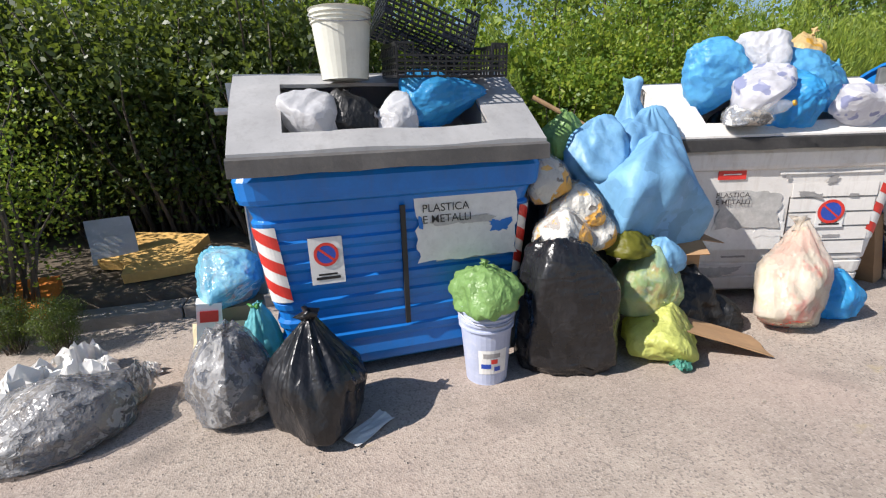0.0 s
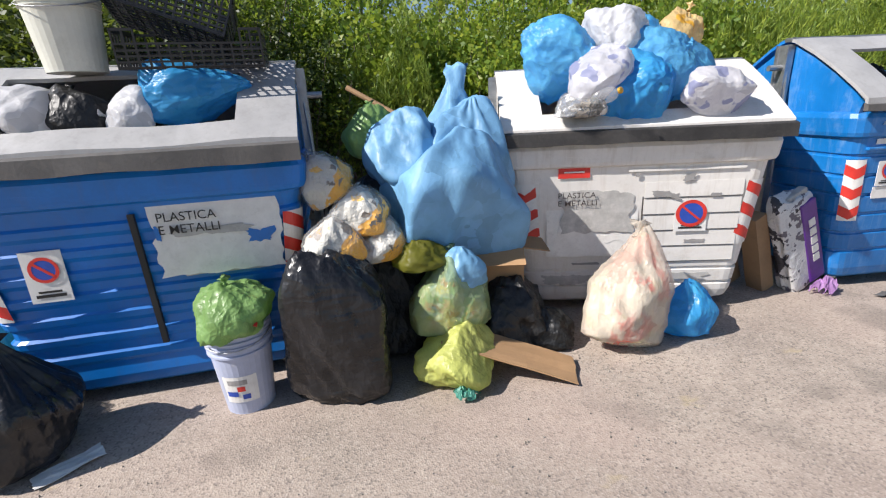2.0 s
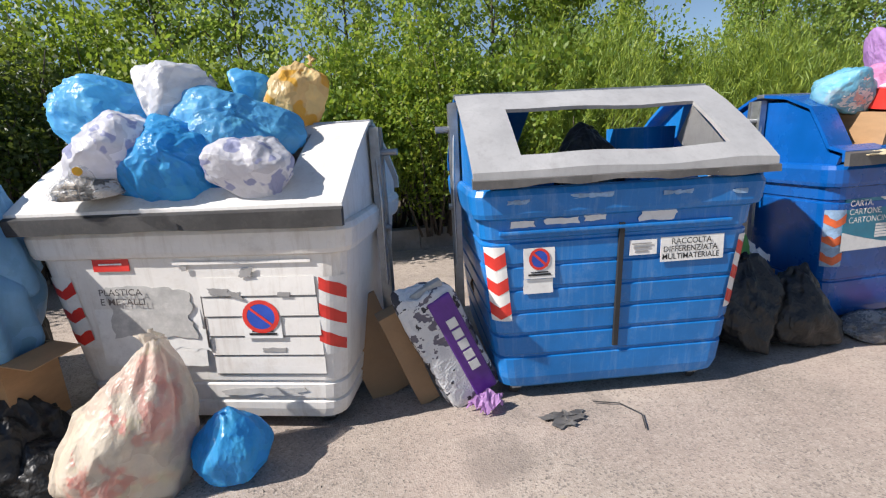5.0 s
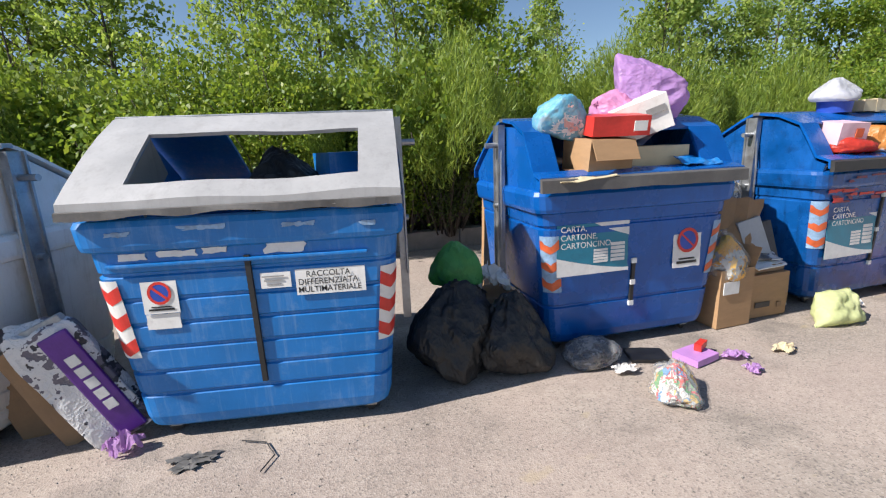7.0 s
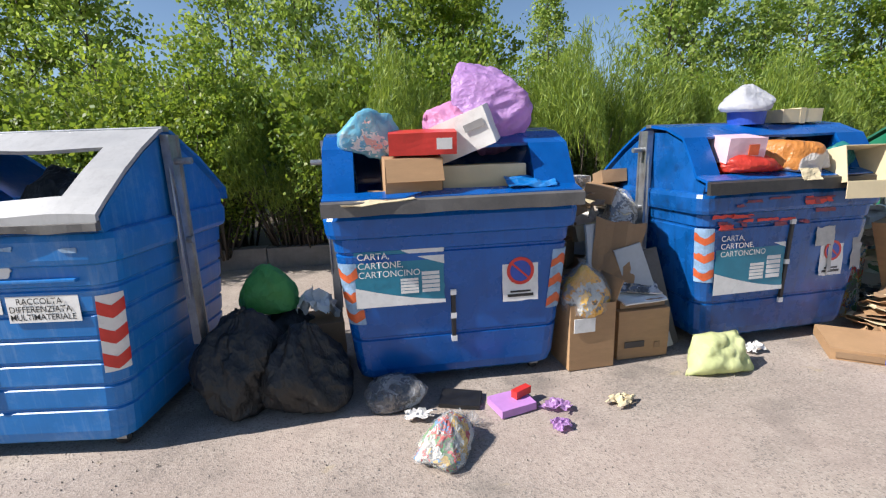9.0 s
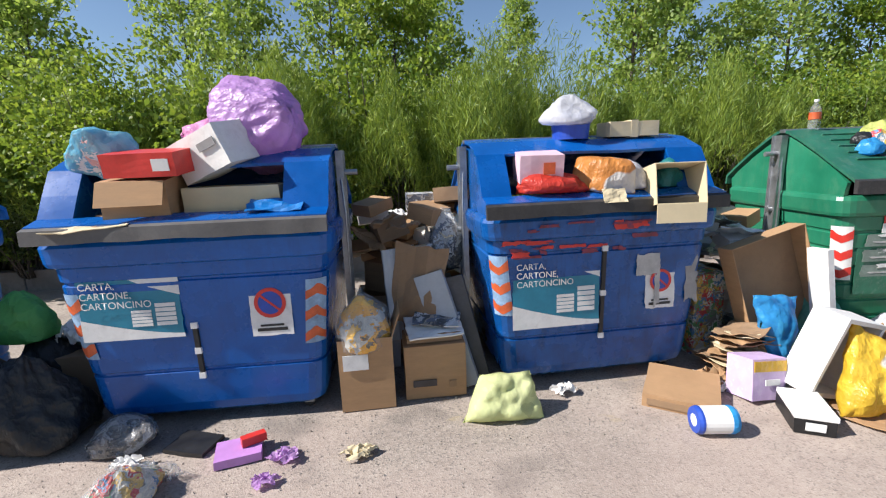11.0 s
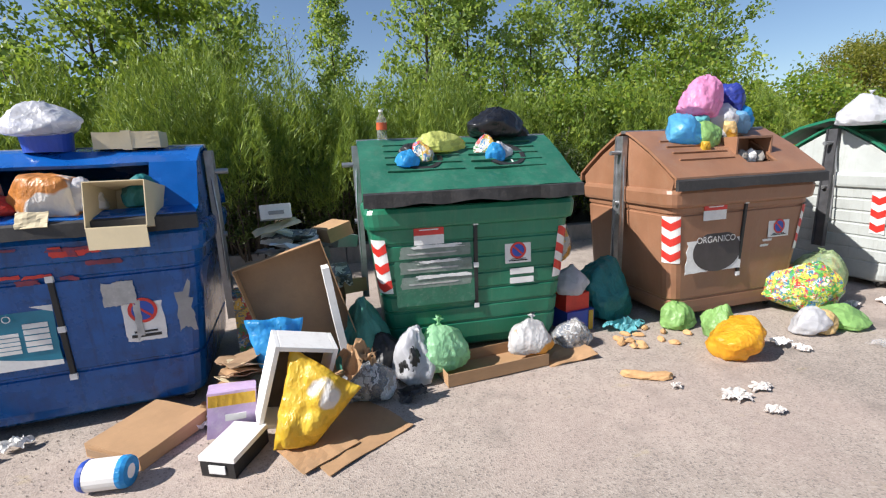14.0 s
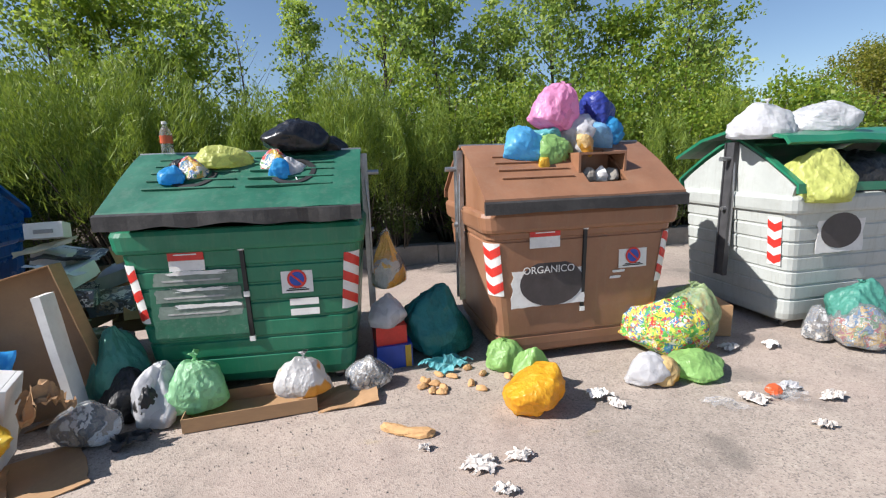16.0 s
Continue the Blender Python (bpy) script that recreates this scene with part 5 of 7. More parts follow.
def crumple(label, x, y, z, w, d, h, material, name="crumpled_paper", category="paper", group="litter on the ground", rz=0, gap=0.5):
    """A crushed sheet: folds thrown up from the ground, with a ragged outline."""
    SEED[0] += 1
    s = SEED[0]
    bm = bmesh.new()
    n = 20
    grid = {}
    for i in range(n + 1):
        for j in range(n + 1):
            u, v = 2 * i / n - 1, 2 * j / n - 1
            if u * u + v * v > 0.75 + 0.9 * noise.noise((u * 1.7 + s, v * 1.7, s)):
                continue
            f = max(0, ridge_noise(Vector((u * 1.4 + s, v * 1.4, s)))) ** 1.3
            f = 0.65 * f + 0.35 * max(0, ridge_noise(Vector((u * 3.2 + s, v * 3.2, s + 4))))
            jit = Vector((noise.noise((u * 3, v * 3, s)), noise.noise((u * 3, v * 3, s + 9)), 0)) * 0.35
            grid[i, j] = bm.verts.new(((u + jit.x) * w / 2, (v + jit.y) * d / 2, 0.006 + f * h * 1.3 * (1.15 - 0.6 * (u * u + v * v))))
    for i in range(n):
        for j in range(n):
            ks = [(i, j), (i + 1, j), (i + 1, j + 1), (i, j + 1)]
            if all(k in grid for k in ks):
                bm.faces.new([grid[k] for k in ks])
    loose = [v for v in bm.verts if not v.link_faces]
    bmesh.ops.delete(bm, geom=loose, context="VERTS")
    return thing(name, bm, material, pose(x, y, z, 0, 0, rz), label, category, group)


def bottle(label, x, y, z, r, h, material, cap, rot=(0, 0, 0), name="bottle", band=None):
    m = pose(x, y, z, *rot)
    ob = thing(name, lathe([(r * 0.7, 0), (r, 0.02), (r, h * 0.3), (r * 0.93, h * 0.34), (r, h * 0.38), (r, h * 0.62), (r * 0.8, h * 0.75), (r * 0.35, h * 0.88), (r * 0.33, h * 0.94)], 18), material, m, label, "bottle", smooth=True)
    part("cap", lathe([(r * 0.42, h * 0.93), (r * 0.42, h), (r * 0.38, h * 1.005)], 14), cap, ob)
    if band:
        part("label_band", lathe([(r * 1.01, h * 0.36), (r * 1.015, h * 0.37), (r * 1.015, h * 0.58), (r * 1.01, h * 0.59)], 18), band, ob)
    return ob


def bucket(label, x, y, z, r0, r1, h, material, rot=(0, 0, 0), bands=3, label_m=None, nested=0):
    m = pose(x, y, z, *rot)
    prof = [(r0, 0.0), (r0, 0.01)]
    for k in range(bands):
        q = 0.80 + 0.06 * k
        r = r0 + (r1 - r0) * q
        prof += [(r, h * q), (r + 0.008, h * (q + 0.005)), (r + 0.008, h * (q + 0.02)), (r, h * (q + 0.025))]
    prof += [(r1, h * 0.985), (r1 + 0.008, h), (r1 - 0.006, h), (r1 - 0.012, h * 0.9), (r0 - 0.01, 0.03)]
    ob = thing("bucket", lathe(prof, 32), material, m, label, "bucket", smooth=False)
    for k in range(nested):
        q = h * (0.70 + 0.075 * k)
        rr = r0 + (r1 - r0) * q / h
        part("nested_rim", lathe([(rr, q), (rr + 0.012, q + 0.004), (rr + 0.012, q + 0.014), (rr, q + 0.018)], 32), material, ob)
    if label_m:
        bm = bmesh.new()
        pts = []
        for zq in (0.16, 0.48):
            r = r0 + (r1 - r0) * zq + 0.002
            pts.append([bm.verts.new((r * math.cos(radians(-130 + 9 * i)), r * math.sin(radians(-130 + 9 * i)), h * zq)) for i in range(9)])
        for i in range(8):
            bm.faces.new((pts[0][i], pts[0][i + 1], pts[1][i + 1], pts[1][i]))
        lab = part("label", bm, label_m, ob, "worn printed label")
        for zq, a0, wide, mt in ((0.24, -124, 3, M_BLUEPRINT), (0.30, -100, 2, M_RED), (0.38, -118, 5, M_GREYPRINT), (0.20, -92, 2, M_BLUEPRINT)):
            bm = bmesh.new()
            rows = []
            for q in (zq, zq + 0.06):
                r = r0 + (r1 - r0) * q + 0.004
                rows.append([bm.verts.new((r * math.cos(radians(a0 + 8 * i)), r * math.sin(radians(a0 + 8 * i)), h * q)) for i in range(wide + 1)])
            for i in range(wide):
                bm.faces.new((rows[0][i], rows[0][i + 1], rows[1][i + 1], rows[1][i]))
            part("print_bar", bm, mt, lab)
    bm = bmesh.new()
    arc = [(r1 + 0.008) * Vector((math.cos(a), 0.25 * math.sin(a), -0.35 * math.sin(a))) + Vector((0, -0.0, h * 0.93)) for a in np.linspace(0, math.pi, 14)]
    arc = [Vector((p.x, -abs(p.y) - r1 * 0.86 * math.sin(math.acos(max(-1, min(1, p.x / (r1 + 0.008))))), p.z)) for p in arc]
    tube(bm, arc, 0.003, 0.003, 5)
    part("handle", bm, M_STEEL, ob, "thin wire handle")
    return ob


def crate(label, m, w=0.60, d=0.40, h=0.24):
    """A slatted fruit crate with hand holes and lattice sides."""
    root = holder("fruit_crate", m, label, "crate", "black fruit crates")
    bm = bmesh.new()
    for i in range(13):
        x = -w / 2 + w * i / 12
        box(bm, x - 0.005, x + 0.005, -d / 2, d / 2, 0.0, 0.008)
    for i in range(9):
        y = -d / 2 + d * i / 8
        box(bm, -w / 2, w / 2, y - 0.005, y + 0.005, 0.001, 0.009)
    part("floor_lattice", bm, M_CRATE, root)
    for s in (-1, 1):
        bm = bmesh.new()
        for i in range(15):
            x = -w / 2 + w * i / 14
            box(bm, x - 0.005, x + 0.005, s * d / 2 - 0.004, s * d / 2 + 0.004, 0, h * (0.62 if 2 < i < 12 else 0.95))
        for q in (0.02, 0.16, 0.30, 0.44, 0.60):
            box(bm, -w / 2, w / 2, s * d / 2 - 0.005, s * d / 2 + 0.005, h * q, h * q + 0.010)
        for sx in (-1, 1):
            box(bm, sx * w * 0.5 - 0.10 * (sx > 0), sx * w * 0.5 + 0.10 * (sx < 0), s * d / 2 - 0.006, s * d / 2 + 0.006, h * 0.93, h)
        part("side_lattice", bm, M_CRATE, root)
        bm = bmesh.new()
        for i in range(9):
            y = -d / 2 + d * i / 8
            box(bm, s * w / 2 - 0.004, s * w / 2 + 0.004, y - 0.006, y + 0.006, 0, h)
        for q in (0.02, 0.2, 0.38, 0.56):
            box(bm, s * w / 2 - 0.005, s * w / 2 + 0.005, -d / 2, d / 2, h * q, h * q + 0.012)
        box(bm, s * w / 2 - 0.007, s * w / 2 + 0.007, -d / 2, d / 2, h * 0.88, h)
        part("end_lattice", bm, M_CRATE, root)
    return root


def pillow(label, corners, thick, m, material, name="rubbish_bag", seed=1, group="loose rubbish bags"):
    """A flat bag with something in it: four corners (x, z) from the lower left, bulging between its seams and pulled into creases."""
    bm = bmesh.new()
    n = 22
    (ax, az), (bx, bz), (cx, cz), (dx, dz) = corners
    sides = []
    for way in (-1, 1):
        grid = []
        for i in range(n + 1):
            row = []
            for j in range(n + 1):
                u, v = i / n, j / n
                x = (ax * (1 - u) + bx * u) * (1 - v) + (dx * (1 - u) + cx * u) * v
                z = (az * (1 - u) + bz * u) * (1 - v) + (dz * (1 - u) + cz * u) * v
                full = (math.sin(math.pi * u) * math.sin(math.pi * v)) ** 0.45
                q = Vector((x * 5 + seed, z * 5, seed * 1.7))
                y = way * thick / 2 * full * (1 + 0.5 * noise.noise(q)) + 0.030 * ridge_noise(q * 1.3) + 0.014 * ridge_noise(q * 3.1 + Vector((0, 0, way)))
                edge = 0.016 * noise.noise(q * 2.2) * (1 if min(u, v, 1 - u, 1 - v) < 0.01 else 0.3)
                row.append(bm.verts.new((x + edge, y, max(0.0, z + edge))))
            grid.append(row)
        sides.append(grid)
        for i in range(n):
            for j in range(n):
                bm.faces.new((grid[i][j], grid[i + 1][j], grid[i + 1][j + 1], grid[i][j + 1]))
    bmesh.ops.remove_doubles(bm, verts=bm.verts[:], dist=0.006)
    return thing(name, bm, material, m, label, "bag", group, smooth=True)


def slab(label, x, y, z, w, d, h, material, rot=(0, 0, 0), name="board", category="board", bevel=0.02, group=""):
    bm = boxed(-w / 2, w / 2, -d / 2, d / 2, 0, h)
    bmesh.ops.subdivide_edges(bm, edges=bm.edges[:], cuts=4, use_grid_fill=True)
    for v in bm.verts:
        v.co += Vector((noise.noise(v.co * 4 + Vector((x, 0, 0))), noise.noise(v.co * 4 + Vector((0, y, 5))), 0.6 * noise.noise(v.co * 3 + Vector((x, y, 9))))) * bevel
    return thing(name, bm, material, pose(x, y, z, *rot), label, category, group)


def lump(label, x, y, z, w, d, h, material, name="scrap", category="scrap", rz=0, group="litter on the ground"):
    SEED[0] += 1
    return thing(name, bag_mesh(SEED[0], w, d, h, 0.0, 1.8, 14, 9), material, pose(x, y, z, 0, 0, rz), label, category, group)


# ---- refuse: beside and on the first blue bin ----
bucket("off-white plastic paint bucket standing on the grey lid", 0.23, 2.86, 1.77, 0.135, 0.172, 0.37, M_BUCKET)
crate("black slatted plastic fruit crate on the grey lid", pose(0.83, 2.86, 1.775, 4, 0, 3), 0.68, 0.38, 0.19)
crate("black slatted plastic fruit crate tipped onto another", pose(0.70, 2.90, 1.975, -14, 20, 4), 0.56, 0.34, 0.23)
bag("black and white rubbish bag jammed in the hatch", 0.22, 2.76, 1.41, 0.34, 0.3, 0.30, F_BLACKMATT, knot=0)
bag("white rubbish bag jammed in the hatch", 0.04, 2.74, 1.41, 0.34, 0.3, 0.29, F_WHITE, knot=0, tip=(-30, 50, 0), planes=8, taut=34)
bag("small white rubbish bag in the hatch", 0.46, 2.70, 1.40, 0.34, 0.26, 0.24, F_WHITE, knot=0, tip=(20, -70, 0))
bag("blue rubbish bag filling the hatch's corner", 0.78, 2.78, 1.42, 0.30, 0.32, 0.48, F_BLUE, knot=0, gather=0.2, tip=(0, 85, 0))
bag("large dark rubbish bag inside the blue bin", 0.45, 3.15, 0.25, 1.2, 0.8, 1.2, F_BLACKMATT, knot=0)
bag("blue translucent bag of bottles leaning on the bin", -0.62, 3.0, 0.42, 0.42, 0.38, 0.38, F_AQUACLEAR, inside=P_PALES, knot=0.03, tip=(-30, -35, 0))
carton("pink and white drinks carton under a blue bag", -0.75, 2.82, 0.26, 0.14, 0.12, 0.26, M_PAPER, rz=10, ry=8, name="drinks_carton", marks=((0, 0.18, 0.10, 0.07, M_RED),))
sheet("plain tan cardboard leaning beside the bin", 0.34, 0.40, pose(-0.68, 2.80, 0.16, 70, 0, -8), M_CREAM, 0.02, 3)
carton("low cardboard box holding a blue bag up", -0.62, 3.05, 0.0, 0.36, 0.34, 0.43, rz=6)
bag("aqua plastic bag with green handles beside the bin", -0.43, 2.62, 0.0, 0.26, 0.26, 0.50, F_AQUA, knot=0.045, knot_m=F_GREEN)
bag("smoky clear rubbish bag stuffed with packaging", -0.55, 2.34, 0.0, 0.38, 0.36, 0.52, F_SMOKE, inside=P_GREYS, knot=0.04, wrinkle=1.5)
bag("glossy black rubbish bag knotted at the top", -0.12, 2.16, 0.0, 0.50, 0.46, 0.58, F_BLACK, gather=1.0, knot=0.06, pear=0.22, seed=61, pleat=0.085, wrinkle=0.6)
bag("grey translucent rubbish bag lying on the asphalt", -1.42, 2.50, 0.0, 0.72, 0.50, 0.32, F_SMOKE, inside=P_GREYS, knot=0, rot=(0, 0, 20), wrinkle=1.4)
crumple("twisted neck of grey plastic film", -1.09, 2.62, 0.06, 0.22, 0.14, 0.16, F_SMOKE, "plastic_scrap", "plastic")
for k, (x, y, w, d, h) in enumerate(((-1.50, 2.92, 0.46, 0.34, 0.16), (-1.76, 2.85, 0.50, 0.40, 0.18), (-1.95, 2.60, 0.46, 0.36, 0.14), (-1.62, 3.15, 0.40, 0.34, 0.16), (-1.2, 3.0, 0.2, 0.15, 0.06))):
    crumple("crumpled white paper and cloth in a heap", x, y, 0.0, w, d, h, M_PAPER, "crumpled_paper", "paper", "white heap by the kerb", 40 * k)
sheet("white sheet of paper lying on the asphalt", 0.11, 0.27, pose(0.12, 2.00, 0.0, 0, 0, -52), M_PAPER, 0.012, 5, 0.002, "paper_sheet", "paper")
slab("dirty yellow foam mattress piece on the kerb", -1.62, 4.95, 0.30, 0.75, 0.62, 0.10, M_FOAM, (12, 4, -14), "foam_slab", "foam")
slab("dirty yellow foam strip under another on the kerb", -1.38, 4.55, 0.24, 0.80, 0.24, 0.09, M_FOAM, (8, 0, 14), "foam_slab", "foam")
slab("orange upholstered cushion dumped under the shrubs", -2.50, 4.15, 0.18, 0.62, 0.5, 0.12, M_ORFOAM, (14, 0, 8), "seat_cushion", "cushion")
slab("grey plastic panel dumped under the shrubs", -1.95, 4.85, 0.3, 0.36, 0.12, 0.42, M_GREYCARD, (-14, 0, 20), "panel", "panel")
for k in range(7):
    plant("weed_clump", DARKS[0], -1.9 - 0.35 * k, 3.55 + 0.12 * (k % 3), 0, 50 * k, 0.17, "low green weed growing at the kerb's foot", "weed", "weeds at the kerb")
bucket("stack of bluish-white plastic buckets before the bin", 0.88, 2.28, 0.0, 0.125, 0.165, 0.50, M_LILACBUCKET, nested=3, label_m=M_STICKER)
bag("leaf-green rubbish bag stuffed into a bucket", 0.87, 2.27, 0.44, 0.38, 0.36, 0.28, F_OLIVE, gather=0.2, knot=0.03, wrinkle=1.5)
bm = bmesh.new()
tube(bm, [(0.93, 2.10, 0.52), (0.97, 2.10, 0.55), (1.0, 2.13, 0.52)], 0.022, 0.022, 8)
thing("red_packet", bm, M_RED, Matrix(), "crushed red packet at a bucket's rim", "packet")

# ---- refuse: the heap between the blue and the white bin ----
bag("tall glossy black rubbish sack standing full", 1.40, 2.24, 0.0, 0.47, 0.38, 0.75, F_BLACKSTACK, gather=0.12, knot=0, pear=0.05, wrinkle=1.0, boxy=0.55, planes=6)
bag("dark rubbish bag behind the tall sack", 1.75, 2.75, 0.0, 0.7, 0.6, 0.70, F_BLACKMATT, knot=0)
bag("clear bag with orange packets on the heap", 1.47, 2.60, 1.02, 0.32, 0.3, 0.28, F_CLEAR, inside=P_ORANGES, knot=0.04, rot=(0, -25, 0))
bag("clear bag with orange packets on the heap", 1.58, 2.50, 0.84, 0.36, 0.32, 0.26, F_CLEAR, inside=P_ORANGES, knot=0.03)
bag("clear bag with orange packets on the heap", 1.42, 2.36, 0.72, 0.32, 0.3, 0.24, F_CLEAR, inside=P_ORANGES, knot=0)
bag("clear bag with orange packets on the heap", 1.70, 2.44, 0.68, 0.28, 0.28, 0.24, F_CLEAR, inside=P_ORANGES, knot=0)
bag("yellow netting bundle on the heap", 1.89, 2.34, 0.64, 0.25, 0.2, 0.15, M_YELLOWLEAF, gather=0, knot=0, wrinkle=2.0, name="net_bag")
bag("greenish clear bag with a blue bag inside", 2.08, 2.36, 0.22, 0.46, 0.42, 0.50, F_GREENCLEAR, inside=P_REFUSE, knot=0.03)
bag("pale blue bag squeezed into a clear one", 2.12, 2.30, 0.50, 0.28, 0.24, 0.22, F_PALEBLUE, knot=0)
bag("lime-green rubbish bag tied with green string", 2.06, 2.18, 0.0, 0.46, 0.42, 0.36, F_LIME, rot=(0, 0, 30), knot=0, sag=0.2)
crumple("green string ends on the asphalt", 2.02, 1.93, 0.0, 0.16, 0.12, 0.05, F_SEA, "string_scrap", "string")
bag("huge pale blue plastic sack slumped over the heap", 2.09, 2.62, 0.60, 0.78, 0.64, 0.84, F_PALEBLUE, gather=0.1, knot=0, wrinkle=0.30, rot=(0, 14, 0), pear=0.12, planes=11, boxy=0.1, seed=14, fold=0.06, taut=44)
bag("pale blue plastic sack bulging beside another", 2.26, 2.84, 0.90, 0.56, 0.54, 0.64, F_PALEBLUE, gather=0.5, knot=0, wrinkle=0.35, rot=(0, 10, 0), planes=10, boxy=0.1, seed=23, fold=0.06, taut=40)
bag("fold of a pale blue plastic sack on the heap", 1.98, 2.80, 1.02, 0.50, 0.46, 0.48, F_PALEBLUE, gather=0.1, knot=0, wrinkle=0.6, rot=(0, -10, 0), planes=16, seed=31, fold=0.06, taut=30)
bm = bmesh.new()
rings = []
for q in np.linspace(0, 1, 14):
    r = 0.15 * (1 - q) ** 1.7 + 0.034 + 0.04 * max(0, q - 0.72) * 4
    rings.append([Vector((2.26 + 0.07 * q + r * math.cos(a) * (1 + 0.3 * math.sin(4 * a + 6 * q)), 2.88 + 0.12 * q + r * math.sin(a) * (0.7 + 0.2 * math.sin(3 * a + 5 * q)), 1.36 + 0.39 * q + 0.03 * q * math.sin(3 * a))) for a in np.linspace(0, 2 * math.pi, 29)[:-1]])
loft(bm, rings)
thing("twisted_sack_tail", bm, F_PALEBLUE, Matrix(), "twisted tail of a pale blue plastic sack", "bag", smooth=True)
bag("dark green rubbish bag behind the blue sack", 1.74, 2.95, 1.20, 0.34, 0.34, 0.34, F_OLIVE, knot=0.03)
bag("pile of dark rubbish bags under the heap", 1.9, 3.1, 0.0, 0.9, 0.6, 1.2, F_BLACKMATT, knot=0)
bm = bmesh.new()
tube(bm, [(1.62, 3.2, 1.66), (2.0, 3.0, 1.42)], 0.018, 0.018, 8)
thing("wooden_stick", bm, M_WOOD, Matrix(), "round wooden stick poking out of the heap", "stick")
carton("squashed open cardboard box under the heap", 2.44, 2.62, 0.22, 0.36, 0.3, 0.42, rz=-15, open_top=True, flaps=(("f", 120), ("r", 100)))
bag("crumpled black plastic under the white bin", 2.50, 2.50, 0.0, 0.50, 0.44, 0.40, F_BLACKMATT, gather=0, knot=0, wrinkle=2.0)
bag("crumpled black plastic beside the white bin", 2.70, 2.36, 0.0, 0.36, 0.3, 0.22, F_BLACKMATT, gather=0, knot=0, wrinkle=2.0)
sheet("flat brown cardboard sheet tilted on a bag", 0.80, 0.26, pose(2.34, 2.10, 0.135, 3, 18, -20), M_CARD, 0.008, 2, 0.006, torn=0.02)

# ---- refuse: at and on the white bin ----
bag("milky rubbish bag of red and cream packets", 3.11, 2.14, 0.0, 0.48, 0.40, 0.76, F_CREAMCLEAR, inside=P_REDS, gather=0.55, knot=0.06, rot=(-13, 15, 0), pear=0.12)
bag("small bright blue rubbish bag on the asphalt", 3.62, 2.20, 0.0, 0.34, 0.32, 0.33, F_BLUE, knot=0.03, gather=0.4)
for lab, x, y, z, w, h, mt, kn, tp in (
        ("sky-blue rubbish bag on the white bin's heap", 3.03, 2.95, 1.60, 0.46, 0.45, F_SKY, 0, (0, -55, 0)),
        ("white printed rubbish bag on top of the heap", 3.47, 2.90, 1.72, 0.44, 0.36, F_WHITE, 0.03, (20, 60, 20)),
        ("white rubbish bag with blue print in the hatch", 3.19, 2.71, 1.48, 0.40, 0.37, F_WHITEPRINT, 0.03, (-35, -20, 0)),
        ("bright blue rubbish bag in the hatch", 3.45, 2.62, 1.36, 0.53, 0.37, F_BLUE, 0, (70, 20, 0)),
        ("sky-blue rubbish bag across the heap", 3.77, 2.74, 1.58, 0.56, 0.31, F_SKY, 0.03, (60, 12, 0)),
        ("white shopping bag with violet print in the hatch", 3.90, 2.50, 1.36, 0.38, 0.34, F_WHITEPRINT, 0.02, (-50, 25, 0)),
        ("peach and white bag tied with yellow string", 4.09, 3.10, 1.72, 0.36, 0.42, F_PEACH, 0.03, (0, 24, 0)),
        ("clear bag with a yellow-capped bottle in the hatch", 3.05, 2.64, 1.40, 0.30, 0.17, F_CLEAR, 0, (0, 0, 0)),
        ("small sky-blue bag at the back of the heap", 3.84, 3.12, 1.80, 0.32, 0.22, F_SKY, 0, (0, 70, 0))):
    bag(lab, x, y, z, w, w * 0.85, h, mt, knot=kn, gather=0.25, wrinkle=1.1, group="bags heaped on the white bin", inside=P_GREYS if mt is F_CLEAR else None, tip=tp)
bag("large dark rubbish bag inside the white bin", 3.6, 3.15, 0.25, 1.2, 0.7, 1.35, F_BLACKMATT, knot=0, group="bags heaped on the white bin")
bottle("clear plastic bottle with a yellow cap", 3.08, 2.55, 1.50, 0.045, 0.20, F_CLEAR, F_YELLOW, (75, 0, 20))

# ---- refuse: between the white bin and the third ----
slab("dark brown board leaning between two bins", 4.50, 2.72, 0.0, 0.30, 0.03, 0.68, M_CARDIN, (-8, -18, 10), "board", bevel=0.005)
# duller card colour here carries the shade between the bins
carton("tall brown cardboard box leaning between two bins, its colour dulled for shade", 4.70, 2.60, 0.0, 0.13, 0.13, 0.66, m_out=M_CARDIN, ry=-20, rz=8)
sack = bag("pet-food sack, pale with a dark picture and a purple edge", 4.99, 2.50, 0.04, 0.30, 0.12, 0.80, P_PETFOOD, gather=0, knot=0, pear=0, wrinkle=0.4, boxy=0.8, planes=3, rot=(0, -24, 4), name="pet_food_sack")
part("purple_band", boxed(-0.005, 0.145, -0.078, -0.048, 0.02, 0.72, bevel=0.012), surface("purple print", (0.10, 0.02, 0.24), 0.35, var=0.25, big=8), sack, "purple band with white brand bars")
for k in range(5):
    part("print_bar", boxed(0.045, 0.105, -0.083, -0.079, 0.20 + 0.078 * k, 0.262 + 0.078 * k, bevel=0.004), M_STICKER, sack)
part("film_lip", boxed(-0.13, 0.14, -0.03, 0.03, 0.74, 0.80, bevel=0.012), M_GREYPALE, sack, "pale folded top")
crumple("shiny purple film end on the asphalt", 5.02, 2.34, 0.0, 0.22, 0.14, 0.10, F_LILAC, "plastic_scrap", "plastic")
bag("black rubbish bag seen inside the open hatch", 6.02, 3.0, 1.16, 0.46, 0.4, 0.50, F_BLACKMATT, knot=0)
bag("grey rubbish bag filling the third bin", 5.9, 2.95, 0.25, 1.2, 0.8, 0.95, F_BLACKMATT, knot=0)
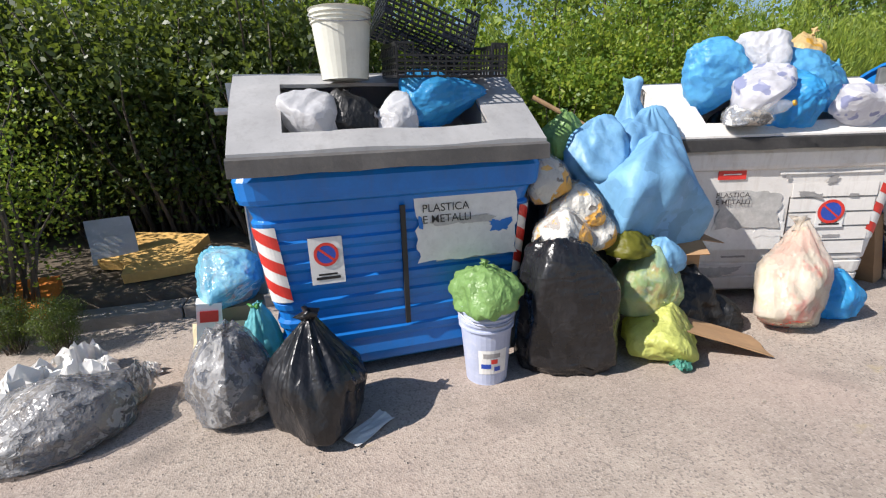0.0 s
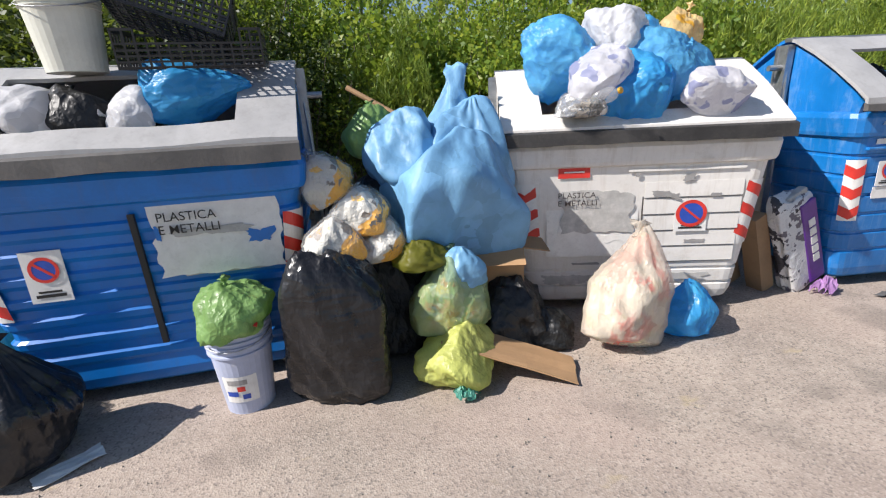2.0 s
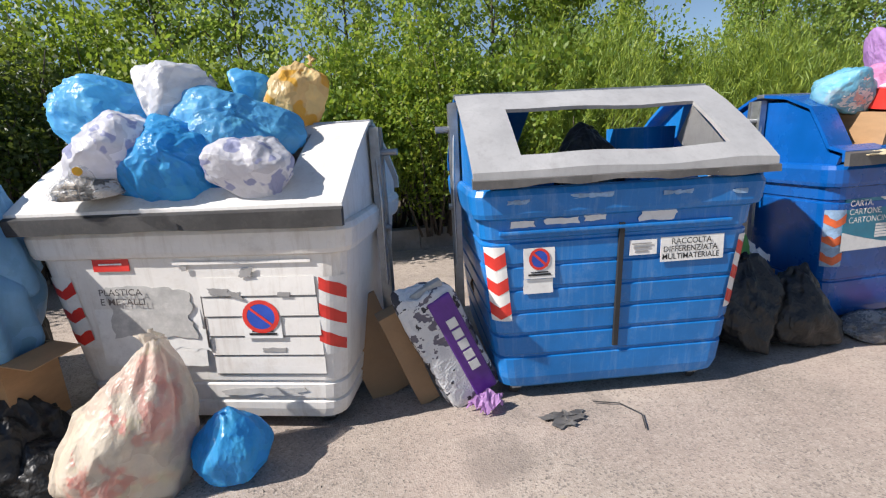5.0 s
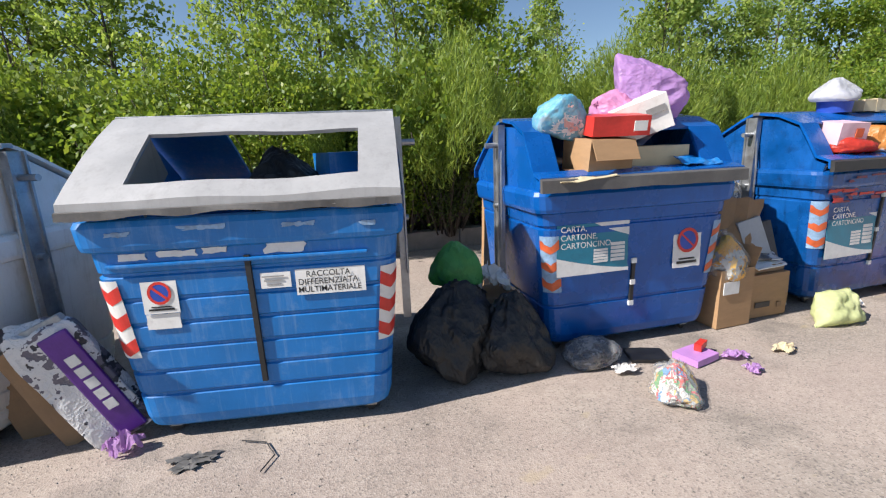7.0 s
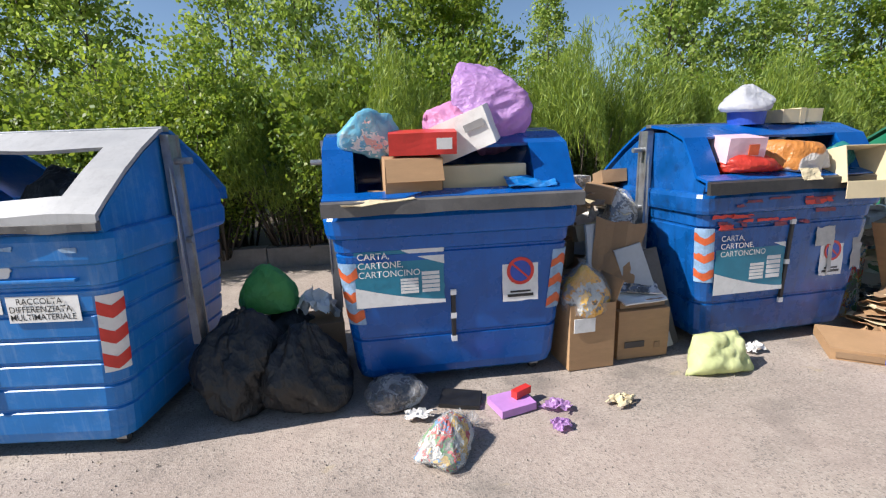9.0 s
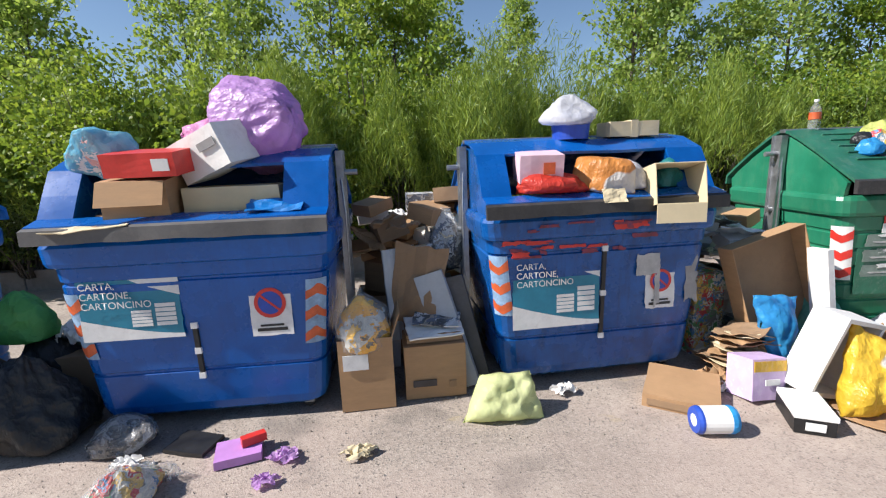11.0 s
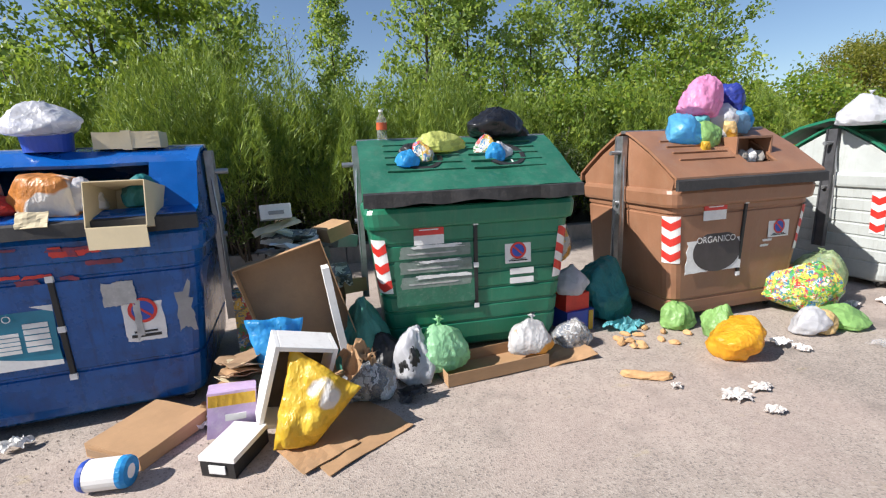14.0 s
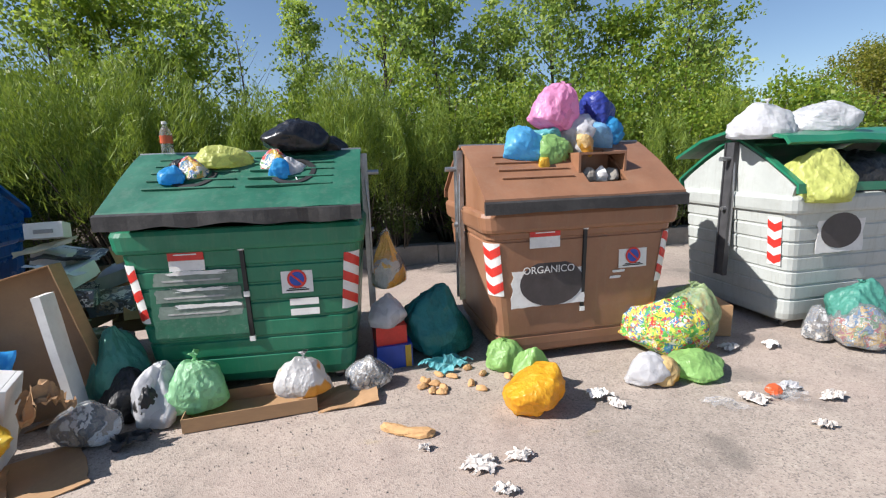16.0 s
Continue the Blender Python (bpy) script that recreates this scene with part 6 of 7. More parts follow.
carton("blue cardboard box seen inside the open hatch", 6.42, 3.0, 1.10, 0.36, 0.3, 0.52, m_out=M_BLUE2, rz=20)
crumple("tangle of thin wire and black residue on the asphalt", 5.42, 2.14, 0.0, 0.30, 0.18, 0.015, M_LIPGREY, "wire_tangle", "debris")
bm = bmesh.new()
tube(bm, [(5.66, 2.24, 0.012), (5.80, 2.18, 0.012), (5.86, 2.05, 0.012), (5.80, 1.93, 0.012)], 0.004, 0.004, 5)
thing("wire", bm, M_LIP, Matrix(), "bent black wire on the asphalt", "wire")

# ---- refuse: between the third bin and the paper bins ----
bag("matt black rubbish bag slumped between bins", 7.08, 2.66, 0.0, 0.54, 0.5, 0.66, F_BLACKMATT, knot=0.04, wrinkle=1.3)
bag("matt black rubbish bag slumped beside another", 7.50, 2.60, 0.0, 0.50, 0.46, 0.54, F_BLACKMATT, knot=0.03, wrinkle=1.3)
bag("bright green plastic bag on the black bags", 7.20, 3.02, 0.55, 0.34, 0.32, 0.32, F_GREEN, gather=0.3, knot=0)
bag("dark rubbish bag at the back between bins", 7.25, 3.1, 0.0, 0.5, 0.45, 0.58, F_BLACKMATT, knot=0)
crumple("crushed white and yellow packaging between bins", 7.50, 3.10, 0.40, 0.40, 0.32, 0.20, M_PAPER)
carton("low cardboard box of scraps between bins", 7.50, 3.12, 0.0, 0.42, 0.34, 0.42, m_out=M_CARDIN, rz=8)
slab("upright brown board behind the paper bin", 7.80, 4.0, 0.0, 0.10, 0.05, 1.24, M_CARD, (0, 2, 10), "board", bevel=0.004)
bag("clear blue bag of bottles on the paper bin", 8.03, 2.90, 1.66, 0.37, 0.34, 0.31, F_AQUACLEAR, inside=P_PALES, knot=0.03, gather=0.3, tip=(-70, 20, 0))
carton("red shoebox with a white end on the lid", 8.37, 2.74, 1.67, 0.44, 0.26, 0.14, m_out=M_RED, rz=-6, rx=8, name="shoebox", marks=((0.14, 0.07, 0.10, 0.07, M_STICKER),))
carton("white and lilac cardboard box tipped on the lid", 8.74, 2.88, 1.67, 0.40, 0.28, 0.26, m_out=M_PAPER, rz=-24, ry=-20, rx=8, marks=((0.10, 0.16, 0.14, 0.05, M_GREYPRINT),))
bag("big lilac rubbish bag on the paper bin's ridge", 8.98, 3.12, 1.74, 0.60, 0.56, 0.52, F_LILAC, gather=0.3, knot=0, tip=(35, 75, 0))
bag("pinkish white rubbish bag beside the white box", 8.54, 3.06, 1.72, 0.34, 0.3, 0.26, F_PINK, gather=0.2, knot=0, tip=(0, -60, 0))
carton("crushed brown cardboard box jammed in the hatch", 8.28, 2.80, 1.40, 0.38, 0.34, 0.25, rz=4, rx=6, marks=((0.05, 0.12, 0.10, 0.03, M_CARDIN),), flaps=(("f", 150),))
carton("long cream cardboard box jammed in the hatch", 8.80, 2.92, 1.40, 0.60, 0.30, 0.17, m_out=M_CREAM, rz=1)
sheet("brown cardboard flap hanging from the hatch", 0.44, 0.24, pose(8.20, 2.66, 1.37, 14, 4, 4), M_CARD, 0.03, 6)
sheet("torn cardboard hanging over the lip", 0.46, 0.12, pose(8.05, 2.56, 1.36, 8, -3, 4), M_CREAM, 0.02, 9)
sheet("blue plastic flap in the hatch", 0.34, 0.16, pose(9.10, 2.68, 1.43, 20, 0, 0), M_BLUE2, 0.03, 4, name="plastic_flap", category="plastic")
bag("dark rubbish filling the paper bin", 8.55, 3.2, 0.25, 1.2, 0.8, 1.12, F_BLACKMATT, knot=0)

# litter before the paper bins
bag("crumpled dark green-black film on the asphalt", 8.08, 2.44, 0.0, 0.34, 0.28, 0.18, F_SMOKE, inside=P_GREYS, gather=0, knot=0, wrinkle=2)
crumple("white plate and paper scraps", 8.22, 2.24, 0.0, 0.24, 0.14, 0.05, M_PAPER)
carton("flat black printed booklet on the asphalt", 8.52, 2.40, 0.0, 0.28, 0.20, 0.025, m_out=M_BLACK, rz=-18, name="booklet", marks=())
carton("purple book lying on the asphalt", 8.84, 2.26, 0.0, 0.26, 0.20, 0.05, m_out=M_VIOLET, rz=14, name="book")
carton("red and white packet lying on a book", 8.92, 2.30, 0.052, 0.14, 0.05, 0.05, m_out=M_RED, rz=30, name="packet")
crumple("torn lilac paper on the asphalt", 9.12, 2.18, 0.0, 0.22, 0.18, 0.04, F_LILAC)
crumple("small lilac scrap on the asphalt", 9.06, 1.98, 0.0, 0.16, 0.12, 0.04, F_LILAC)
bag("clear bag of yellow and blue wrappers on the asphalt", 8.36, 1.92, 0.0, 0.40, 0.26, 0.19, F_CLEAR, inside=P_REFUSE, gather=0.4, knot=0.03, wrinkle=2.0, rot=(0, 0, 50), sag=0.3)
crumple("crumpled clear film beside a bag", 8.46, 2.08, 0.0, 0.28, 0.2, 0.10, F_CLEAR, "plastic_scrap", "plastic")
crumple("small tan wrapper on the asphalt", 9.56, 2.15, 0.0, 0.22, 0.14, 0.04, M_CREAM)
crumple("white crumpled tissue under the paper bin", 10.98, 2.64, 0.0, 0.20, 0.12, 0.06, M_PAPER)

# ---- refuse: between the two paper bins ----
carton("tall brown cardboard box, open, with a white label", 9.58, 2.80, 0.0, 0.37, 0.32, 0.52, rz=3, open_top=True, marks=((-0.07, 0.36, 0.17, 0.11, M_STICKER),), flaps=(("r", 20),))
bag("clear white bag with orange peel in a box", 9.56, 2.80, 0.40, 0.38, 0.32, 0.40, F_CLEAR, inside=P_ORANGES, knot=0.04)
carton("brown cardboard box with dark printed marks", 10.06, 2.90, 0.0, 0.44, 0.34, 0.40, rz=2, marks=((-0.08, 0.12, 0.17, 0.05, M_DARKPRINT), (0.12, 0.10, 0.05, 0.05, M_CARDIN)))
carton("shallow brown box under papers", 10.06, 2.92, 0.41, 0.40, 0.30, 0.06, m_out=M_CARDIN, rz=4)
sheet("printed white magazine on a cardboard box", 0.40, 0.28, pose(10.07, 2.88, 0.475, 14, 0, 8), M_PAPER, 0.02, 4, 0.012, "magazine", "magazine")
sheet("printed magazine lying askew on a box", 0.34, 0.24, pose(10.10, 2.94, 0.515, 12, 4, -10), P_GREYS, 0.02, 7, 0.010, "magazine", "magazine")
sheet("grey board standing among boxes", 0.24, 0.70, pose(9.82, 3.15, 0.68, 84, 0, 30), M_GREYCARD, 0.02, 8, 0.02, "grey_board", "board", torn=0.01)
sheet("grey-brown cardboard standing among boxes", 0.40, 0.60, pose(9.98, 3.05, 0.76, 80, 8, -14), M_CARDIN, 0.03, 10, torn=0.1)
slab("long grey board leaning on the paper bin", 10.30, 2.86, 0.0, 0.22, 0.07, 0.90, M_GREYCARD, (-8, -18, -12), "grey_board", bevel=0.004)
slab("dark grey board leaning on the paper bin", 10.42, 2.92, 0.0, 0.16, 0.05, 0.84, M_DARKSTEEL, (-6, -14, -12), "grey_board", bevel=0.004)
for k, (x, y, z, w, d, h, mt) in enumerate(((9.70, 3.7, 0.0, 0.5, 0.4, 0.55, M_CARD), (10.15, 3.8, 0.0, 0.5, 0.4, 0.62, M_CARD), (9.95, 4.2, 0.0, 0.6, 0.4, 0.7, M_CREAM), (9.75, 3.75, 0.56, 0.36, 0.3, 0.26, M_CARD),
        (10.1, 3.85, 0.63, 0.40, 0.3, 0.28, M_PAPER), (9.85, 4.1, 0.72, 0.42, 0.3, 0.22, M_CARD), (10.2, 3.4, 0.0, 0.3, 0.3, 0.6, M_GREYCARD), (9.6, 3.35, 0.0, 0.3, 0.3, 0.5, M_PAPER))):
    carton("collapsed cardboard box in the heap behind the bins", x, y, z, w, d, h, m_out=mt, rz=17 * k, rx=4 * (k % 3), open_top=k % 2 == 0, flaps=(("f", 100 + 10 * k), ("r", 60)) if k % 2 == 0 else (), group="boxes heaped behind the bins")
for k in range(14):
    a = 2.4 * k
    carton("collapsed cardboard box high on the heap behind the bins", 9.95 + 0.36 * math.cos(a), 3.85 + 0.26 * math.sin(a), 0.72 + 0.045 * k, 0.34 - 0.008 * k, 0.26, 0.10 + 0.02 * (k % 4), m_out=(M_CARD, M_CARDIN, M_CREAM, M_PAPER, M_CARD, P_GREYS)[k % 6], rz=41 * k, rx=14 * math.sin(k * 2), ry=12 * math.cos(k * 3), group="boxes heaped behind the bins")
for k in range(16):
    a = 2.4 * k
    sheet("torn cardboard piece on the heap behind the bins", 0.26 + 0.02 * (k % 5), 0.18 + 0.03 * (k % 3), pose(9.95 + 0.42 * math.cos(a), 3.75 + 0.45 * math.sin(a), 0.85 + 0.05 * (k % 9), 25 * math.sin(a * 2), 20 * math.cos(a), 40 * k), (M_CARD, M_CREAM, M_PAPER, M_CARDIN)[k % 4], 0.05, k + 20, group="torn card behind the bins")
bag("clear bag of paper hanging at the paper bin's side", 10.26, 3.50, 0.75, 0.34, 0.3, 0.50, F_CLEAR, inside=P_GREYS, knot=0.03)
pillow("pale lime cloth-like bag lying on the asphalt", ((-0.27, 0.0), (0.27, 0.0), (0.19, 0.31), (-0.14, 0.30)), 0.26, pose(10.48, 2.36, 0.0, -28, 0, -4), F_CLOTH, seed=8)

# ---- refuse: on the second paper bin ----
tub = bucket("blue and white plastic tub on the lid's ridge", 11.22, 3.24, 1.80, 0.135, 0.152, 0.17, M_BLUEPRINT, bands=1)
bag("white plastic bag stuffed into a tub", 11.23, 3.24, 1.90, 0.38, 0.34, 0.22, F_WHITE, gather=0.2, knot=0)
carton("flat cream cardboard box on the lid's ridge", 11.70, 3.28, 1.81, 0.40, 0.22, 0.11, m_out=M_CREAM, rz=2, tape=True)
carton("pink and white box in the hatch", 10.86, 2.92, 1.52, 0.30, 0.26, 0.19, m_out=M_PALEPINK, rz=-4, rx=8, marks=((0.05, 0.1, 0.08, 0.08, M_ORANGE),))
bag("red rubbish bag squeezed in the hatch", 10.96, 2.86, 1.42, 0.50, 0.28, 0.17, F_REDFILM, gather=0, knot=0)
bag("orange packet with a white label in the hatch", 11.30, 2.88, 1.42, 0.36, 0.28, 0.22, F_TANPRINT, gather=0, knot=0, wrinkle=0.6, boxy=0.7, planes=5, rot=(0, 8, -8), name="packet")
bag("white plastic bag in the hatch", 11.52, 2.88, 1.42, 0.24, 0.24, 0.20, F_WHITE, gather=0.1, knot=0)
carton("open cream cardboard box hanging out of the hatch", 11.80, 2.98, 1.40, 0.34, 0.28, 0.36, m_out=M_CREAM, rx=78, rz=-6, open_top=True, flaps=(("f", 100),))
bag("dark green thing inside an open box", 11.82, 2.92, 1.42, 0.24, 0.2, 0.2, F_TEAL, gather=0, knot=0)
bag("dark rubbish filling the second paper bin", 11.3, 3.3, 0.25, 1.2, 0.8, 1.14, F_BLACKMATT, knot=0)
sheet("cream paper flap at the hatch's edge", 0.16, 0.10, pose(11.32, 2.68, 1.40, 60, 0, 0), M_CREAM, 0.01, 3)

# ---- refuse: between the second paper bin and the green bin ----
tray = carton("big shallow cardboard tray leaning on the green bin", 12.88, 2.82, 0.04, 0.66, 0.14, 1.02, rx=-6, ry=-15, rz=4, m_out=M_CARD)
for o in list(tray.children):
    bpy.data.objects.remove(o)
part("back_panel", boxed(-0.31, 0.31, 0.06, 0.066, 0, 1.02), M_CARDIN, tray)
part("side_wall", boxed(-0.316, -0.31, -0.08, 0.066, 0, 1.02), M_CARD, tray)
part("side_wall", boxed(0.31, 0.316, -0.08, 0.066, 0, 1.02), M_CARD, tray)
part("end_wall", boxed(-0.31, 0.31, -0.08, 0.06, 1.014, 1.02), M_CARD, tray)
part("end_wall", boxed(-0.31, 0.31, -0.08, 0.06, 0.0, 0.006), M_CARD, tray)
slab("white polystyrene strip along a leaning tray", 13.05, 2.66, 0.0, 0.05, 0.16, 0.95, M_PAPER, (-4, -7, 4), "foam_strip", "foam", 0.004)
pillow("bright blue plastic bag hanging before a tray", ((-0.02, 0.0), (0.12, 0.0), (0.24, 0.52), (-0.14, 0.56)), 0.14, pose(12.52, 2.52, 0.10, -12, 0, 4), F_BLUE, seed=5)
wb = carton("white polystyrene box, open, lying tilted", 12.60, 2.34, 0.06, 0.34, 0.22, 0.56, m_out=M_PAPER, ry=16, rz=12, rx=8, wall=0.02)
for o in list(wb.children):
    bpy.data.objects.remove(o)
for a in ((-0.19, -0.16, -0.12, 0.1, 0, 0.56), (0.16, 0.19, -0.12, 0.1, 0, 0.56), (-0.16, 0.16, -0.12, 0.1, 0.53, 0.56), (-0.16, 0.16, -0.12, 0.1, 0.0, 0.03)):
    part("rim", boxed(*a, bevel=0.004), M_PAPER, wb)
# charcoal panel puts the hollow's shade into colour
part("recess_shade", boxed(-0.16, 0.16, 0.06, 0.095, 0.03, 0.53), M_DARKPRINT, wb)
pillow("yellow and white printed bag half full of waste", ((-0.10, 0.0), (0.14, 0.0), (0.44, 0.32), (0.04, 0.60)), 0.22, pose(12.62, 2.02, 0.02, -16, 0, -8), F_YELLOWPRINT, seed=3)
crumple("torn brown paper at a yellow bag's mouth", 13.08, 2.30, 0.30, 0.30, 0.24, 0.16, M_CARD)
bag("clear bag sagging behind a yellow bag", 13.16, 2.52, 0.0, 0.34, 0.3, 0.27, F_CLEAR, inside=P_GREYS, knot=0)
sheet("flattened brown cardboard on the asphalt", 0.60, 0.52, pose(12.98, 2.12, 0.0, 0, 0, 30), M_CARD, 0.012, 11, 0.006)
sheet("flattened brown cardboard flap on the asphalt", 0.36, 0.34, pose(12.78, 2.02, 0.012, 0, 0, 30), M_CARD, 0.012, 13, 0.006)
carton("flat brown cardboard parcel with printed edge", 11.77, 2.48, 0.0, 0.46, 0.48, 0.09, rz=-35, rx=2, marks=((-0.05, 0.045, 0.30, 0.045, M_CARDIN),))
cy = thing("paper_roll_pack", lathe([(0.0, -0.12), (0.075, -0.118), (0.082, -0.10), (0.082, 0.10), (0.075, 0.118), (0.0, 0.12)], 22), M_PAPER, pose(11.70, 2.06, 0.083, 90, 0, 82), "white and blue round pack lying on the asphalt", "pack", smooth=False)
part("end_band", lathe([(0.076, 0.119), (0.084, 0.10), (0.084, 0.075), (0.082, 0.074)], 22), F_BLUE, cy, "blue end band")
part("end_band", lathe([(0.082, -0.086), (0.084, -0.087), (0.084, -0.10), (0.076, -0.119)], 22), M_BLUEPRINT, cy, "dark blue end band")
pb = carton("lilac and white paper bag with a yellow rim", 12.26, 2.40, 0.0, 0.28, 0.20, 0.28, m_out=M_PALELILAC, rz=8, ry=6, rx=-10, name="carrier_bag", marks=((0.0, 0.23, 0.27, 0.07, F_YELLOW), (0.02, 0.12, 0.12, 0.04, M_STICKER)))
sb = carton("black shoebox with a white lid on the asphalt", 12.33, 2.09, 0.0, 0.21, 0.32, 0.10, m_out=M_BLACK, rz=-26, name="shoebox", marks=((0.0, 0.05, 0.10, 0.05, M_STICKER),))
part("lid", boxed(-0.11, 0.11, -0.165, 0.165, 0.094, 0.125, bevel=0.003), M_PAPER, sb, "white lid")
for k in range(9):
    sheet("stacked torn brown cardboard beside the bin", 0.46 - 0.02 * k, 0.34, pose(12.38 + 0.02 * math.sin(k * 3), 2.82 - 0.02 * k, 0.045 * k, 6 * math.sin(k * 2), 10 + 3 * math.cos(k), 15 * k), (M_CARD, M_CREAM, M_CARDIN)[k % 3], 0.04, k + 50, group="stacked torn card")
carton("red printed box pushed behind the cardboard", 12.36, 3.25, 0.0, 0.3, 0.3, 0.68, m_out=P_REFUSE, rz=10)
crumple("torn brown paper on the asphalt", 12.10, 2.62, 0.0, 0.34, 0.24, 0.08, M_CARD)
crumple("torn white paper on the asphalt", 12.04, 2.50, 0.0, 0.22, 0.14, 0.06, M_PAPER)
bag("sea-green rubbish bag beside the green bin", 13.18, 2.92, 0.0, 0.38, 0.34, 0.58, F_SEA, gather=0.3, knot=0.03)
bag("black rubbish bag before the green bin", 13.30, 2.78, 0.0, 0.36, 0.3, 0.32, F_BLACKMATT, knot=0)
bag("white and black plastic bag before the green bin", 13.50, 2.66, 0.0, 0.30, 0.28, 0.38, F_WHITE, gather=0.3, knot=0.03, rot=(0, 10, 0), wrinkle=1.5)
bag("black waste spilling from a white bag", 13.48, 2.58, 0.06, 0.17, 0.14, 0.22, F_BLACKMATT, knot=0, wrinkle=1.8)
crumple("dark scraps on the asphalt", 13.44, 2.38, 0.0, 0.30, 0.16, 0.06, M_LIP, "plastic_scrap", "plastic")
for k in range(18):
    a, r = 2.4 * k, 0.08 * math.sqrt(k)
    mt = (P_GREYS, M_GREYCARD, M_PAPER, M_CARD, M_CARDIN)[k % 5]
    carton("broken packaging in the heap by the green bin", 12.85 + 0.9 * r * math.cos(a), 3.60 + r * 1.4 * math.sin(a), 0.122 * (k % 9), 0.32, 0.24, 0.12, m_out=mt, rz=37 * k, rx=14 * math.sin(k), ry=12 * math.cos(k), group="broken packaging by the green bin")
carton("white printed box on top of the heap", 12.58, 3.50, 1.20, 0.24, 0.16, 0.12, m_out=M_PAPER, rz=10, rx=-12, marks=((0, 0.05, 0.12, 0.03, M_GREYPRINT),))
sheet("bent white card on the heap", 0.38, 0.2, pose(12.58, 3.46, 1.13, 8, -12, 12), M_CREAM, 0.03, 33)
sheet("bent dark card on the heap", 0.34, 0.26, pose(12.66, 3.42, 1.02, -8, 10, 40), M_DARKPRINT, 0.04, 36)
for k in range(12):
    a = 2.4 * k
    sheet("torn printed card in the heap by the green bin", 0.30 + 0.03 * (k % 4), 0.18 + 0.03 * (k % 3), pose(12.66 + 0.16 * math.cos(a), 3.40 + 0.20 * math.sin(a), 0.42 + 0.055 * k, 18 * math.sin(a * 2), 16 * math.cos(a), 33 * k), (M_PAPER, P_GREYS, M_CREAM, M_CARDIN, M_GREYCARD)[k % 5], 0.04, k + 70, group="torn card by the green bin")

# ---- refuse: at and on the green bin ----
bag("mint-green rubbish bag before the green bin", 13.75, 2.74, 0.04, 0.40, 0.36, 0.36, F_MINT, gather=0.2, knot=0.04)
tr = carton("low brown cardboard tray on the asphalt", 14.14, 2.62, 0.0, 0.86, 0.34, 0.10, rz=4, open_top=True)
sheet("brown cardboard flap folded out of a tray", 0.46, 0.30, pose(14.78, 2.60, 0.0, 4, -6, 0), M_CARD, 0.02, 15, 0.006)
bag("white printed carrier bag on a cardboard tray", 14.50, 2.62, 0.07, 0.34, 0.28, 0.30, F_WHITEORANGE, gather=0.3, knot=0.03)
bag("clear bag of cans on the asphalt", 14.96, 2.74, 0.0, 0.30, 0.26, 0.24, F_CLEAR, inside=P_GREYS, knot=0)
bottle("clear plastic bottle with an orange label standing on the lid", 13.52, 3.50, 1.81, 0.045, 0.26, F_CLEAR, M_STICKER, band=M_ORANGE)
bag("lime-green plastic bag on the green lid", 13.94, 3.27, 1.69, 0.38, 0.24, 0.16, F_LIME, gather=0, knot=0, wrinkle=1.4)
bag("black striped rubbish bag on the green lid", 14.53, 3.38, 1.80, 0.50, 0.34, 0.24, F_BLACK, gather=0.3, knot=0.03)
bag("small black bag end on the green lid", 14.78, 3.50, 1.80, 0.24, 0.2, 0.12, F_BLACKMATT, gather=0, knot=0)
for k, (xx, mt) in enumerate(((13.66, F_BLUE), (13.78, P_REFUSE), (13.70, F_BLACKMATT), (14.40, F_BLUE), (14.48, F_WHITE), (14.36, P_REFUSE))):
    bag("small bag stuffed in the lid's round port", xx, 3.12 + 0.05 * (k % 3), 1.59 + 0.03 * (k % 3), 0.17, 0.16, 0.14 + 0.03 * (k % 2), mt, gather=0.2, knot=0, group="bags in the round ports")
bm = bmesh.new()
tube(bm, [(14.52, 3.05, 1.62), (14.56, 2.98, 1.54), (14.57, 2.82, 1.38)], 0.005, 0.004, 5)
thing("string", bm, M_STICKER, Matrix(), "white string hanging over the green lid", "string")

# ---- refuse: between the green and the brown bin ----
bag("white carrier bag hanging from the green bin's arm", 15.20, 3.44, 0.58, 0.30, 0.24, 0.52, F_CLEAR, inside=P_ORANGES, gather=0.6, knot=0.03, pear=0.3)
bag("large dark teal rubbish bag between bins", 15.60, 3.24, 0.0, 0.58, 0.5, 0.58, F_TEAL, gather=0.1, knot=0, pear=0.05)
bag("white plastic bag over a red box", 15.16, 3.12, 0.34, 0.30, 0.28, 0.28, F_WHITE, knot=0, gather=0.2)
carton("red box beside the green bin", 15.16, 3.12, 0.20, 0.26, 0.22, 0.16, m_out=M_RED, rz=6)
carton("blue and yellow printed box beside the green bin", 15.18, 3.10, 0.0, 0.30, 0.24, 0.20, m_out=M_BLUEPRINT, rz=4, marks=((0.11, 0.1, 0.05, 0.19, F_YELLOW),))
crumple("aqua plastic film spread on the asphalt", 15.58, 2.88, 0.0, 0.46, 0.24, 0.08, F_AQUA, "plastic_scrap", "plastic")
for k in range(14):
    a = 2.4 * k
    lump("piece of stale bread on the asphalt", 15.45 + 0.16 * math.cos(a) * math.sqrt(k / 3) + 0.02 * k, 2.62 + 0.10 * math.sin(a) * math.sqrt(k / 3), 0.0, 0.085, 0.05, 0.035, M_BREAD, "bread_piece", "bread", 50 * k, "bread scraps")
for x, y, rz in ((15.10, 2.08, -35), (15.22, 2.02, -20)):
    lump("torn piece of bread crust on the asphalt", x, y, 0.0, 0.22, 0.08, 0.05, M_BREAD, "bread_piece", "bread", rz, "bread scraps")
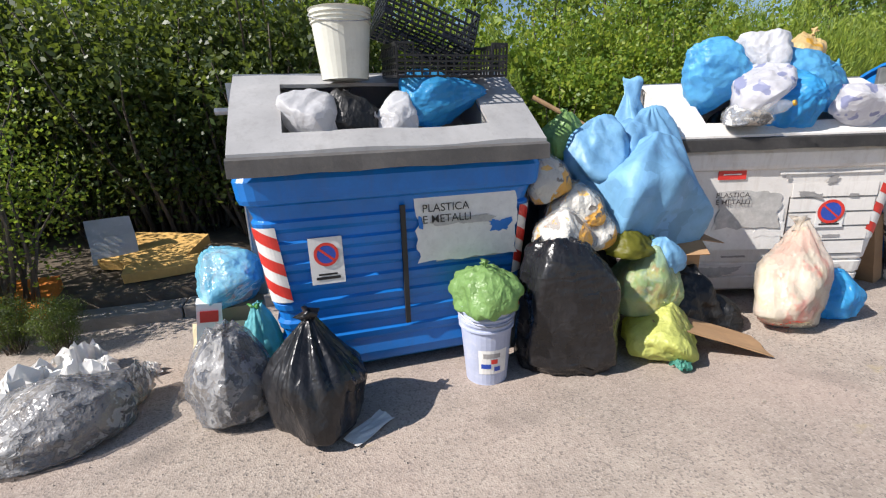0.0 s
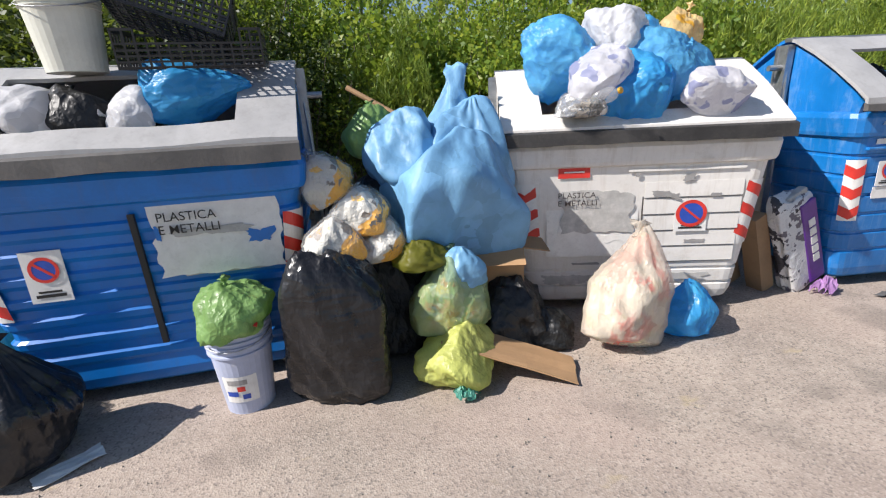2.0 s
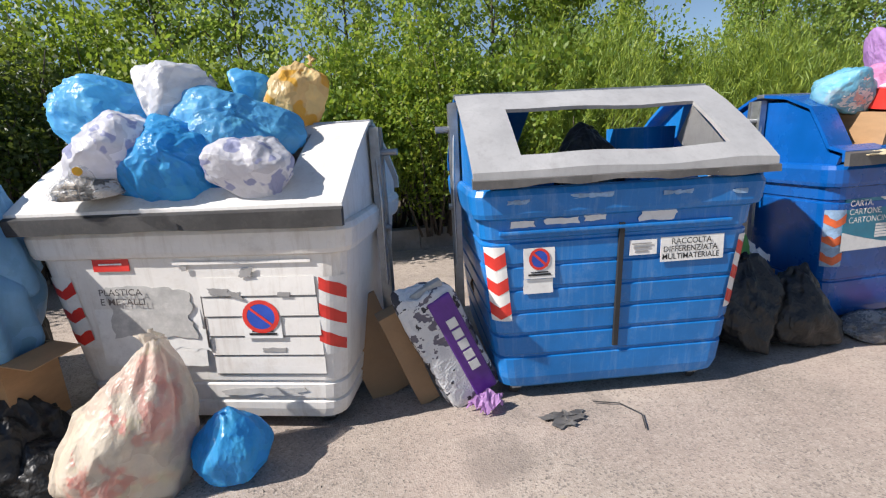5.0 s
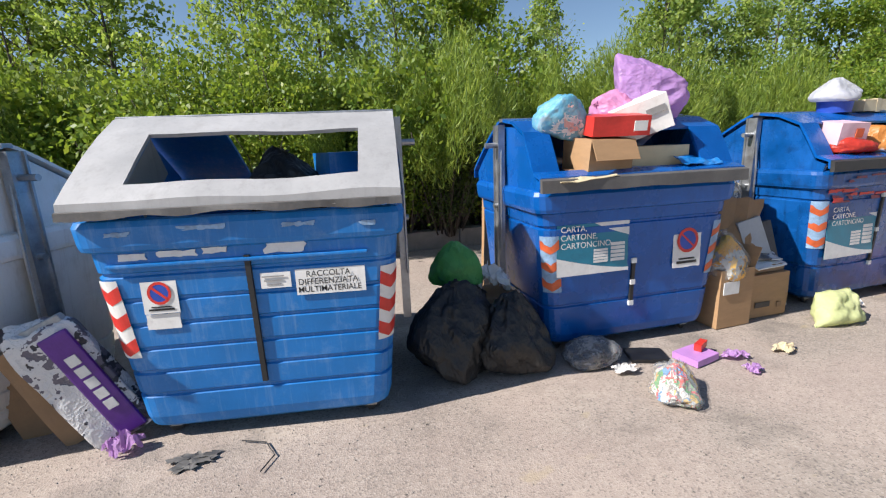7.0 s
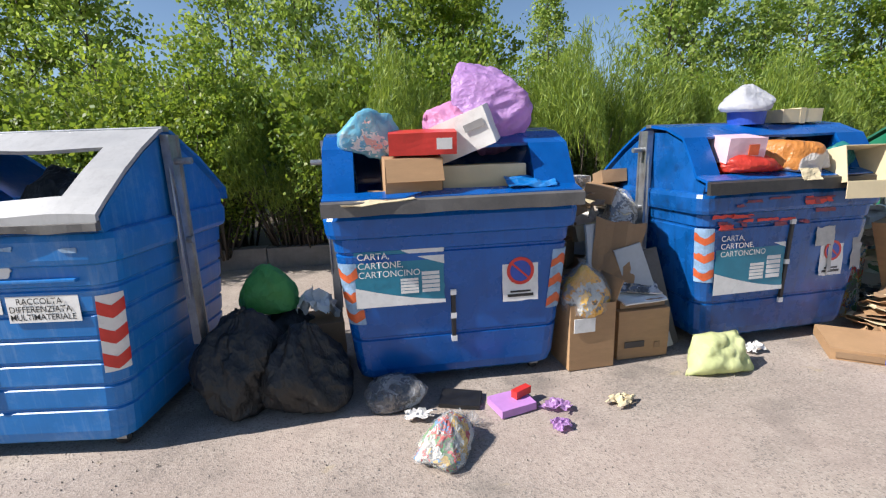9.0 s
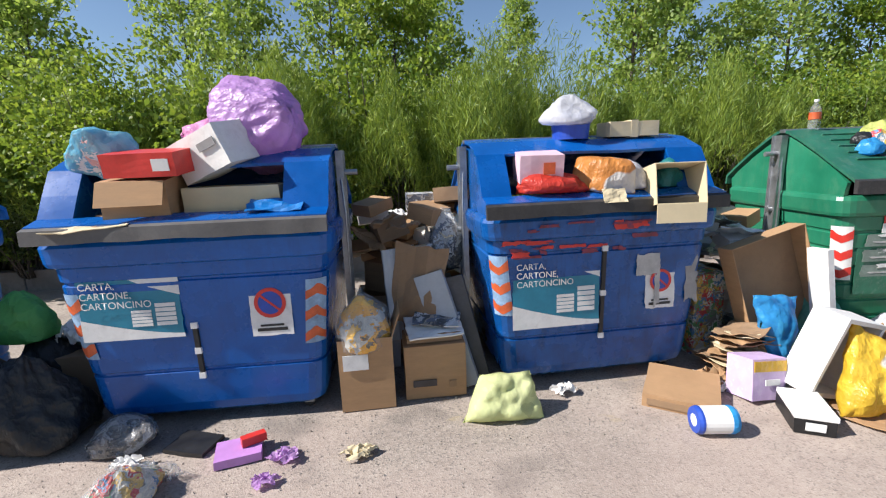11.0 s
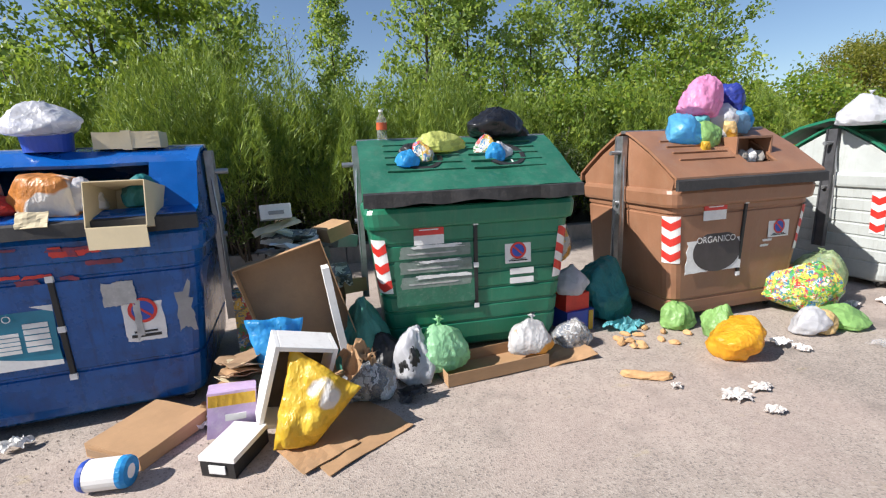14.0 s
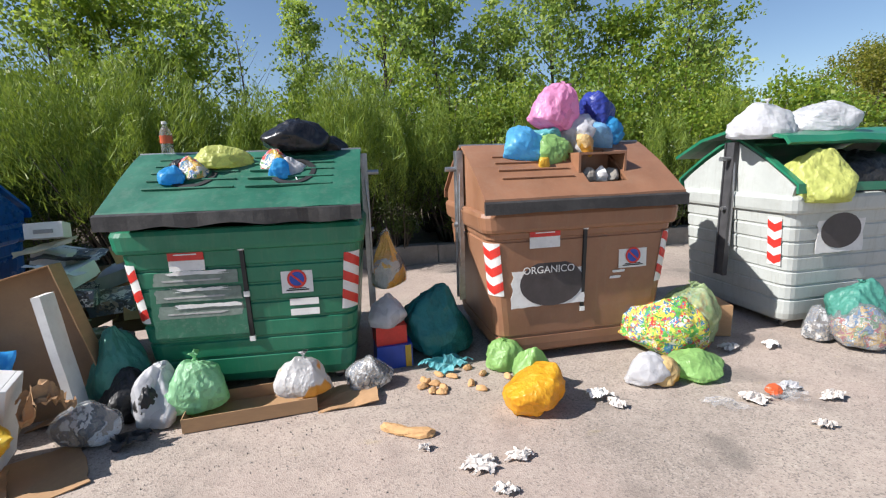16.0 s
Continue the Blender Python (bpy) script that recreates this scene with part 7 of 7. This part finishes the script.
bag("small pale green bag before the brown bin", 16.06, 2.76, 0.0, 0.30, 0.26, 0.23, F_PALEGREEN, gather=0.2, knot=0.02)
bag("amber plastic bag of waste on the asphalt", 16.06, 2.12, 0.0, 0.40, 0.33, 0.26, F_ORANGE, gather=0.1, knot=0, pear=0.12, tip=(0, 160, 0))
bag("pale lime bag behind an amber one", 16.12, 2.34, 0.04, 0.28, 0.26, 0.30, F_PALEGREEN, gather=0.2, knot=0)
crumple("grey-white paper scrap on the asphalt", 16.55, 2.12, 0.0, 0.22, 0.14, 0.05, M_PAPER)
for x, y, w in ((15.53, 1.64, 0.24), (15.76, 1.66, 0.18), (15.58, 1.42, 0.16), (15.24, 1.86, 0.10)):
    crumple("crumpled white tissue on the asphalt", x, y, 0.0, w, w * 0.7, 0.03, M_TISSUE)

# ---- refuse: on and beside the brown bin ----
for lab, x, y, z, w, h, mt, kn, tp in (
        ("cyan plastic bag draped on the brown lid", 16.40, 3.20, 1.64, 0.34, 0.34, F_SKY, 0, (-40, 20, 0)),
        ("pink rubbish bag tied with a cream cord on top", 16.80, 3.38, 1.92, 0.42, 0.40, F_PINK, 0.045, (0, 22, 0)),
        ("navy blue rubbish bag on top of the heap", 17.26, 3.46, 1.96, 0.40, 0.26, F_NAVY, 0.02, (0, 70, 0)),
        ("aqua and white rubbish bag on the brown lid", 16.66, 3.30, 1.72, 0.36, 0.24, F_AQUA, 0, (60, 0, 0)),
        ("white rubbish bag on the brown lid", 16.95, 3.32, 1.78, 0.34, 0.22, F_WHITE, 0.02, (0, -60, 0)),
        ("pale blue rubbish bag on the brown lid", 17.16, 3.34, 1.76, 0.32, 0.24, F_PALEBLUE, 0, (-50, 30, 0)),
        ("pale green net bag on the brown lid", 16.72, 3.14, 1.64, 0.40, 0.16, F_PALEGREEN, 0, (70, 0, 30)),
        ("peach plastic bag on the brown lid", 17.00, 3.20, 1.72, 0.22, 0.14, F_PEACH, 0, (0, 60, 0)),
        ("blue rubbish bag at the heap's end", 17.36, 3.40, 1.78, 0.28, 0.22, F_BLUE, 0, (0, 80, 0)),
        ("yellow plastic handle end on the brown lid", 16.52, 3.02, 1.56, 0.10, 0.14, F_YELLOW, 0, (180, 0, 0))):
    bag(lab, x, y, z, w, w * 0.8, h, mt, knot=kn, gather=0.25, wrinkle=1.2, group="bags heaped on the brown bin", tip=tp)
hb = carton("brown plastic hatch frame with stones inside", 17.00, 3.04, 1.46, 0.44, 0.24, 0.26, m_out=M_BROWN, rx=0, open_top=False, name="hatch_frame")
for o in list(hb.children):
    bpy.data.objects.remove(o)
for a in ((-0.22, -0.20, -0.12, 0.12, 0, 0.25), (0.20, 0.22, -0.12, 0.12, 0, 0.25), (-0.22, 0.22, -0.12, 0.12, 0.25, 0.27), (-0.20, 0.20, 0.10, 0.12, 0, 0.25), (-0.2, 0.2, -0.1, 0.1, 0.0, 0.02)):
    part("wall", boxed(*a), M_BROWN, hb)
for x, w, mt in ((16.90, 0.11, M_CONC), (17.02, 0.13, M_PAPER), (17.12, 0.12, M_CONC)):
    lump("pale stone-like scrap in the hatch", x, 2.98, 1.48, w, 0.10, 0.12, mt, "scrap", "scrap", 0, "scraps in the hatch")
bag("loud yellow, green and red printed sack", 17.46, 2.66, 0.0, 0.74, 0.44, 0.50, P_LOUD, gather=0.3, knot=0, rot=(0, 22, -12), sag=0.1, name="printed_sack")
bag("pale yellow-green rubbish bag behind a sack", 17.78, 2.72, 0.0, 0.50, 0.42, 0.58, F_GREENCLEAR, inside=P_REFUSE, knot=0.03)
carton("brown cardboard box between bins", 18.14, 2.98, 0.0, 0.42, 0.30, 0.30, rz=-16)
bag("white and yellow rolled bag on the asphalt", 17.02, 2.24, 0.0, 0.32, 0.24, 0.22, F_WHITE, gather=0.2, knot=0)
bag("yellow wrapper end on the asphalt", 17.14, 2.20, 0.0, 0.20, 0.18, 0.19, F_PEACH, gather=0, knot=0)
bag("flat pale green bag on the asphalt", 17.46, 2.26, 0.0, 0.46, 0.34, 0.17, F_PALEGREEN, gather=0.1, knot=0)
for x, y, w, mt in ((17.30, 1.80, 0.28, F_CLEAR), (17.55, 1.82, 0.24, M_TISSUE), (17.80, 1.78, 0.34, F_CLEAR), (17.92, 1.88, 0.2, F_WHITE), (16.62, 2.0, 0.16, M_TISSUE), (18.1, 1.7, 0.22, M_TISSUE), (17.7, 1.45, 0.14, M_TISSUE), (18.05, 2.55, 0.24, M_TISSUE), (18.45, 2.5, 0.2, M_PAPER)):
    crumple("torn clear film and white paper on the asphalt", x, y, 0.0, w, w * 0.6, 0.04, mt, "plastic_scrap", "plastic", rz=40 * x)
lump("orange peel on torn film", 17.72, 1.82, 0.03, 0.10, 0.08, 0.06, M_ORANGE, "peel", "peel")

# ---- refuse: at the last bin ----
bag("white rubbish bag on the raised green lid", 18.80, 3.12, 1.80, 0.60, 0.44, 0.34, F_WHITE, gather=0.2, knot=0.03)
bag("long white rubbish bag on the raised green lid", 19.40, 3.08, 1.84, 0.70, 0.42, 0.28, F_WHITE, gather=0.1, knot=0)
bag("yellow-green rubbish bag bulging from the hatch", 19.06, 2.76, 1.22, 0.60, 0.44, 0.44, F_LIME, gather=0.2, knot=0)
bag("dark rubbish bag in the last bin's hatch", 19.70, 2.95, 1.1, 0.8, 0.5, 0.6, F_BLACKMATT, gather=0.2, knot=0)
bag("clear bag leaning on the pale bin", 18.98, 2.54, 0.0, 0.26, 0.22, 0.30, F_CLEAR, inside=P_GREYS, knot=0.02)
bag("green and white rubbish bag by the last bin", 19.30, 2.46, 0.10, 0.56, 0.4, 0.42, F_SEA, gather=0.3, knot=0.03)
bag("clear brown bag of waste by the last bin", 19.22, 2.34, 0.0, 0.50, 0.40, 0.36, F_SMOKE, inside=P_REFUSE, gather=0.2, knot=0)

# grit and leaf litter
def grit():
    v, fcs = [], []
    rng = random.Random(5)
    for i in range(5200):
        x, y = rng.uniform(-2.5, 19.5), rng.uniform(0.6, 3.0)
        if rng.random() < 0.4:
            y = rng.gauss(2.4, 0.35)
        s = rng.uniform(0.002, 0.0065)
        a = rng.uniform(0, 6.28)
        n = len(v)
        for k in range(3):
            v.append((x + s * math.cos(a + 2.1 * k), y + s * math.sin(a + 2.1 * k), -0.006))
        v.append((x + s * 0.2, y, s * rng.uniform(0.6, 1.1)))
        fcs += [(n, n + 1, n + 3), (n + 1, n + 2, n + 3), (n + 2, n, n + 3)]
    me = bpy.data.meshes.new("grit")
    me.from_pydata(v, [], fcs)
    me.materials.append(M_CONC)
    tagged(new("grit", me), "loose grit and pebbles scattered on the asphalt", "grit", kind="stuff")


grit()
